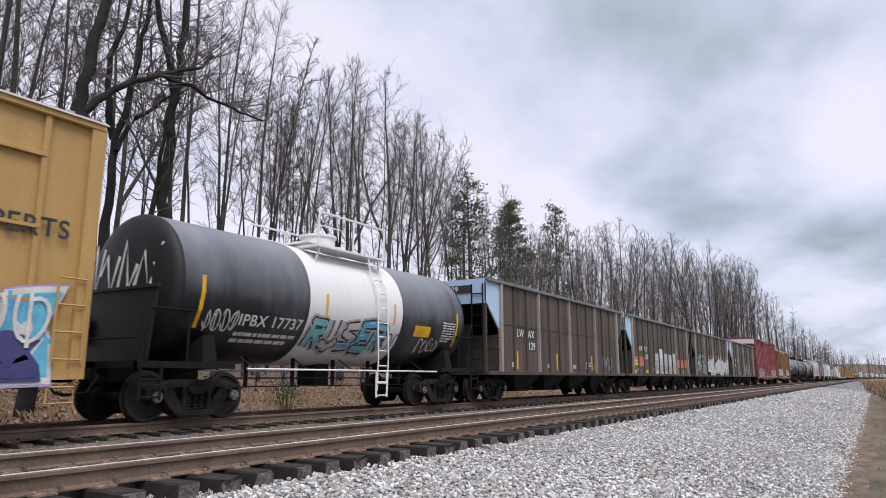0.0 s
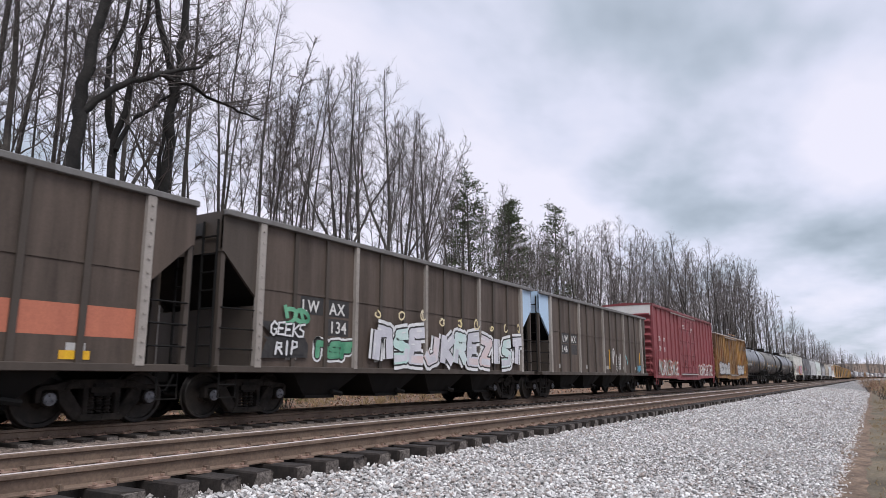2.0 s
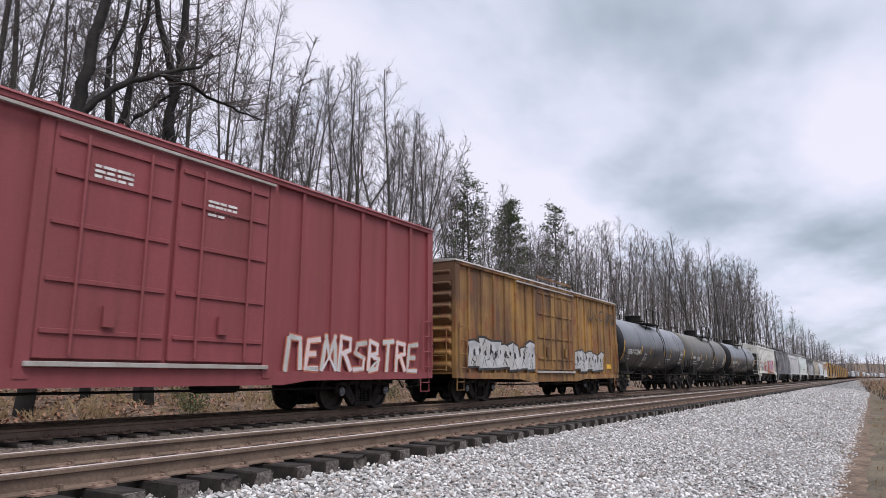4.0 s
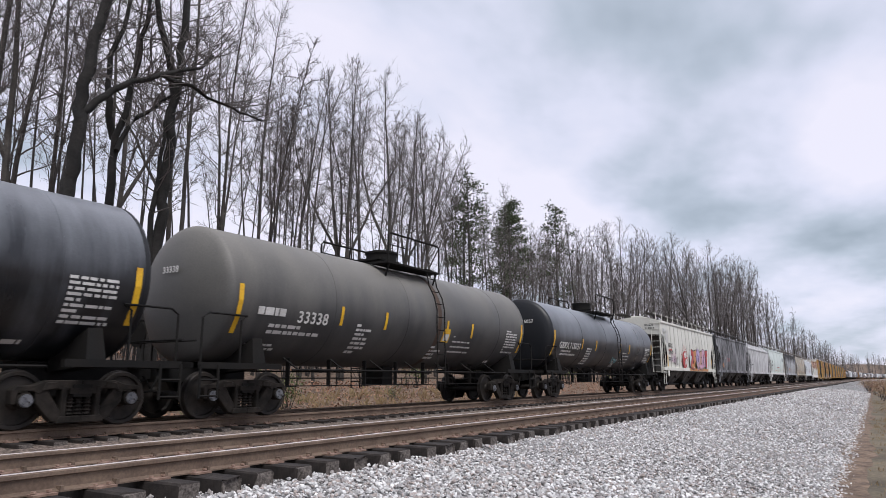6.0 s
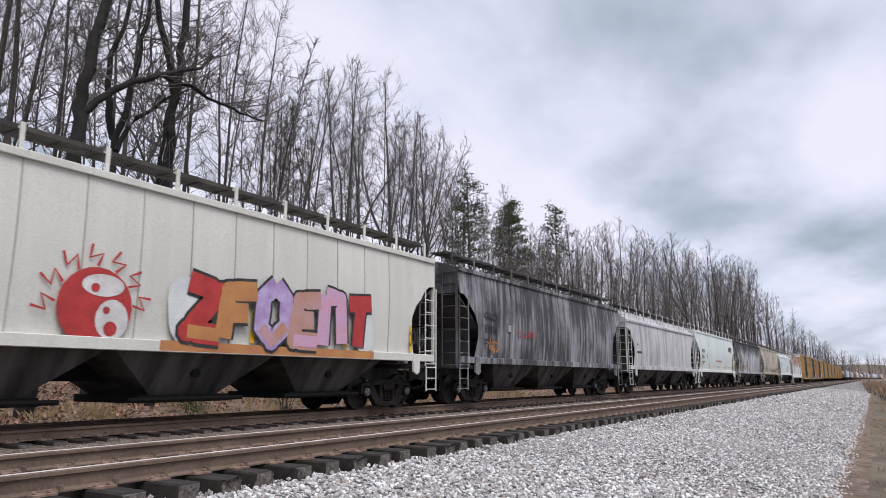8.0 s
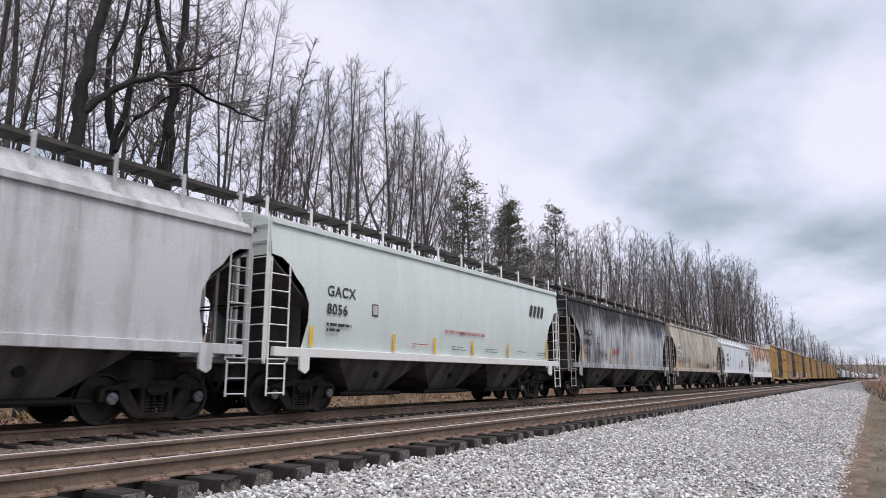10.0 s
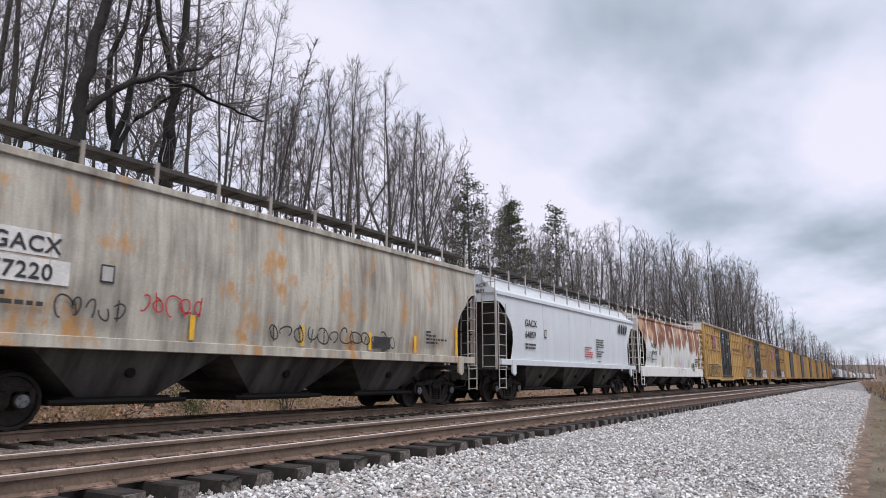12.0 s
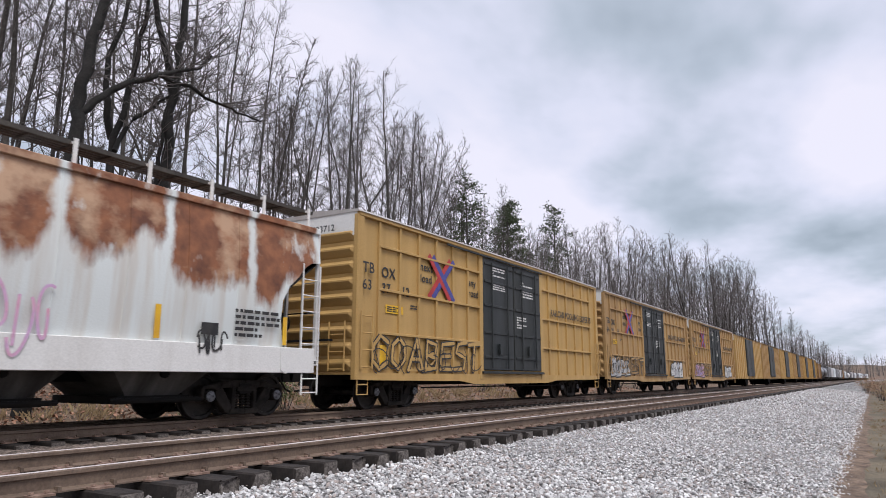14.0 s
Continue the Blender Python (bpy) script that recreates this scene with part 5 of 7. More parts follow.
# ---- coal hoppers ----
def coal_hopper(label, pale, end_paint):
    """An open-top coal hopper 14.6 m long; pale: which ribs are bare metal; end_paint for the upper ends."""
    top = thing("coal_hopper", label, "hopper car", "coal hoppers")
    half, out, eave, sill = 6.25, 7.25, 3.98, 1.0
    for s, nm in ((-1, "side_sheet"), (1, "side_sheet")):
        b = Build()
        y = s * 1.53
        b.box(-half, half, y - 0.02, y + 0.02, sill, eave)
        b.box(-half, half, s * 1.555 - 0.012, s * 1.555 + 0.012, 2.62, 2.68)
        part(nm, b, M_BROWN, top)
        for e in (-1, 1):
            b = Build()
            b.plate([(e * half, eave), (e * out, eave), (e * out, 3.3), (e * half, 2.35)], y - 0.03, y + 0.03)
            part("end_gusset", b, end_paint if e < 0 else M_PALEBLUE if end_paint is M_BROWN_RIB else M_BROWN, top)
    n = 12
    for k in range(n + 1):
        x = -half + 2 * half * k / n
        for s in (-1, 1):
            b = Build()
            wd = 0.085 if k in (0, n) else 0.055
            b.plate([(x - wd, sill), (x + wd, sill), (x + wd, eave), (x - wd, eave)], s * 1.53, s * (1.64 if k in (0, n) or k in pale else 1.60))
            if k in pale or k in (0, n):
                for j in range(12):
                    z = sill + 0.15 + j * 0.24
                    b.box(x - 0.02, x + 0.02, s * 1.65 - 0.01, s * 1.65 + 0.01, z, z + 0.035)
            part("rib", b, M_PALE_RIB if k in pale or k in (0, n) else M_BROWN_RIB, top)
    for s in (-1, 1):
        b = Build()
        b.soft(-out, out, s * 1.58 - 0.08, s * 1.58 + 0.08, eave, eave + 0.12, 0.02)
        part("top_chord", b, M_CHORD, top)
        b = Build()
        b.soft(-out, out, s * 1.56 - 0.07, s * 1.56 + 0.07, sill - 0.10, sill + 0.03, 0.015)
        part("side_sill", b, M_BROWN_RIB, top)
    for e in (-1, 1):
        b = Build()
        b.box(min(e * out, e * (out - 0.05)), max(e * out, e * (out - 0.05)), -1.56, 1.56, 3.25, eave + 0.10)
        part("end_panel", b, end_paint if e < 0 else M_BROWN, top)
        b = Build()
        b.loft([[(e * out, y, 3.3), (e * (out - 0.06), y, 3.2), (e * 4.4, y, 1.0), (e * 4.4, y, 1.1)] for y in (-1.52, 1.52)])
        part("slope_sheet", b, M_BLACK, top)
        b = Build()
        b.box(min(e * 6.35, e * 6.30), max(e * 6.35, e * 6.30), -1.5, 1.5, 1.0, 2.25)
        b.box(min(e * 5.6, e * out), max(e * 5.6, e * out), -1.52, 1.52, 0.90, 1.0)
        part("end_bulkhead", b, M_BROWN_RIB, top)
        for y in (-1.48, -0.5, 0.5, 1.48):
            b = Build()
            b.box(e * (out - 0.06) - 0.05, e * (out - 0.06) + 0.05, y - 0.05, y + 0.05, 0.95, 3.3)
            part("end_post", b, M_BROWN_RIB, top)
        for z in (1.35, 1.75, 2.15):
            b = Build()
            b.tube([(e * half, -1.55, z), (e * (out - 0.06), -1.55, z)], 0.017, 5)
            part("grab_iron", b, M_BLACK, top)
        ladder(top, e * out + e * 0.04, -1.45 if e < 0 else -1.45, 1.0, 3.9, 0.42, M_BLACK, end=True)
        coupler(top, e * (out - 0.1), e)
        truck(top, e * 5.97)
        stirrup(top, e * 6.9 - 0.2, -1.5, M_BLACK)
    b = Build()
    b.box(-out, out, -0.18, 0.18, 0.62, 0.95)
    part("centre_sill", b, M_BLACK, top)
    for x in (-3.9, -1.3, 1.3, 3.9):
        b = Build()
        b.loft([[(x - 1.25, -1.5, 1.0), (x + 1.25, -1.5, 1.0), (x + 1.25, 1.5, 1.0), (x - 1.25, 1.5, 1.0)],
                [(x - 0.45, -1.15, 0.36), (x + 0.45, -1.15, 0.36), (x + 0.45, 1.15, 0.36), (x - 0.45, 1.15, 0.36)]])
        b.tube([(x + 0.3, -1.30, 0.48), (x + 0.65, -1.30, 0.42)], 0.06, 6)
        b.box(x - 0.5, x + 0.5, -1.22, 1.22, 0.33, 0.40)
        part("discharge_pocket", b, M_BLACK, top)
    b = Build()
    b.box(-6.2, 6.2, -1.5, 1.5, 1.05, 1.10)
    part("floor_sheet", b, M_BLACK, top)
    return top


# ---- tank cars ----
def tank_car(label, length, bands, head, rail_paint, group="tank cars", shield=False, zc=2.56, r=1.47):
    """length: between the tank's end seams; bands: (x0, x1, material) of its shell."""
    top = thing("tank_car", label, "tank car", group)
    h = length / 2
    for x0, x1, m in bands:
        b = Build()
        n = max(2, int((x1 - x0) / 1.5))
        prof = []
        for k in range(n + 1):
            x = x0 + (x1 - x0) * k / n
            prof.append((x, r))
            if 0 < k < n and k % 2 == 0:
                prof += [(x + 0.005, r + 0.008), (x + 0.05, r + 0.008), (x + 0.055, r)]
        b.turned(prof, "x", 48, (0, 0, zc))
        part("tank_shell", b, m, top, smooth=30)
    for s in (-1, 1):
        b = Build()
        b.turned([(s * (h - 0.02), r + 0.006), (s * h, r + 0.006), (s * (h + 0.05), r)] + [(s * (h + 0.05 + 0.26 * math.sin(a)), r * math.cos(a)) for a in (0.2, 0.45, 0.7, 0.95, 1.2, 1.4)] + [(s * (h + 0.31), 0.0)], "x", 48, (0, 0, zc))
        part("tank_head", b, head, top, smooth=35)
        b = Build()
        e = h + 0.85
        b.box(min(s * (h - 1.4), s * e), max(s * (h - 1.4), s * e), -0.25, 0.25, 0.72, 1.08)
        b.box(min(s * (e - 0.28), s * e), max(s * (e - 0.28), s * e), -1.48, 1.48, 0.98, 1.10)
        for y in (-1.42, 1.42):
            b.box(min(s * (h - 1.3), s * e), max(s * (h - 1.3), s * e), y - 0.06, y + 0.06, 0.98, 1.10)
        part("stub_sill", b, M_BLACK, top)
        # saddle over the truck
        for y in (-1, 1):
            b = Build()
            b.loft([[(s * (h - 0.75) + d, y * 1.42, 1.0), (s * (h - 0.75) + d * 0.7, y * 1.30, 1.62), (s * (h - 0.75) + d, y * 0.3, 1.12), (s * (h - 0.75) + d, y * 0.3, 0.9)] for d in (-0.18, 0.18)])
            part("saddle", b, M_BLACK, top)
        # end handrails
        b = Build()
        for y in (-1.42, 1.42):
            b.tube([(s * (e - 0.1), y, 1.05), (s * (e - 0.1), y, 1.95), (s * (e - 0.25), y, 2.05), (s * (h - 0.35), y, 2.05), (s * (h - 0.20), y, 1.95), (s * (h - 0.20), y, 1.05)], 0.022, 6)
        b.tube([(s * (e + 0.02), -1.42, 1.5), (s * (e + 0.02), 1.42, 1.5)], 0.02, 6)
        part("end_handrail", b, M_BLACK, top)
        b = Build()
        b.tube([(s * (e - 0.3), 0.75, 1.4), (s * (e - 0.3), 0.75, 1.9)], 0.03, 6)
        b.turned([(s * (e - 0.24), 0.0), (s * (e - 0.24), 0.26), (s * (e - 0.20), 0.28), (s * (e - 0.20), 0.0)], "x", 16, (0, 0.75, 1.7))
        if s < 0:
            part("brake_wheel", b, M_BLACK, top)
        if shield:
            b = Build()
            b.loft([[(s * (h + 0.50), y, z) for y, z in ((-1.25, 1.1), (1.25, 1.1), (1.44, 2.45), (-1.44, 2.45))], [(s * (h + 0.54), y, z) for y, z in ((-1.25, 1.1), (1.25, 1.1), (1.44, 2.45), (-1.44, 2.45))]])
            b.box(min(s * (h + 0.5), s * (h + 0.58)), max(s * (h + 0.5), s * (h + 0.58)), -1.46, 1.46, 2.42, 2.48)
            part("head_shield", b, head, top)
        coupler(top, s * (e - 0.1), s)
        truck(top, s * (h - 0.75))
        ladder(top, s * (e - 0.25) - 0.2, -1.5, 0.42, 1.05, 0.42, M_BLACK, step=0.3, name="step")
    # running pipe along the side, on brackets
    for y in (-1.50, 1.50):
        b = Build()
        b.tube([(-h + 1.6, y, 0.98), (h - 1.6, y, 0.98)], 0.024, 6)
        part("side_handrail", b, rail_paint, top)
        k = -h + 1.8
        while k < h - 1.6:
            b = Build()
            b.tube([(k, y, 0.98), (k - 0.14, y * 0.78, 1.24)], 0.018, 4)
            part("rail_bracket", b, M_BLACK, top)
            k += 1.55
    b = Build()
    b.tube([(-h + 2, -0.8, 0.62), (h - 2, -0.8, 0.62)], 0.014, 6)
    b.tube([(-h + 2, -0.75, 0.80), (h - 2, -0.75, 0.80)], 0.018, 6)
    b.box(-0.25, 0.25, -0.3, 0.3, 0.62, 1.15)
    for k in range(int(length / 1.4) - 2):
        x = -h + 2.2 + k * 1.4
        b.box(x, x + 0.03, -0.83, -0.72, 0.60, 1.25)
        b.tube([(x + 0.03, -0.8, 0.62), (x + 0.3, -0.8, 0.62), (x + 0.3, -0.8, 0.82)], 0.02, 4)
    part("brake_rigging", b, M_BLACK, top)
    # platform, manway and rails on top
    zt = zc + r
    b = Build()
    for y in (-0.95, 0.95):
        b.box(-1.35, 1.35, y - 0.30, y + 0.30, zt - 0.12, zt - 0.07)
    for x in (-1.2, 1.2):
        b.box(x - 0.15, x + 0.15, -0.95, 0.95, zt + 0.0, zt + 0.05)
        for y in (-1, 1):
            b.tube([(x, y * 1.2, zt - 0.1), (x, y * 1.05, zt - 0.48)], 0.03, 5)
    part("platform", b, rail_paint, top)
    b = Build()
    b.turned([(zt - 0.08, 0.0), (zt - 0.08, 0.62), (zt + 0.02, 0.60), (zt + 0.04, 0.46), (zt + 0.40, 0.46), (zt + 0.40, 0.50), (zt + 0.46, 0.50), (zt + 0.50, 0.35), (zt + 0.50, 0.0)], "z", 20, (0, 0, 0))
    b.turned([(zt - 0.02, 0.0), (zt - 0.02, 0.14), (zt + 0.32, 0.14), (zt + 0.34, 0.0)], "z", 10, (0.85, 0.1, 0))
    part("manway", b, rail_paint, top, smooth=35)
    for y in (-1.22, 1.22):
        b = Build()
        b.tube([(-1.30, y, zt - 0.1), (-1.30, y, zt + 0.66), (-1.2, y, zt + 0.73), (1.2, y, zt + 0.73), (1.30, y, zt + 0.66), (1.30, y, zt - 0.1)], 0.03, 6)
        b.tube([(0, y, zt - 0.1), (0, y, zt + 0.73)], 0.026, 6)
        b.tube([(-1.3, y, zt + 0.4), (-0.5 if y < 0 else 1.3, y, zt + 0.4)], 0.018, 6)
        part("platform_rail", b, rail_paint, top)
    # side ladder that follows the shell
    for s in (-1, 1):
        b = Build()
        pts = [(0.85, s * 1.20, zt - 0.1)] + [(0.85, s * (r + 0.12) * math.sin(a), zc + (r + 0.12) * math.cos(a)) for a in (0.95, 1.2, 1.45, 1.7)] + [(0.85, s * 1.60, 1.3), (0.85, s * 1.58, 0.5)]
        for dx in (0, 0.42):
            b.tube([(p[0] + dx - 0.2, p[1], p[2]) for p in pts], 0.02, 5)
        for p, q in zip(pts[:-1], pts[1:]):
            m = max(1, int((Vector(p) - Vector(q)).length / 0.32))
            for j in range(m):
                c = Vector(p).lerp(Vector(q), (j + 0.5) / m)
                b.tube([(c.x - 0.2, c.y, c.z), (c.x + 0.22, c.y, c.z)], 0.015, 4)
        part("ladder", b, rail_paint, top)
    return top


# ---- covered hoppers ----
def covered_hopper(label, length, paint, roof_paint, eave=4.12, rise=0.36, pockets=3, sill_paint=None, panels=11, bulge=0.05, posts=None, slope_roof=False, sill_low=1.26, end_paint=None, seam_paint=None):
    """A roofed grain hopper with cut-away ends, ladders, roof walks and discharge pockets."""
    top = thing("covered_hopper", label, "covered hopper", "covered hoppers")
    h, sill = length / 2, 1.40
    posts = posts or paint
    cut = [(0.0, 3.42), (0.30, 3.38), (0.55, 3.22), (0.70, 3.02), (0.98, 2.78), (1.16, 2.45), (1.18, 2.05), (1.08, 1.65), (1.02, sill)]
    for s in (-1, 1):
        # side sheet in panels, its ends cut back over the trucks
        b = Build()
        cols = [-h + 1.2 + (2 * h - 2.4) * k / panels for k in range(panels + 1)]
        zs = [sill + (eave - sill) * k / 8 for k in range(9)]

        def depth(x, z):
            u = (z - sill) / (eave - sill)
            return s * (1.52 + bulge * math.sin(math.pi * u))

        rings = []
        for x in cols:
            rings.append([(x, depth(x, z), z) for z in zs])
        b.loft(rings, closed=False)
        for e in (-1, 1):
            n = len(cut)
            v = [(e * (h - c), depth(0, z), z) for c, z in cut] + [(e * (h - 1.2), depth(0, z), z) for c, z in cut]
            b.add(v, [(k, k + 1, k + 1 + n, k + n) for k in range(n - 1)])
            v = [(e * h, depth(0, eave), eave), (e * (h - 1.2), depth(0, eave), eave), (e * (h - 1.2), depth(0, 3.42), 3.42), (e * h, depth(0, 3.42), 3.42)]
            b.add(v, [(0, 1, 2, 3)])
        part("side_sheet", b, paint, top, smooth=30)
        for x in cols[1:-1]:
            b = Build()
            b.loft([[(x - 0.012, depth(x, z) + s * 0.0, z), (x + 0.012, depth(x, z), z), (x + 0.008, depth(x, z) + s * 0.014, z), (x - 0.008, depth(x, z) + s * 0.014, z)] for z in zs])
            part("panel_seam", b, seam_paint or paint, top)
        b = Build()
        b.soft(-h + 0.15, h - 0.15, s * 1.57 - 0.07, s * 1.57 + 0.06, sill_low, sill + 0.06, 0.015)
        part("side_sill", b, sill_paint or paint, top)
        for e in (-1, 1):
            b = Build()
            x = e * (h - 1.05)
            b.plate([(x - 0.16, sill + 0.05), (x + 0.16, sill + 0.05), (x + 0.14, 0.98), (x + 0.02, 0.90), (x - 0.14, 0.98)], s * 1.60, s * 1.66)
            part("jacking_pad", b, sill_paint or paint, top)
        # eave rail
        b = Build()
        b.soft(-h, h, s * 1.53 - 0.05, s * 1.53 + 0.06, eave - 0.02, eave + 0.12, 0.02)
        part("eave_rail", b, paint, top)
    # roof
    b = Build()
    if slope_roof:
        sec = [(-1.56, eave + 0.05), (-1.42, eave + 0.22), (-1.28, eave + 0.26), (-1.2, eave + 0.42), (-1.06, eave + 0.46), (-0.98, eave + 0.62), (-0.6, eave + rise), (0.6, eave + rise), (0.98, eave + 0.62), (1.06, eave + 0.46), (1.2, eave + 0.42), (1.28, eave + 0.26), (1.42, eave + 0.22), (1.56, eave + 0.05)]
    else:
        sec = [(-1.54, eave + 0.06), (-1.35, eave + 0.16), (-0.9, eave + rise * 0.8), (-0.4, eave + rise), (0.4, eave + rise), (0.9, eave + rise * 0.8), (1.35, eave + 0.16), (1.54, eave + 0.06)]
    b.cross(sec, -h, h)
    part("roof", b, roof_paint, top)
    zr = eave + rise
    for k in range(4):
        b = Build()
        x = -h + 2 * h * (k + 0.5) / 4
        b.soft(x - 1.7, x + 1.7, -0.32, 0.32, zr + 0.0, zr + 0.12, 0.03)
        part("roof_hatch", b, roof_paint, top)
    for s in (-1, 1):
        b = Build()
        zb = max(zr, eave + 0.42) + 0.16
        for y in (0.62, 0.74, 0.86, 0.98, 1.10):
            b.box(-h - 0.15, h + 0.15, s * y - 0.045, s * y + 0.045, zb, zb + 0.03)
        b.box(-h - 0.15, h + 0.15, s * 1.14 - 0.012, s * 1.14 + 0.012, zb - 0.03, zb + 0.05)
        for k in range(int(length / 0.7)):
            x = -h + 0.2 + k * 0.7
            b.box(x - 0.02, x + 0.02, min(s * 0.6, s * 1.12), max(s * 0.6, s * 1.12), zb - 0.03, zb)
        part("running_board", b, M_GRATE, top)
        for k in range(12):
            x = -h + 0.1 + (2 * h - 0.2) * k / 11
            b = Build()
            b.box(x - 0.035, x + 0.035, s * 1.26 - 0.015, s * 1.26 + 0.015, eave + 0.05, zb + 0.06)
            b.box(x - 0.02, x + 0.02, min(s * 1.1, s * 1.27), max(s * 1.1, s * 1.27), zb - 0.02, zb + 0.02)
            part("walk_bracket", b, posts, top)
    for e in (-1, 1):
        b = Build()
        b.plate([(-1.54, 3.42), (1.54, 3.42), (1.54, eave + 0.05), (0.9, eave + rise * 0.8), (-0.9, eave + rise * 0.8), (-1.54, eave + 0.05)], -0.02, 0.02)
        b.v = [(e * h + y, x, z) for x, y, z in b.v]
        part("end_panel", b, end_paint or paint, top)
        b = Build()
        b.loft([[(e * h, y, 3.45), (e * (h - 0.06), y, 3.36), (e * (h - 2.9), y, 1.2), (e * (h - 2.9), y, 1.3)] for y in (-1.5, 1.5)])
        # dark colour stands for the shade inside the cut-away end
        part("slope_sheet", b, M_POCKET, top)
        b = Build()
        b.box(min(e * (h - 1.35), e * (h - 1.29)), max(e * (h - 1.35), e * (h - 1.29)), -1.2, 1.2, 1.2, 2.45)
        b.box(min(e * (h - 2.4), e * (h - 0.05)), max(e * (h - 2.4), e * (h - 0.05)), -0.3, 0.3, 0.75, 1.15)
        b.box(min(e * (h - 1.2), e * h), max(e * (h - 1.2), e * h), -1.55, 1.55, 1.10, 1.20)
        # darkened like the slope sheet, as painted shade
        part("end_frame", b, M_POCKET, top)
        for y in (-1.50, -0.55, 0.55, 1.50):
            b = Build()
            b.box(e * h - 0.035, e * h + 0.035, y - 0.035, y + 0.035, 1.1, 3.45)
            part("end_post", b, posts, top)
        ladder(top, e * h - (0.0 if e < 0 else 0.55), -1.60, 1.15, 3.35, 0.55, posts, bar=0.015)
        ladder(top, e * (h + 0.05), -1.50, 1.15, 4.3, 0.50, posts, end=True, bar=0.015)
        ladder(top, e * h - (0.0 if e < 0 else 0.50), -1.60, 0.45, 1.15, 0.50, posts, step=0.30, bar=0.015, name="step")
        b = Build()
        b.tube([(e * (h + 0.04), -1.5, 2.3), (e * (h + 0.04), 1.5, 2.3)], 0.02, 5)
        b.turned([(e * (h - 0.2), 0.0), (e * (h - 0.2), 0.27), (e * (h - 0.16), 0.29), (e * (h - 0.16), 0.0)], "x", 16, (0, 0.9, 1.9))
        part("brake_gear", b, M_BLACK, top)
        coupler(top, e * (h - 0.05), e)
        truck(top, e * (h - 1.62))
    span = (2 * h - 4.6) / pockets
    for k in range(pockets):
        x = -h + 2.3 + span * (k + 0.5)
        b = Build()
        b.loft([[(x - span * 0.49, -1.48, sill - 0.1), (x + span * 0.49, -1.48, sill - 0.1), (x + span * 0.49, 1.48, sill - 0.1), (x - span * 0.49, 1.48, sill - 0.1)],
                [(x - span * 0.20, -0.95, 0.50), (x + span * 0.20, -0.95, 0.50), (x + span * 0.20, 0.95, 0.50), (x - span * 0.20, 0.95, 0.50)]])
        part("discharge_pocket", b, M_POCKET, top)
        b = Build()
        b.box(x - span * 0.27, x + span * 0.27, -1.02, 1.02, 0.36, 0.50)
        b.tube([(x - span * 0.34, -1.1, 0.42), (x + span * 0.34, -1.1, 0.42)], 0.05, 6)
        b.turned([(-1.28, 0.0), (-1.28, 0.09), (-1.22, 0.09), (-1.22, 0.0)], "y", 10, (x, 0, 0.9))
        part("outlet_gate", b, M_BLACK, top)
    b = Build()
    b.box(-h + 1, h - 1, -0.15, 0.15, 0.75, 1.1)
    part("centre_sill", b, M_BLACK, top)
    return top


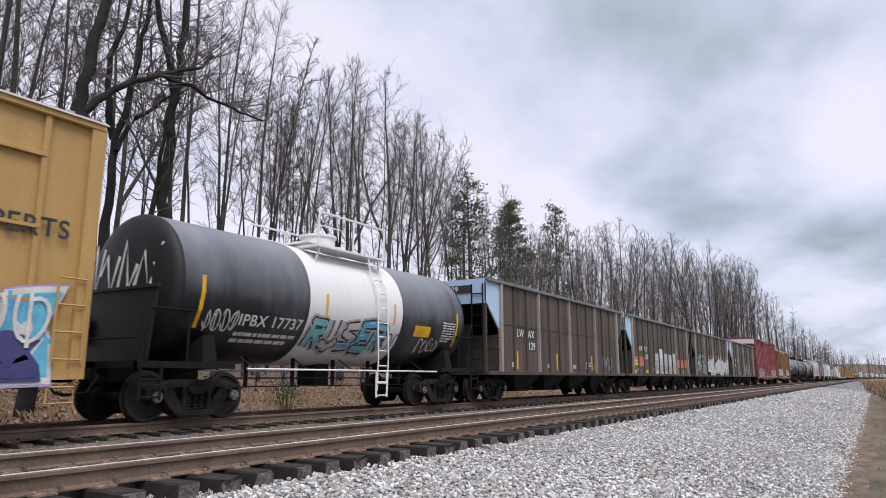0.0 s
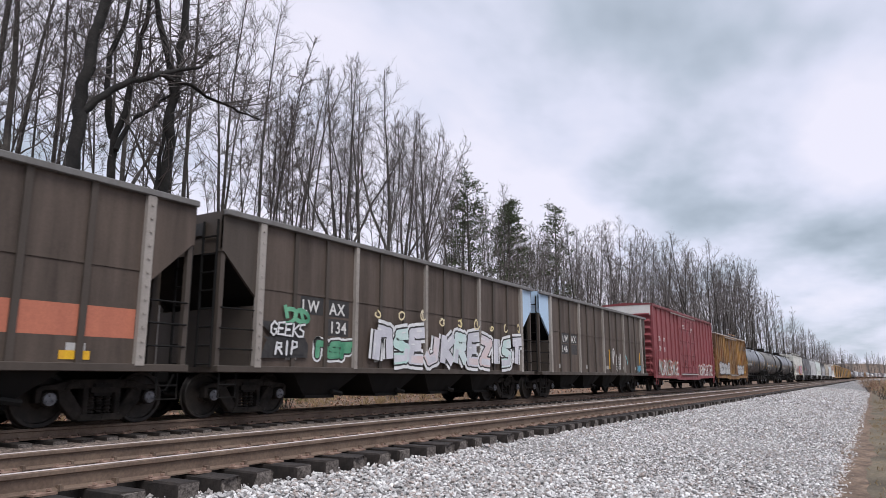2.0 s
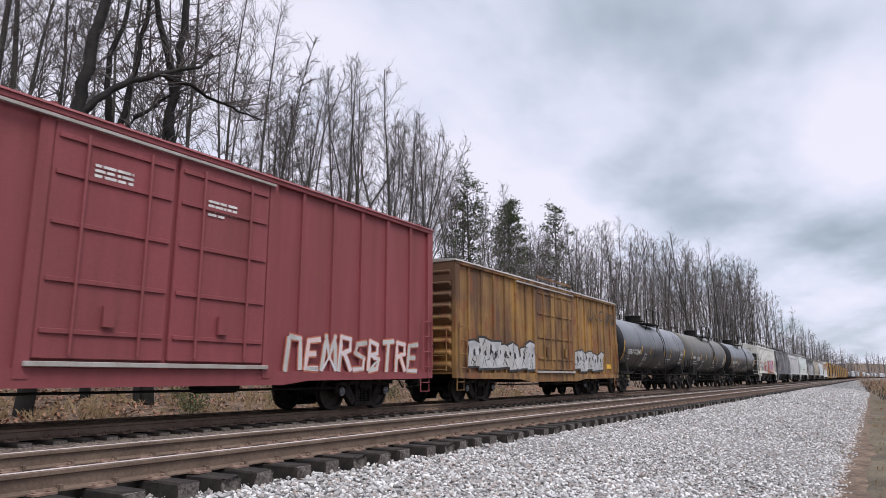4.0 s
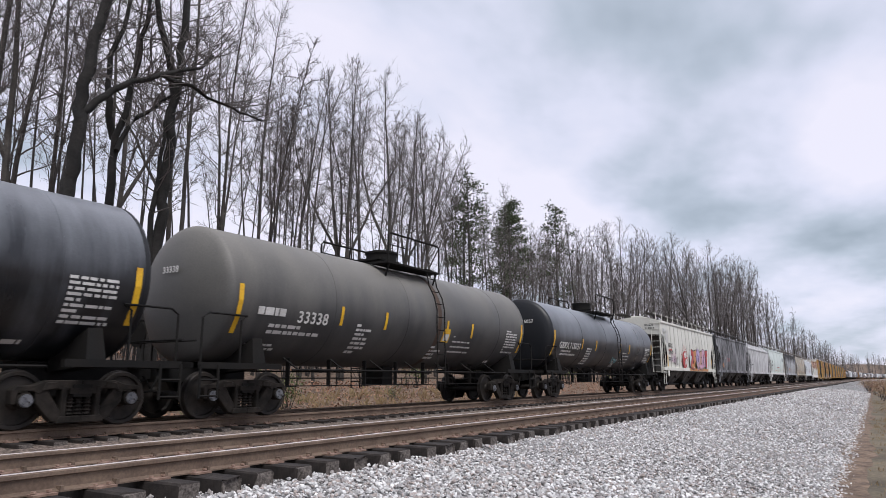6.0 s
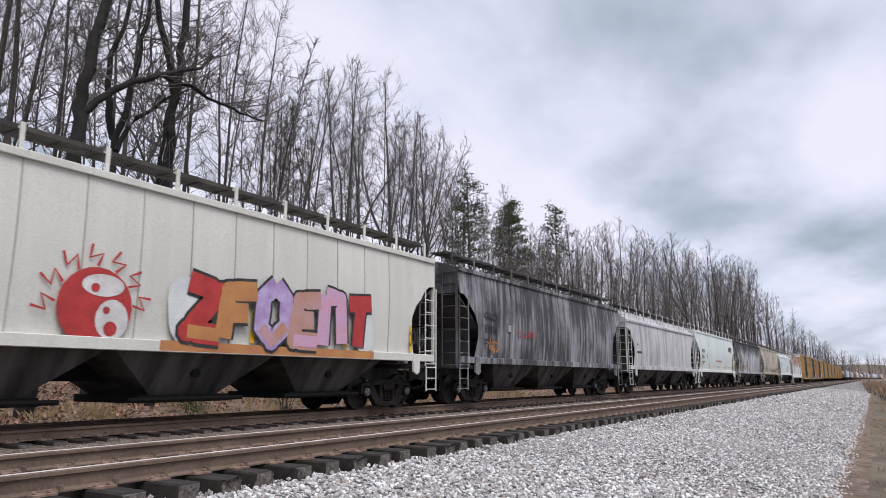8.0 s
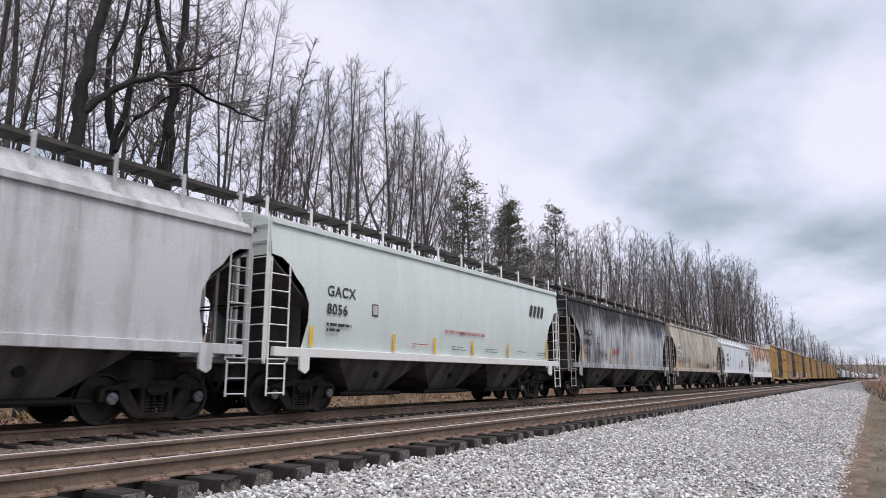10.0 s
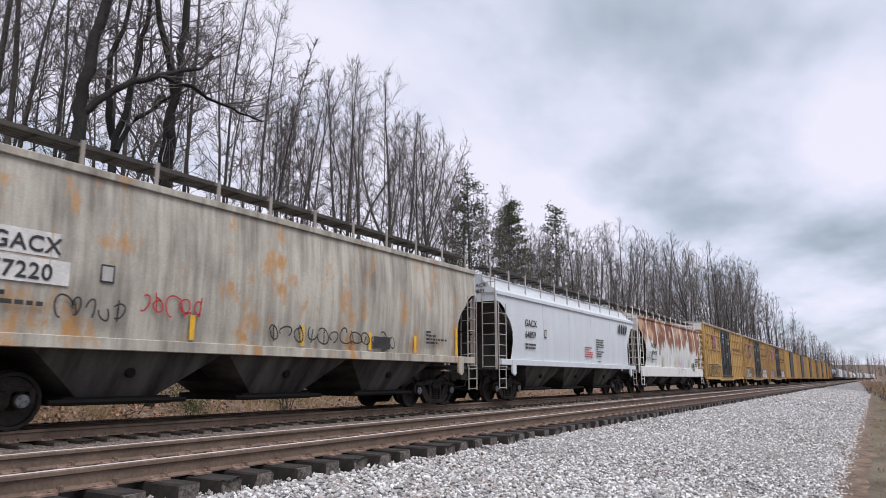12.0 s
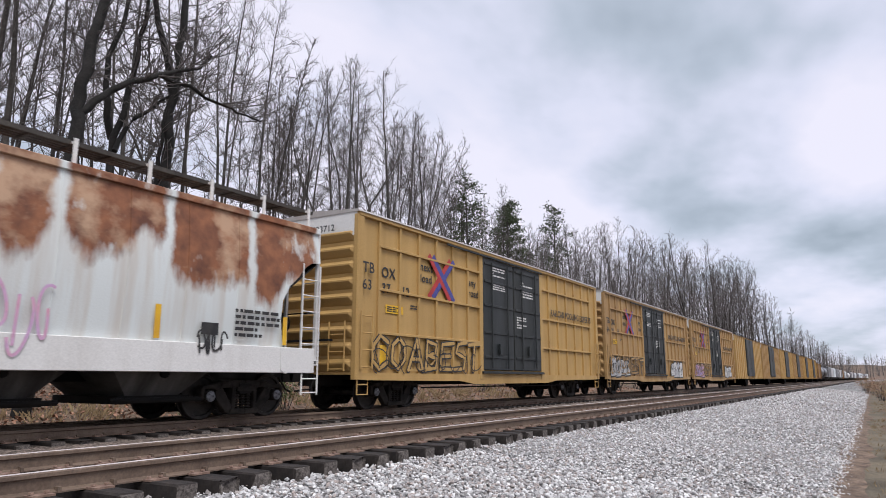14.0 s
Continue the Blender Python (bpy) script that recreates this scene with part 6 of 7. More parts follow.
# ---- boxcars ----
def boxcar(label, length, paint, tall=5.03, door=2.3, door_paint=None, grid=True, roof_paint=None, white_end=True, cols=8, low=0.78, door_at=0.0, name="boxcar", group="boxcars"):
    top = thing(name, label, "boxcar", group)
    h, eave = length / 2, tall - 0.12
    b = Build()
    b.box(-h + 0.05, h - 0.05, -1.53, 1.53, low + 0.12, eave)
    part("body", b, paint, top)
    for s in (-1, 1):
        for x0, x1 in ((-h, door_at - door), (door_at + door, h)):
            n = cols
            for k in range(n + 1):
                x = x0 + (x1 - x0) * k / n
                wd = 0.11 if k in (0, n) else 0.045
                x = min(max(x, x0 + wd), x1 - wd)
                b = Build()
                b.plate([(x - wd, low), (x + wd, low), (x + wd, eave), (x - wd, eave)], s * 1.52, s * (1.615 if k in (0, n) else 1.595))
                part("rib", b, paint, top)
            if grid:
                for z in (1.95, 3.08, 4.22):
                    b = Build()
                    xa, xb = (x0 + 0.9, x1) if x0 < 0 else (x0, x1 - 0.9)
                    b.soft(xa, xb, s * 1.565 - 0.045, s * 1.565 + 0.045, z - 0.035, z + 0.035, 0.012)
                    part("belt_rail", b, paint, top)
        b = Build()
        b.soft(-h, h, s * 1.57 - 0.06, s * 1.57 + 0.07, eave - 0.04, eave + 0.08, 0.02)
        part("eave_rail", b, paint, top)
        b = Build()
        b.plate([(-h, low + 0.16), (-h, low), (-h + 0.9, low - 0.02), (door_at - door - 1.4, low - 0.05), (door_at - door - 0.6, low - 0.14), (door_at + door + 0.6, low - 0.14), (door_at + door + 1.4, low - 0.05), (h - 0.9, low - 0.02), (h, low), (h, low + 0.16)], s * 1.54, s * 1.60)
        part("side_sill", b, paint, top)
        # two plug doors with locking bars
        dp = door_paint or paint
        for d in (-1, 1):
            xa, xb = sorted((door_at + d * 0.03, door_at + d * door))
            b = Build()
            b.soft(xa + 0.02, xb - 0.02, s * 1.57 - 0.045, s * 1.57 + 0.045, low + 0.30, eave - 0.12, 0.02)
            dr = part("door", b, dp, top)
            for z in (1.5, 2.3, 3.2, 4.0, 4.6):
                b = Build()
                b.soft(xa + 0.08, xb - 0.08, s * 1.625 - 0.025, s * 1.625 + 0.025, z - 0.04, z + 0.04, 0.01)
                part("door_rib", b, dp, dr)
            for x in (xa + 0.55, xb - 0.55):
                b = Build()
                b.tube([(x, s * 1.67, low + 0.35), (x, s * 1.67, eave - 0.25)], 0.028, 6)
                part("locking_bar", b, dp, dr)
            b = Build()
            b.box((xa + xb) / 2 - 0.10, (xa + xb) / 2 + 0.10, s * 1.68 - 0.03, s * 1.68 + 0.03, 1.6, 1.95)
            part("latch_box", b, dp, dr)
        b = Build()
        for z in (low + 0.22, eave - 0.10):
            b.soft(door_at - 2 * door, door_at + door + 0.1, s * 1.66 - 0.03, s * 1.66 + 0.03, z - 0.03, z + 0.03, 0.01) if z > 2 else b.soft(door_at - door - 0.1, door_at + door + 0.1, s * 1.64 - 0.05, s * 1.64 + 0.05, z - 0.04, z + 0.04, 0.01)
        part("door_track", b, dp if door_paint else M_ROOF, top)
    b = Build()
    b.cross([(-1.66, eave + 0.06), (1.66, eave + 0.06), (1.60, eave + 0.12), (0, eave + 0.24), (-1.60, eave + 0.12)], -h - 0.04, h + 0.04)
    part("roof", b, roof_paint or M_ROOF, top)
    for k in range(15):
        b = Build()
        x = -h + 2 * h * (k + 0.5) / 15
        b.cross([(-1.58, eave + 0.12), (0, eave + 0.24), (1.58, eave + 0.12), (1.58, eave + 0.16), (0, eave + 0.28), (-1.58, eave + 0.16)], x - 0.05, x + 0.05)
        part("roof_rib", b, roof_paint or M_ROOF, top)
    for e in (-1, 1):
        for k in range(9):
            z = low + 0.35 + k * (3.35 * (tall / 5.03)) / 8.2
            b = Build()
            x = e * (h - 0.05)
            b.loft([[(x, y, z - 0.17), (x + e * 0.03 * f, y, z - 0.13), (x + e * 0.11 * f, y, z + 0.02), (x + e * 0.11 * f, y, z + 0.06), (x, y, z + 0.15)] for y, f in ((-1.50, 0.1), (-1.38, 1), (1.38, 1), (1.50, 0.1))])
            part("end_corrugation", b, paint, top)
        b = Build()
        b.box(min(e * (h - 0.05), e * (h + 0.02)), max(e * (h - 0.05), e * (h + 0.02)), -1.55, 1.55, eave - 0.55, eave + 0.08)
        part("end_top_panel", b, M_ENDWHITE if white_end else paint, top)
        for y in (-1.55, 1.55):
            b = Build()
            b.box(min(e * (h - 0.1), e * (h + 0.03)), max(e * (h - 0.1), e * (h + 0.03)), y - 0.06, y + 0.06, low, eave)
            part("corner_post", b, paint, top)
        ladder(top, e * (h - 0.12) - (0 if e < 0 else 0.42), -1.66, low + 0.25, 2.45, 0.46, paint, step=0.42, bar=0.016)
        ladder(top, e * (h + 0.14), -1.35, low + 0.2, 2.2, 0.5, paint, end=True, step=0.42, bar=0.016)
        b = Build()
        b.box(min(e * (h + 0.05), e * (h + 0.22)), max(e * (h + 0.05), e * (h + 0.22)), -0.9, 0.9, 1.72, 1.77)
        b.turned([(e * (h + 0.20), 0.0), (e * (h + 0.20), 0.28), (e * (h + 0.24), 0.30), (e * (h + 0.24), 0.0)], "x", 16, (0, 0.7, 2.2))
        part("brake_platform", b, M_BLACK, top)
        stirrup(top, e * (h - 0.1) - (0 if e < 0 else 0.42), -1.58, paint)
        coupler(top, e * (h - 0.05), e)
        truck(top, e * (h - 2.4))
    b = Build()
    b.box(-h, h, -0.25, 0.25, 0.62, 0.92)
    for k in range(10):
        x = -h + 1.2 + k * (2 * h - 2.4) / 9
        b.box(x - 0.06, x + 0.06, -1.5, 1.5, 0.78, 0.92)
    b.turned([(1.4, 0.0), (1.4, 0.2), (2.4, 0.2), (2.4, 0.0)], "x", 12, (0, -0.7, 0.68))
    b.tube([(-h + 3.5, -1.2, 0.55), (h - 3.5, -1.2, 0.55)], 0.025, 5)
    part("underframe", b, M_BLACK, top)
    return top

# ---- the train, from the front to the rear ----
TRAIN = []                     # (car, where its middle stands at the start of the clip)
SIDE = flat_side(-1.545)
HOP = flat_side(-1.575)
BULGED = flat_side(-1.625)
PANEL = flat_side(-1.66)


def join_train(car, a, b):
    TRAIN.append((car, (a + b) / 2))
    return car


def strips(car, xs, z0, z1, side, w=0.09):
    for x in xs:
        patch(car, x, x + w, z0, z1, side, M_YEL)


def railbox_marks(car, number, low_scrawl, seed, car_paint, logo=True):
    f = flat_side(-1.545)
    text(car, "TB", 0.28, -8.62, 3.45, -1.62, M_INK)
    text(car, "OX", 0.28, -7.74, 3.43, -1.545, M_INK)
    for k, two in enumerate((number[:2], number[2:4], number[4:])):
        text(car, two, 0.26, -8.62 + k * 0.90, 3.02, -1.62 if k == 0 else -1.545, M_INK)
    if logo:
        text(car, "next", 0.24, -5.92, 3.86, -1.545, M_INK)
        text(car, "load", 0.24, -5.92, 3.52, -1.545, M_INK)
        text(car, "any", 0.24, -3.16, 3.72, -1.545, M_INK)
        text(car, "road", 0.24, -3.16, 3.38, -1.545, M_INK)
        for m, s, d in ((M_RED, 1, 0.0), (M_NAVY, -1, 0.003)):
            for o, mm in ((-0.10, M_RED), (0.12, M_LOGO)):
                b = Build()
                ribbon(b, [(-5.45 + o, 3.72 - s * 0.62), (-4.25 + o, 3.72 + s * 0.62)], 0.17, f, 0.055 + d + (0.001 if o > 0 else 0))
                part("emblem_bar", b, mm, car)
        text(car, "RAILCAR POOLING EXPERTS", 0.27, 3.35, 3.25, -1.60, M_INK, squeeze=0.88)
    patch(car, -7.55, -6.75, 2.50, 2.72, f, M_YEL, "yellow_data_panel", 0.01)
    patch(car, -7.9, -7.5, 1.05, 1.65, f, M_YEL, "reflective_strip", 0.01)
    bars(car, -7.5, -6.8, 2.53, 2.69, 3, flat_side(-1.556), M_INK, seed)
    bars(car, -6.4, -5.9, 2.68, 2.82, 2, f, M_INK, seed + 1)
    bars(car, -1.7, -0.7, 4.2, 4.55, 4, flat_side(-1.622), M_WHITE, seed + 2)
    bars(car, -1.7, -0.7, 3.75, 4.05, 4, flat_side(-1.622), M_WHITE, seed + 3)
    bars(car, 0.6, 1.6, 3.7, 4.3, 6, flat_side(-1.622), M_WHITE, seed + 4)
    bars(car, 0.2, 1.0, 2.55, 3.0, 5, flat_side(-1.622), M_WHITE, seed + 5)
    text(car, "TBOX " + number, 0.17, -8.93, 4.52, 0.6, M_INK, end=True)
    if low_scrawl:
        sprayed(car, "COABEST", -8.3, -2.5, 0.95, 2.05, flat_side(-1.60), (car_paint,), M_INK, 0.10, None, None, seed + 7, slant=0.1, edge=1.8)
        scrawl(car, -8.2, -2.6, 0.95, 1.75, flat_side(-1.615), M_INK, seed + 6, 9, 0.03)


M_OLDGREEN = surface("faded_green_spray", (0.10, 0.13, 0.10), (0.20, 0.21, 0.17), 0.6, scale=3, fine=30)
M_LOGO = surface("blue_emblem", (0.07, 0.07, 0.30), (0.05, 0.05, 0.22), 0.5, scale=3, fine=30)

# 0: yellow boxcar leaving, painted low down
car = join_train(boxcar("yellow railway boxcar with black doors and bright murals low down", 17.5, M_YELLOW, door_paint=M_DOOR, cols=7), -11.28, 6.22)
text(car, "RAILCAR POOLING EXPERTS", 0.30, 2.55, 2.95, -1.60, M_INK)
mural(car, 1.5, 8.2, 0.72, 2.2, flat_side(-1.60), (M_CYAN, M_NAVY, M_LILAC, M_CYAN, M_PINK), M_WHITE, 3, 9, M_LILAC)
mural(car, 1.8, 8.0, 0.74, 1.45, flat_side(-1.60), (M_TEAL, M_CYAN, M_ORANGE, M_NAVY), M_NAVY, 23, 8, None, base=0.024)
scrawl(car, 2.0, 8.2, 1.1, 2.3, flat_side(-1.635), M_WHITE, 24, 9, 0.06)
patch(car, 6.4, 7.4, 0.92, 1.12, flat_side(-1.60), M_YEL, "yellow_data_panel", 0.05)
scrawl(car, -8.0, -2.6, 0.9, 1.9, flat_side(-1.60), M_INK, 8, 8, 0.04)

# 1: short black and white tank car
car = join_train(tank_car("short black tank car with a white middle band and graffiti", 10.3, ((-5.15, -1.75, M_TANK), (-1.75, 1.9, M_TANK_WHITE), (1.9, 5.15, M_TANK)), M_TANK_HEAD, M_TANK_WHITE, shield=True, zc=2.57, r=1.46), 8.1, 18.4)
TS = round_side(2.57, 1.47)
text(car, "IPBX 17737", 0.25, -3.75, 1.86, TS(0, 1.98), M_WHITE, tilt=24)
bars(car, -3.7, -1.95, 1.50, 1.76, 2, TS, M_WHITE, 4)
text(car, "IPBX 17737", 0.17, -5.40, 2.80, 0.35, M_WHITE, end=True)
sprayed(car, "RUSER", -1.65, 1.35, 1.38, 2.32, TS, (M_TEAL, M_SILVER, M_PALEPINK, M_CYAN), M_INK, 0.17, M_PATCH, M_SPRAYWHITE, 5, slant=0.16, square=True)
scrawl(car, -4.6, -3.7, 1.7, 2.2, TS, M_WHITE, 7, 4, 0.03)
scrawl(car, 1.3, 2.4, 1.5, 2.0, TS, M_INK, 17, 3, 0.03)
scrawl(car, 2.9, 4.0, 1.5, 1.9, TS, M_WHITE, 19, 4, 0.03)
strips(car, (-4.75, 4.75), 1.75, 2.75, TS)
strips(car, (-1.2, 1.5), 2.2, 2.75, TS, 0.07)
patch(car, 2.55, 3.35, 1.95, 2.25, TS, M_YEL, "yellow_data_panel")
bars(car, 4.0, 4.7, 1.85, 2.45, 8, TS, M_WHITE, 6)
hb = Build()
for k in range(4):
    ribbon(hb, [(k * 0.58 - 1.25, 2.5 + 0.35 * math.sin(k * 2.1)), (k * 0.58 - 1.05, 3.45 - 0.25 * (k % 2)), (k * 0.58 - 0.85, 2.42), (k * 0.58 - 0.62, 3.35 - 0.2 * (k % 3))], 0.10, lambda x, z: 0.0, 0.0)
hb.v = [(-5.15 - 0.06 - 0.26 * math.sqrt(max(0.0, 1 - (x * x + (z - 2.57) ** 2) / 2.15)) - 0.02, -x + 0.1, z) for x, y, z in hb.v]
part("spray_scrawl", hb, M_SPRAYWHITE, car)
# white side ladder foot
ladder(car, 0.55, -1.62, 0.32, 1.0, 0.44, M_TANK_WHITE, step=0.3, name="step")

# 2 to 5: brown coal hoppers
LW = flat_side(-1.55)


def hopper_marks(car, number, z=2.25, at=-4.04):
    patch(car, -5.00, -4.25, z - 0.05, z + 0.35, LW, M_INK, "number_panel", 0.003)
    patch(car, -4.09, -3.33, z - 0.05, z + 0.35, LW, M_INK, "number_panel", 0.003)
    patch(car, -4.09, -3.33, z - 0.50, z - 0.10, LW, M_INK, "number_panel", 0.003)
    text(car, "LW", 0.28, -4.97, z, -1.56, M_WHITE, squeeze=0.92)
    text(car, "AX", 0.28, -4.05, z, -1.56, M_WHITE)
    if at < -4.5:
        patch(car, at - 0.02, at + 0.78, z - 0.50, z - 0.10, LW, M_INK, "number_panel", 0.003)
    text(car, number, 0.28, at, z - 0.43, -1.56, M_WHITE)
    patch_end = Build()
    patch_end.box(-7.285, -7.275, -1.0, 0.9, 3.62, 3.88)
    part("number_panel", patch_end, M_INK, car)
    text(car, "LWAX " + number, 0.18, -7.29, 3.67, 0.75, M_WHITE, end=True)
    for k, x in enumerate((-5.4, -2.3, 0.4, 3.0, 5.0)):
        patch(car, x, x + 0.32, 1.18, 1.34, LW, M_PATCH, "small_data_plate", 0.006)
    bars(car, 1.9, 2.5, 1.15, 1.5, 3, LW, M_WHITE, int(number))


def coal(label, pale, end, number, a, at=-4.04):
    car = join_train(coal_hopper(label, pale, end), a, a + 12.5)
    hopper_marks(car, number, at=at)
    return car


car = coal("weathered brown coal hopper with pale rivet-lined ribs", (3, 6, 9), M_PALEBLUE, "129", 20.75)
strips(car, (-5.0, -1.4, 2.6, 5.3), 1.1, 1.75, LW, 0.12)
scrawl(car, 4.0, 5.0, 1.3, 1.8, LW, M_SILVER, 31, 3, 0.03)
car = coal("brown coal hopper with pale patches and a salmon stripe", (9,), M_PALEBLUE, "148", 35.9)
for x0, x1, m in ((-6.15, -4.2, M_SALMON), (2.5, 6.15, M_SALMON)):
    patch(car, x0, x1, 1.45, 1.95, LW, m, "paint_patch", 0.002)
for x0, x1, z1 in ((-2.05, -1.08, 2.2), (-1.0, -0.1, 2.45), (0.08, 0.98, 2.25), (1.12, 2.0, 2.2), (2.15, 3.0, 2.3)):
    patch(car, x0, x1, 1.05, z1, LW, M_PATCH, "paint_patch", 0.003)
patch(car, -0.95, -0.2, 1.95, 2.5, LW, M_WHITE, "paint_patch", 0.006)
scrawl(car, -2.0, -1.1, 1.15, 1.9, LW, M_NAVY, 33, 2, 0.04)
scrawl(car, -0.9, 2.0, 1.1, 1.6, LW, M_NAVY, 34, 8, 0.035)
scrawl(car, 2.2, 3.0, 1.15, 1.6, LW, M_RED, 35, 3, 0.03)
for x in (-6.1, -3.9, 0.2, 3.1, 4.9):
    patch(car, x, x + 0.5, 1.08, 1.22, LW, M_YEL, "reflective_strip", 0.01)
for z in (1.48, 1.65):
    patch(car, -6.1, -5.3, z, z + 0.11, LW, M_YEL, "reflective_strip", 0.012)
car = coal("brown coal hopper with large silver graffiti along its lower side", (3, 6, 9), M_BROWN_RIB, "134", 51.05)
sprayed(car, "NSEJKREZIST", -2.45, 6.1, 1.04, 2.30, flat_side(-1.655), (M_CHROME, M_MINTSPRAY, M_CHROME, M_PALEPINK), M_INK, 0.30, M_SPRAYWHITE, M_SPRAYWHITE, 12, slant=0.10, edge=1.32, square=True)
for k in range(9):
    x = -2.3 + 8.2 * k / 8
    scrawl(car, x - 0.12, x + 0.12, 2.28, 2.50 + 0.08 * (k % 3), flat_side(-1.655), M_PALEYELLOW, 400 + k, 1, 0.05)
mural(car, -6.0, -4.95, 1.15, 2.1, flat_side(-1.60), (M_INK, M_INK), M_INK, 13, 1)
sprayed(car, "GEEKS", -5.95, -4.9, 1.62, 2.02, flat_side(-1.625), (M_SPRAYWHITE,), M_INK, 0.05, None, None, 16, slant=0.1)
sprayed(car, "RIP", -5.8, -5.1, 1.22, 1.62, flat_side(-1.625), (M_SPRAYWHITE,), M_INK, 0.06, None, None, 17, slant=0.1)
scrawl(car, -5.6, -4.8, 1.95, 2.35, flat_side(-1.60), M_GREENSPRAY, 18, 2, 0.10)
sprayed(car, "NSF", -4.45, -3.15, 1.18, 1.70, LW, (M_GREENSPRAY,), M_INK, 0.15, M_SPRAYWHITE, None, 19)
car = coal("weathered brown coal hopper with bare-metal ribs and white scrawls", (3, 6, 9), M_PALEBLUE, "146", 66.25, -5.08)
scrawl(car, -1.4, 0.6, 1.2, 2.1, LW, M_INK, 41, 3, 0.04)
scrawl(car, 1.0, 1.7, 1.2, 2.3, LW, M_WHITE, 42, 2, 0.07)
scrawl(car, 1.9, 2.8, 1.15, 2.1, LW, M_WHITE, 43, 2, 0.06)
scrawl(car, 3.1, 3.7, 1.15, 2.1, LW, M_TEAL, 44, 1, 0.07)
scrawl(car, 5.2, 6.1, 1.08, 1.45, LW, M_CYAN, 45, 6, 0.05)
strips(car, (-6.1, 0.85, 5.9), 1.2, 2.1, LW, 0.12)

# 6: red boxcar
car = join_train(boxcar("oxide-red boxcar with pale graffiti along its lower side", 17.4, M_RED_BOX, tall=5.08, grid=False, cols=6, roof_paint=M_RED_BOX), 81.3, 98.9)
F = flat_side(-1.545)
for w, x, z in (("GR", -7.48, 2.95), ("RY", -6.42, 2.92), ("120", -7.52, 2.38), ("131", -6.46, 2.35)):
    text(car, w, 0.29, x, z, -1.545, M_WHITE, squeeze=0.8)
text(car, "GRRY 120131", 0.20, -8.76, 4.42, 1.3, M_WHITE, end=True)
bars(car, -1.6, -0.9, 3.95, 4.3, 4, flat_side(-1.63), M_WHITE, 51)
bars(car, 0.7, 1.4, 3.85, 4.2, 4, flat_side(-1.63), M_WHITE, 52)
sprayed(car, "MBRAERMGE", -7.9, -3.1, 0.85, 1.95, flat_side(-1.60), (M_PATCH, M_OLDGREEN, M_PALEPINK), M_OLDGREEN, 0.11, M_SALMON, None, 53, slant=0.1, edge=1.5, square=True)
sprayed(car, "NEMRSBTRE", 2.9, 8.0, 0.85, 1.85, flat_side(-1.60), (M_PATCH, M_PALEPINK), M_SALMON, 0.11, None, None, 54, slant=0.1, edge=1.6, square=True)

# 7: old yellow boxcar
car = join_train(boxcar("old rusting mustard-yellow boxcar with silver graffiti", 15.5, M_OLD_YELLOW, tall=4.42, grid=False, cols=7, white_end=False, door=1.8), 100.1, 115.7)
mural(car, -7.0, -1.9, 1.0, 2.1, flat_side(-1.60), (M_SILVER, M_PATCH), M_INK, 61, 7)
mural(car, 2.0, 5.6, 1.0, 2.0, flat_side(-1.60), (M_PATCH, M_SILVER), M_INK, 62, 5)
scrawl(car, 3.8, 7.4, 3.3, 3.9, flat_side(-1.60), M_INK, 63, 5, 0.07)
patch(car, 6.2, 6.9, 1.2, 1.4, F, M_YEL, "yellow_data_panel", 0.02)

# 8 to 10: long tank cars
TT = round_side(2.56, 1.478)


def tank_marks(car, h, mark, number, seed, scribble=False):
    x = -h + 0.62
    if mark:
        text(car, mark, 0.27, x, 2.02, TT(0, 2.14), M_WHITE, tilt=15)
    else:
        bars(car, x, x + 0.8, 2.06, 2.36, 1, TT, M_WHITE, seed + 20)
    text(car, number, 0.27, x + 1.15, 2.02, TT(0, 2.14), M_WHITE, tilt=15)
    bars(car, x + 0.4, x + 2.1, 1.72, 1.98, 2, TT, M_WHITE, seed)
    bars(car, x + 0.0, x + 0.9, 1.3, 1.55, 3, TT, M_WHITE, seed + 1)
    bars(car, x + 3.3, x + 3.9, 1.40, 2.15, 7, TT, M_WHITE, seed + 2)
    bars(car, 0.9, 1.5, 1.35, 1.75, 4, TT, M_WHITE, seed + 3)
    bars(car, 1.9, 3.1, 1.55, 2.15, 4, TT, M_WHITE, seed + 4, fill=0.3)
    bars(car, h - 1.35, h - 0.5, 1.65, 2.45, 9, TT, M_WHITE, seed + 5)
    bars(car, h - 2.0, h - 1.7, 1.30, 1.42, 1, TT, M_WHITE, seed + 6)
    text(car, (mark + " " if mark else "") + number, 0.14, -h - 0.34, 3.0, 0.5, M_WHITE, end=True)
    strips(car, (-h + 0.06, h - 0.2), 1.7, 2.7, TT, 0.12)
    strips(car, (x + 2.62, x + 4.4, 1.4, 2.9), 2.05, 2.5, TT, 0.10)


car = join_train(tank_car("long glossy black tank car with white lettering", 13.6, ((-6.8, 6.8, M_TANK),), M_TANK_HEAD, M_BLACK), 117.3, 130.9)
tank_marks(car, 6.8, "GBRX", "713340", 71)
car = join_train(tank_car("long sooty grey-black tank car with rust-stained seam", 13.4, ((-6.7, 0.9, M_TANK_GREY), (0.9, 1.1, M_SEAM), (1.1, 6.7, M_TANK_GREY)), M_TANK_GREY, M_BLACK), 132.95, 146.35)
tank_marks(car, 6.7, "", "33338", 81)
patch(car, 1.25, 1.65, 1.85, 2.25, TT, M_YEL, "yellow_placard")
patch(car, 1.30, 1.60, 1.90, 2.10, TT, M_WHITE, "placard_label", 0.008)
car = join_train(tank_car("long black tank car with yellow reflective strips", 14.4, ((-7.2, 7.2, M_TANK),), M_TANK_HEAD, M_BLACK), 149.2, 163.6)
tank_marks(car, 7.2, "GBRX", "715057", 91)
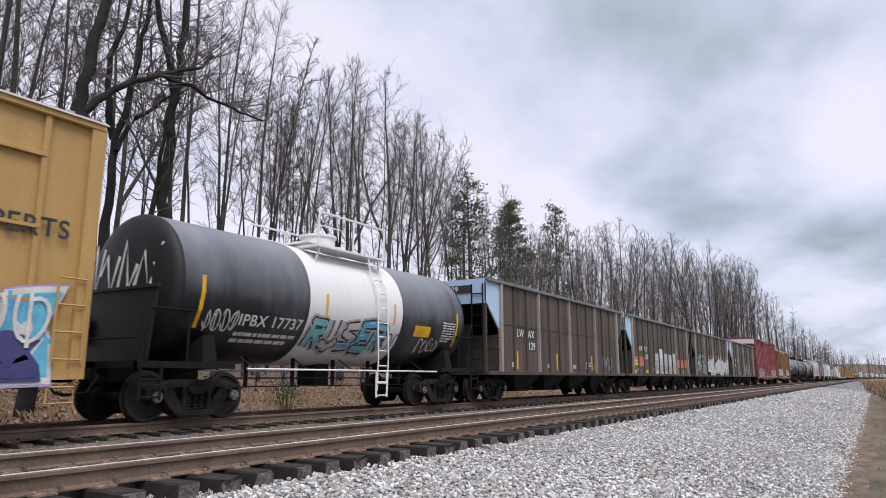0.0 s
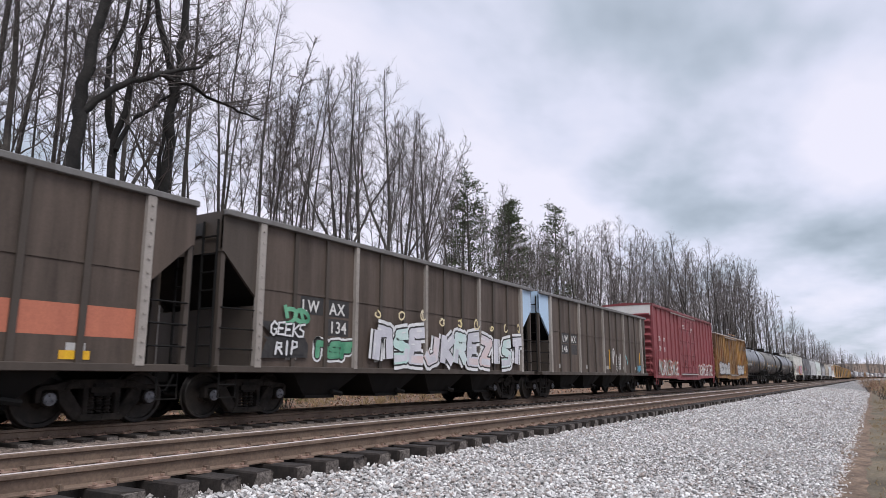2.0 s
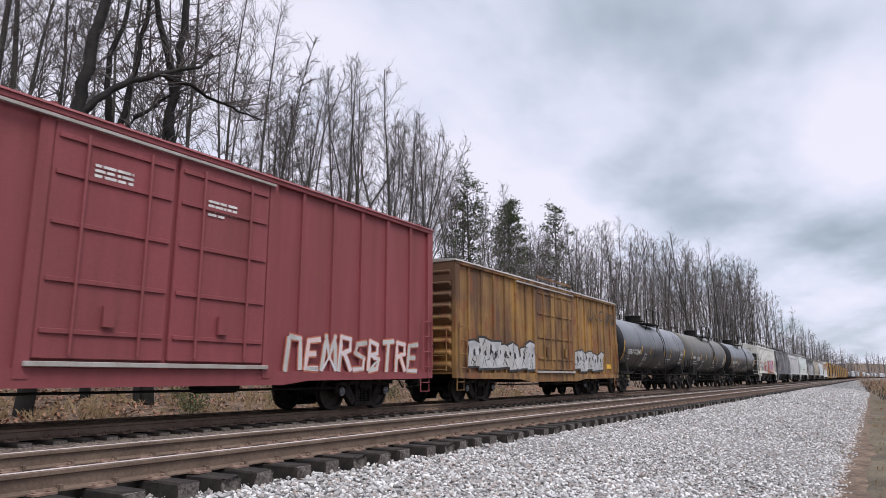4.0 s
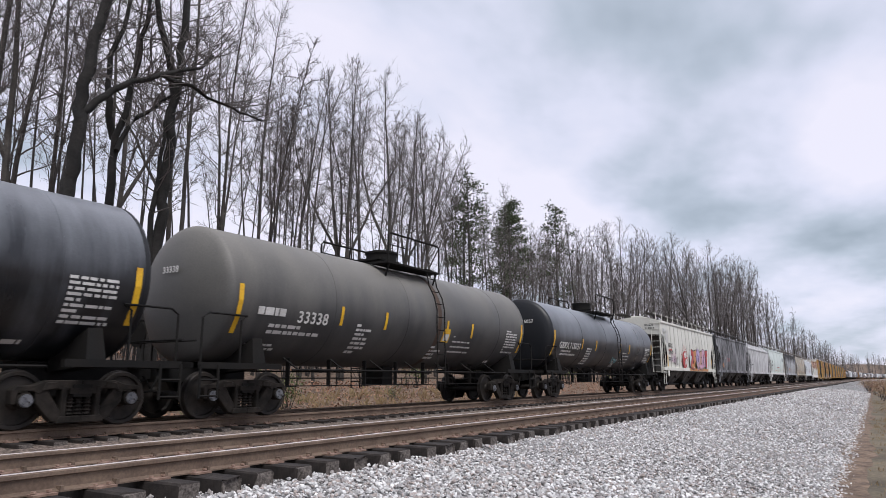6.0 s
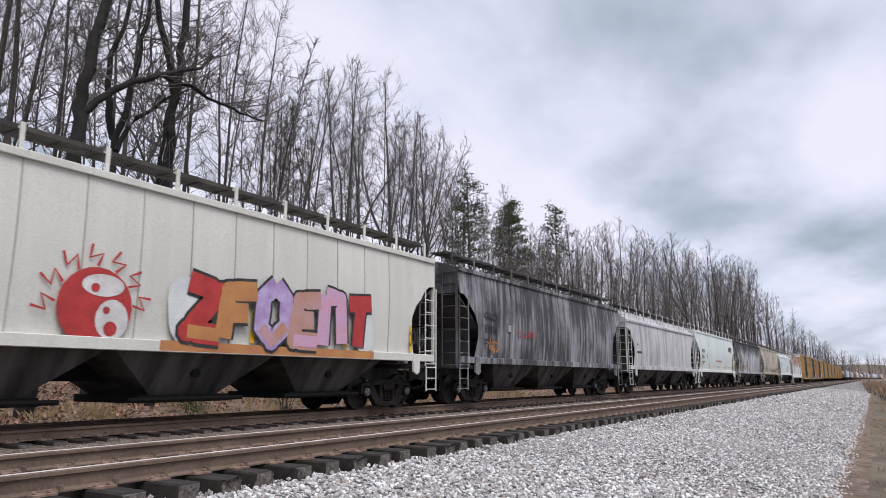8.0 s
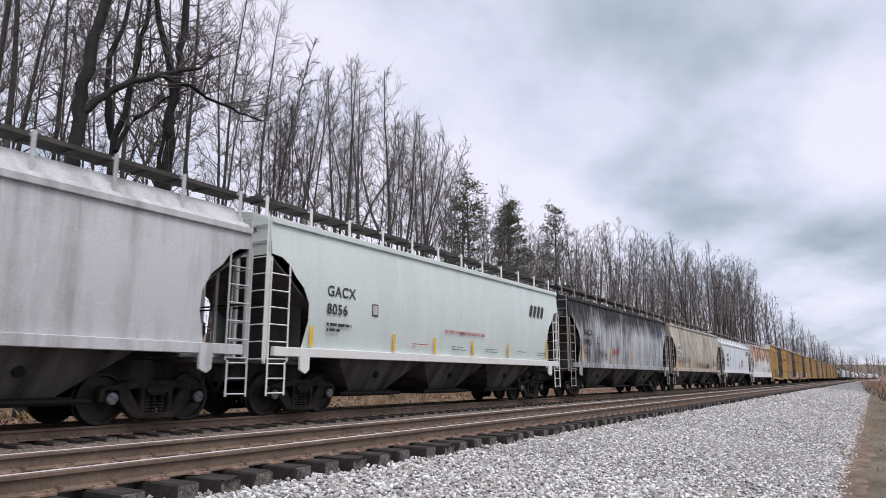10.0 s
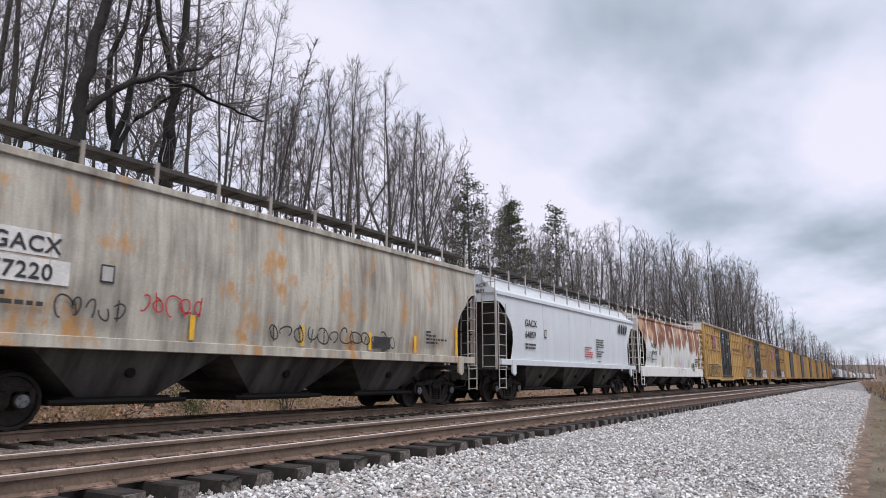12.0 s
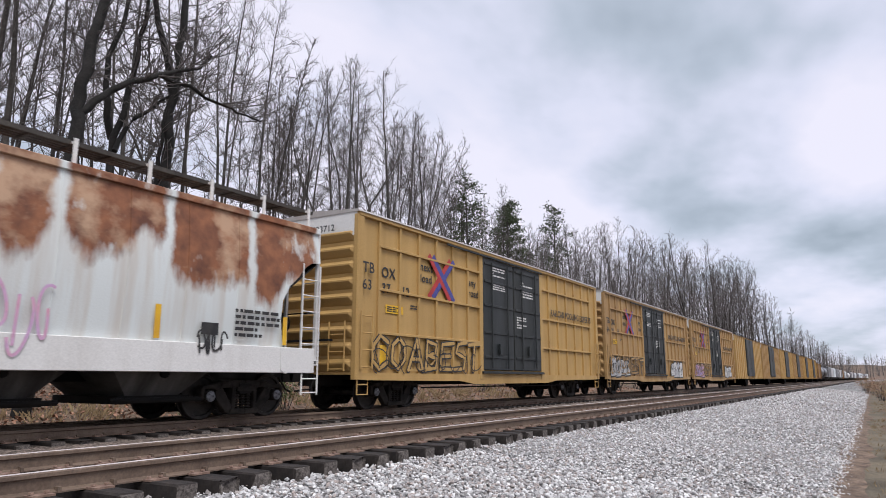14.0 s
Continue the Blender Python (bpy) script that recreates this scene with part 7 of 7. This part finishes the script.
scrawl(car, 0.6, 1.4, 1.5, 1.8, TT, M_TEAL, 95, 4, 0.03)


# 11 to 18: covered hoppers
def hopper_letters(car, h, mark, number, seed, ink=None, x=1.55, z=2.7, y=-1.575):
    a = -h + x
    text(car, mark, 0.25, a, z, y, ink or M_INK)
    text(car, number, 0.25, a, z - 0.42, y, ink or M_INK)
    bars(car, a, a + 0.9, z - 0.85, z - 0.60, 2, flat_side(y), ink or M_INK, seed)
    text(car, mark, 0.13, -h - 0.03, 3.93, -0.6, ink or M_INK, end=True)
    text(car, number, 0.13, -h - 0.03, 3.72, -0.6, ink or M_INK, end=True)
    patch(car, a + 1.7, a + 1.95, z - 0.35, z - 0.05, flat_side(y), M_INK, "stencil_frame", 0.004)
    patch(car, a + 1.73, a + 1.92, z - 0.32, z - 0.08, flat_side(y), M_PATCH, "stencil_field", 0.006)


car = join_train(covered_hopper("cream covered hopper with a red and orange mural", 15.9, M_CREAM, M_CREAM, panels=13, seam_paint=M_SEAM_GREY), 165.5, 181.4)
hopper_letters(car, 7.95, "RGCX", "519310", 101)
sprayed(car, "I", -1.0, 0.0, 1.45, 2.6, flat_side(-1.63), (M_SPRAYWHITE,), M_SPRAYWHITE, 0.5, None, None, 102)
sprayed(car, "I", 4.0, 5.2, 1.45, 2.5, flat_side(-1.63), (M_SPRAYWHITE,), M_SPRAYWHITE, 0.5, None, None, 104)
sprayed(car, "ZFOENT", -0.75, 4.85, 1.30, 3.02, flat_side(-1.645), (M_RED, M_RUSTORANGE, M_LILAC, M_BROWNORANGE, M_PINK, M_RED), M_INK, 0.40, None, None, 103, slant=0.10, edge=1.3, square=True)
patch(car, -1.1, 5.0, 1.28, 1.46, flat_side(-1.64), M_RUSTORANGE, "paint_patch", 0.001)
b = Build()
b.add([(-2.32 + 0.64 * math.cos(k * 0.262), -1.62, 1.95 + 0.64 * math.sin(k * 0.262)) for k in range(24)], [tuple(range(24))])
blob = part("spray_painting", b, M_RED, car)
for cx, cz, r, sq in ((-2.22, 2.30, 0.37, 0.5), (-2.03, 1.75, 0.29, 1.15), (-2.36, 2.25, 0.075, 1), (-2.05, 1.60, 0.12, 1), (-2.14, 1.90, 0.06, 1)):
    b = Build()
    lift = 1.626 if r > 0.2 else 1.632
    b.add([(cx + r * math.cos(k * 0.349), -lift, cz + sq * r * math.sin(k * 0.349)) for k in range(18)], [tuple(range(18))])
    part("paint_layer", b, M_WHITE if r > 0.2 else M_RED, blob)
for k in range(7):
    a = 0.1 + k * 0.5
    b = Build()
    ribbon(b, [(-2.32 + q * math.cos(a + w), 1.95 + q * math.sin(a + w)) for q, w in ((0.66, 0.0), (0.88, -0.1), (0.80, 0.18), (1.02, 0.1))], 0.05, HOP, 0.03)
    part("paint_layer", b, M_RED, blob)
scrawl(car, -5.9, -4.6, 1.6, 2.4, HOP, M_PINK, 104, 5, 0.03)
scrawl(car, -5.2, -4.1, 1.6, 2.15, HOP, M_INK, 105, 5, 0.03)
scrawl(car, -7.7, -6.4, 2.9, 3.9, HOP, M_SILVER, 106, 5, 0.05)
scrawl(car, 6.6, 7.3, 1.6, 2.2, HOP, M_INK, 107, 4, 0.03)
strips(car, (-6.75, -2.0, 1.0, 3.9, 6.65), 1.5, 2.2, HOP, 0.12)
bars(car, -6.4, -5.4, 2.45, 2.6, 2, HOP, M_RED, 108)

car = join_train(covered_hopper("dark soot-streaked grey covered hopper", 15.8, M_SOOTY, M_SOOTY, bulge=0.09, pockets=3), 182.7, 198.6)
hopper_letters(car, 7.9, "GACX", "53966", 111, y=-1.625)
scrawl(car, -3.9, -2.4, 2.2, 2.5, BULGED, M_RED, 112, 5, 0.03)
scrawl(car, -6.2, -5.4, 1.6, 2.1, BULGED, M_ORANGE, 113, 4, 0.03)
car = join_train(covered_hopper("light grey covered hopper with sooty streaks", 15.7, M_GREYWHITE, M_GREYWHITE, eave=3.75, rise=0.72, slope_roof=True), 199.9, 215.6)
bars(car, -6.2, -5.5, 2.5, 2.7, 1, HOP, M_INK, 115)
bars(car, -6.2, -5.3, 2.1, 2.3, 1, HOP, M_INK, 116)
car = join_train(covered_hopper("clean pale green-white covered hopper", 15.7, M_MINT, M_MINT, bulge=0.10, sill_paint=M_ENDWHITE, posts=M_ENDWHITE, panels=4), 216.15, 231.85)
hopper_letters(car, 7.85, "GACX", "8056", 121, x=1.75, y=-1.625)
text(car, "DO NOT HAMMER ON SIDE OF CAR", 0.10, -0.9, 2.12, -1.625, M_RED)
b = Build()
for k in range(4):
    ribbon(b, [(5.1 + 0.33 * k, 3.05), (5.28 + 0.33 * k, 3.48)], 0.20, BULGED, 0.006)
part("company_emblem", b, M_INK, car, "dark emblem of plain slanted bars")
for k, x in enumerate((-2.6, -0.5, 1.6, 3.9, 5.6)):
    bars(car, x, x + 0.8, 1.62, 1.78, 2, BULGED, M_RED if k == 0 else M_INK, 124 + k, fill=0.3)
strips(car, (-6.65, -3.5, -1.5, 0.7, 3.2), 1.5, 1.95, BULGED, 0.11)
strips(car, (6.5,), 1.5, 2.2, BULGED, 0.11)
car = join_train(covered_hopper("very sooty black-streaked covered hopper", 16.2, M_SOOTIER, M_SOOTY, bulge=0.09, posts=M_PALE_RIB), 233.1, 249.3)
hopper_letters(car, 8.1, "GACX", "53961", 131, x=1.62, y=-1.625)
scrawl(car, -4.9, -3.4, 1.6, 2.1, BULGED, M_INK, 132, 6, 0.03)
scrawl(car, -2.7, -1.6, 1.95, 2.25, BULGED, M_RED, 133, 5, 0.03)
scrawl(car, 5.6, 7.0, 3.2, 3.6, BULGED, M_NAVY, 134, 5, 0.05)
strips(car, (-6.8, -2.9, 0.6), 1.5, 2.2, BULGED, 0.12)
car = join_train(covered_hopper("rust-stained tan covered hopper streaked with dirt", 15.9, M_TAN, M_TAN, bulge=0.10, posts=M_PALE_RIB), 250.3, 266.2)
patch(car, -6.46, -5.4, 2.64, 3.02, BULGED, M_WHITE, "number_panel", 0.001)
patch(car, -6.46, -5.2, 2.22, 2.60, BULGED, M_WHITE, "number_panel", 0.001)
hopper_letters(car, 7.95, "GACX", "77220", 141, y=-1.628)
scrawl(car, -1.0, 3.6, 1.55, 1.95, BULGED, M_INK, 144, 12, 0.035)
scrawl(car, -5.4, -4.2, 1.7, 2.1, BULGED, M_INK, 145, 5, 0.03)
strips(car, (-2.9, 0.0, 2.4, 4.4), 1.5, 1.95, BULGED, 0.11)
scrawl(car, -4.0, -2.6, 1.9, 2.3, BULGED, M_RED, 142, 5, 0.03)
bars(car, 5.0, 6.1, 1.75, 2.15, 4, BULGED, M_INK, 143)
patch(car, 2.6, 3.3, 1.55, 1.85, BULGED, M_INK, "small_data_plate")
strips(car, (6.6,), 1.5, 2.3, BULGED, 0.12)
car = join_train(covered_hopper("clean white covered hopper with a ribbed sloping roof", 15.7, M_COOLWHITE, M_COOLWHITE, eave=3.66, rise=0.80, slope_roof=True, panels=5, bulge=0.03, posts=M_ROOF), 267.6, 283.6)
hopper_letters(car, 7.85, "GACX", "64859", 151, x=2.15)
b = Build()
for k in range(4):
    ribbon(b, [(5.2 + 0.36 * k, 3.02), (5.4 + 0.36 * k, 3.46)], 0.22, flat_side(-1.60), 0.006)
part("company_emblem", b, M_INK, car, "dark emblem of plain slanted bars")
bars(car, 0.4, 1.4, 1.7, 2.2, 5, HOP, M_RED, 152)
bars(car, 1.9, 2.9, 1.75, 2.6, 8, HOP, M_INK, 153)
bars(car, 2.0, 3.6, 1.52, 1.60, 1, HOP, M_INK, 154)
for x in (-6.6, -3.0, -0.6, 1.4, 4.0, 6.0):
    patch(car, x, x + (0.95 if x < -6 else 0.4), 1.33, 1.44, flat_side(-1.632), M_YEL)
car = join_train(covered_hopper("white covered hopper badly rusted along its upper half", 15.7, M_RUSTED, M_RUSTED, bulge=0.10, pockets=4, sill_paint=M_ENDWHITE, posts=M_ENDWHITE, sill_low=0.92, end_paint=M_ENDWHITE), 284.4, 300.1)
hopper_letters(car, 7.85, "NDYX", "879159", 161, x=2.2, z=2.55, y=-1.625)
scrawl(car, 0.4, 1.9, 1.2, 2.3, flat_side(-1.65), M_PINK, 162, 4, 0.05)
scrawl(car, 4.5, 5.2, 1.25, 1.75, flat_side(-1.65), M_INK, 163, 4, 0.04)
scrawl(car, -7.0, -5.4, 1.8, 2.3, BULGED, M_INK, 164, 4, 0.03)
bars(car, 5.4, 6.6, 1.6, 2.2, 5, BULGED, M_INK, 165)
patch(car, 4.6, 5.0, 1.62, 1.85, BULGED, M_INK, "small_data_plate")
strips(car, (-3.2, -0.2, 3.6, 6.7), 1.5, 2.1, BULGED, 0.12)

# 19 on: yellow boxcars
PITCH = 18.75
for k in range(3):
    paint = (M_YELLOW, M_YELLOW_B, M_YELLOW_B)[k]
    car = join_train(boxcar("yellow boxcar with black double doors and low graffiti", 17.6, paint, door_paint=M_DOOR, cols=7), 301.45 + k * PITCH, 319.05 + k * PITCH)
    railbox_marks(car, ("633712", "640054", "635218")[k], True, 170 + 10 * k, paint)
    if k:
        mural(car, -8.2, -5.2, 0.85, 1.9, flat_side(-1.60), (M_SILVER, M_PATCH) if k == 1 else (M_LILAC, M_PINK), M_INK, 180 + k, 4)
        mural(car, 3.6, 6.6, 0.85, 1.9, flat_side(-1.60), (M_SILVER, M_WHITE), M_INK, 190 + k, 4)


# ---- cars so far back that they are never seen near ----
def simple_truck(parent, x):
    b = Build()
    for dx in (-0.889, 0.889):
        for y in (-0.76, 0.76):
            b.turned([(y - 0.06, 0.0), (y - 0.06, WHEEL_R), (y + 0.06, WHEEL_R), (y + 0.06, 0.0)], "y", 12, (dx, 0, WHEEL_R))
    b.plate([(-1.1, 0.40), (-0.7, 0.42), (-0.4, 0.10), (0.4, 0.10), (0.7, 0.42), (1.1, 0.40), (1.1, 0.66), (0.5, 0.78), (-0.5, 0.78), (-1.1, 0.66)], -1.1, 1.1)
    return part("truck", b, M_BLACK, parent)


def plain_boxcar(label, length, paint, tall, door_paint):
    top = thing("boxcar", label, "boxcar", "distant cars")
    h = length / 2
    b = Build()
    b.box(-h, h, -1.54, 1.54, 0.8, tall - 0.1)
    part("body", b, paint, top)
    b = Build()
    b.box(-0.05, 0.05, -1.6, 1.6, 0.81, tall - 0.105)
    rib = b.mesh("rib")
    for k in range(17):
        part("rib", rib, paint, top, at=(-h + 0.06 + (length - 0.12) * k / 16, 0, 0))
    for d in (-1, 1):
        b = Build()
        b.soft(min(d * 0.03, d * 2.3), max(d * 0.03, d * 2.3), -1.66, 1.66, 1.05, tall - 0.25, 0.02)
        part("door", b, door_paint, top)
    b = Build()
    b.cross([(-1.64, tall - 0.1), (1.64, tall - 0.1), (0, tall + 0.1)], -h, h)
    part("roof", b, M_ROOF, top)
    b = Build()
    b.box(-h - 0.03, -h, -1.5, 1.5, tall - 0.65, tall - 0.05)
    part("end_top_panel", b, M_ENDWHITE, top)
    b = Build()
    b.box(-h - 0.6, h + 0.6, -0.25, 0.25, 0.62, 0.9)
    part("underframe", b, M_BLACK, top)
    for s in (-1, 1):
        simple_truck(top, s * (h - 2.4))
    return top


def plain_tank(label, paint):
    top = thing("tank_car", label, "tank car", "distant cars")
    b = Build()
    b.turned([(-7.2, 0.0), (-7.1, 0.9), (-6.8, 1.4), (-6.7, 1.47), (6.7, 1.47), (6.8, 1.4), (7.1, 0.9), (7.2, 0.0)], "x", 28, (0, 0, 2.56))
    part("tank_shell", b, paint, top, smooth=40)
    b = Build()
    b.turned([(3.9, 0.0), (3.9, 0.45), (4.5, 0.45), (4.5, 0.0)], "z", 14)
    b.box(-1.2, 1.2, -1.1, 1.1, 3.95, 4.02)
    part("manway", b, M_BLACK, top)
    b = Build()
    b.box(-7.6, 7.6, -0.3, 0.3, 0.75, 1.05)
    b.box(-7.6, 7.6, -1.5, -1.44, 0.95, 1.02)
    part("stub_sill", b, M_BLACK, top)
    for s in (-1, 1):
        simple_truck(top, s * 6.0)
    return top


def plain_hopper(label, paint):
    top = thing("covered_hopper", label, "covered hopper", "distant cars")
    b = Build()
    b.plate([(-7.8, 4.15), (-7.8, 3.4), (-6.8, 2.6), (-6.8, 1.3), (6.8, 1.3), (6.8, 2.6), (7.8, 3.4), (7.8, 4.15)], -1.56, 1.56)
    part("body", b, paint, top)
    b = Build()
    b.cross([(-1.56, 4.15), (1.56, 4.15), (0.8, 4.5), (-0.8, 4.5)], -7.8, 7.8)
    part("roof", b, paint, top)
    for x in (-3.6, 0, 3.6):
        b = Build()
        b.loft([[(x - 1.7, -1.4, 1.3), (x + 1.7, -1.4, 1.3), (x + 1.7, 1.4, 1.3), (x - 1.7, 1.4, 1.3)], [(x - 0.6, -0.9, 0.45), (x + 0.6, -0.9, 0.45), (x + 0.6, 0.9, 0.45), (x - 0.6, 0.9, 0.45)]])
        part("discharge_pocket", b, M_POCKET, top)
    b = Build()
    b.box(-8.3, 8.3, -0.25, 0.25, 0.75, 1.1)
    part("centre_sill", b, M_BLACK, top)
    for s in (-1, 1):
        simple_truck(top, s * 6.4)
    return top


where = 301.45 + 3 * PITCH
yellow = plain_boxcar("distant yellow boxcar with black doors", 17.6, M_YELLOW, 5.03, M_DOOR)
faded = plain_boxcar("distant faded yellow boxcar with dark doors", 17.6, M_YELLOW_B, 5.03, M_DOOR)
rusty = plain_boxcar("distant rusty brown boxcar", 17.0, M_OLD_YELLOW, 4.5, M_OLD_YELLOW)
tankb = plain_tank("distant black tank car", M_TANK)
tankw = plain_tank("distant white tank car", M_TANK_WHITE)
hopw = plain_hopper("distant white covered hopper", M_COOLWHITE)
hopd = plain_hopper("distant dark sooty covered hopper", M_SOOTY)
hopg = plain_hopper("distant grey covered hopper", M_GREYWHITE)
ORDER = [yellow, faded, yellow, faded, yellow, yellow, rusty, tankb, tankb, hopd, hopg, hopw, hopd, tankb, hopg, hopd, rusty, tankb, hopw, hopd, tankb, tankw, hopd, hopg, hopd, hopw, tankb, hopd, hopw, hopw, hopg, hopd, tankb, hopw]
used = set()
for src in ORDER:
    size = 17.6 if src in (yellow, faded) else 15.9
    TRAIN.append((src if src not in used else copy_thing(src, Matrix()), where + size / 2))
    used.add(src)
    where += size + 1.2


# ---- motion of the train and its wheels ----
def motions():
    times = [k * 0.5 for k in range(29)]
    for car, s in TRAIN:
        rows = []
        for t in times:
            x = s - SPEED * t
            rows.append((t, pose(x, TRACK + bend(x), Z_FAR, 0, 0, math.degrees(heading(x)))))
        walk(car, rows)
    spin = math.degrees(SPEED / WHEEL_R) / FPS
    for car, s in TRAIN:
        for bogie in car.children:
            for axle in bogie.children:
                if axle.name.startswith("wheelset"):
                    x, y, z = axle.location
                    walk(axle, [(k / FPS, pose(x, y, z, 0, -spin * k, 0)) for k in range(421)])


motions()
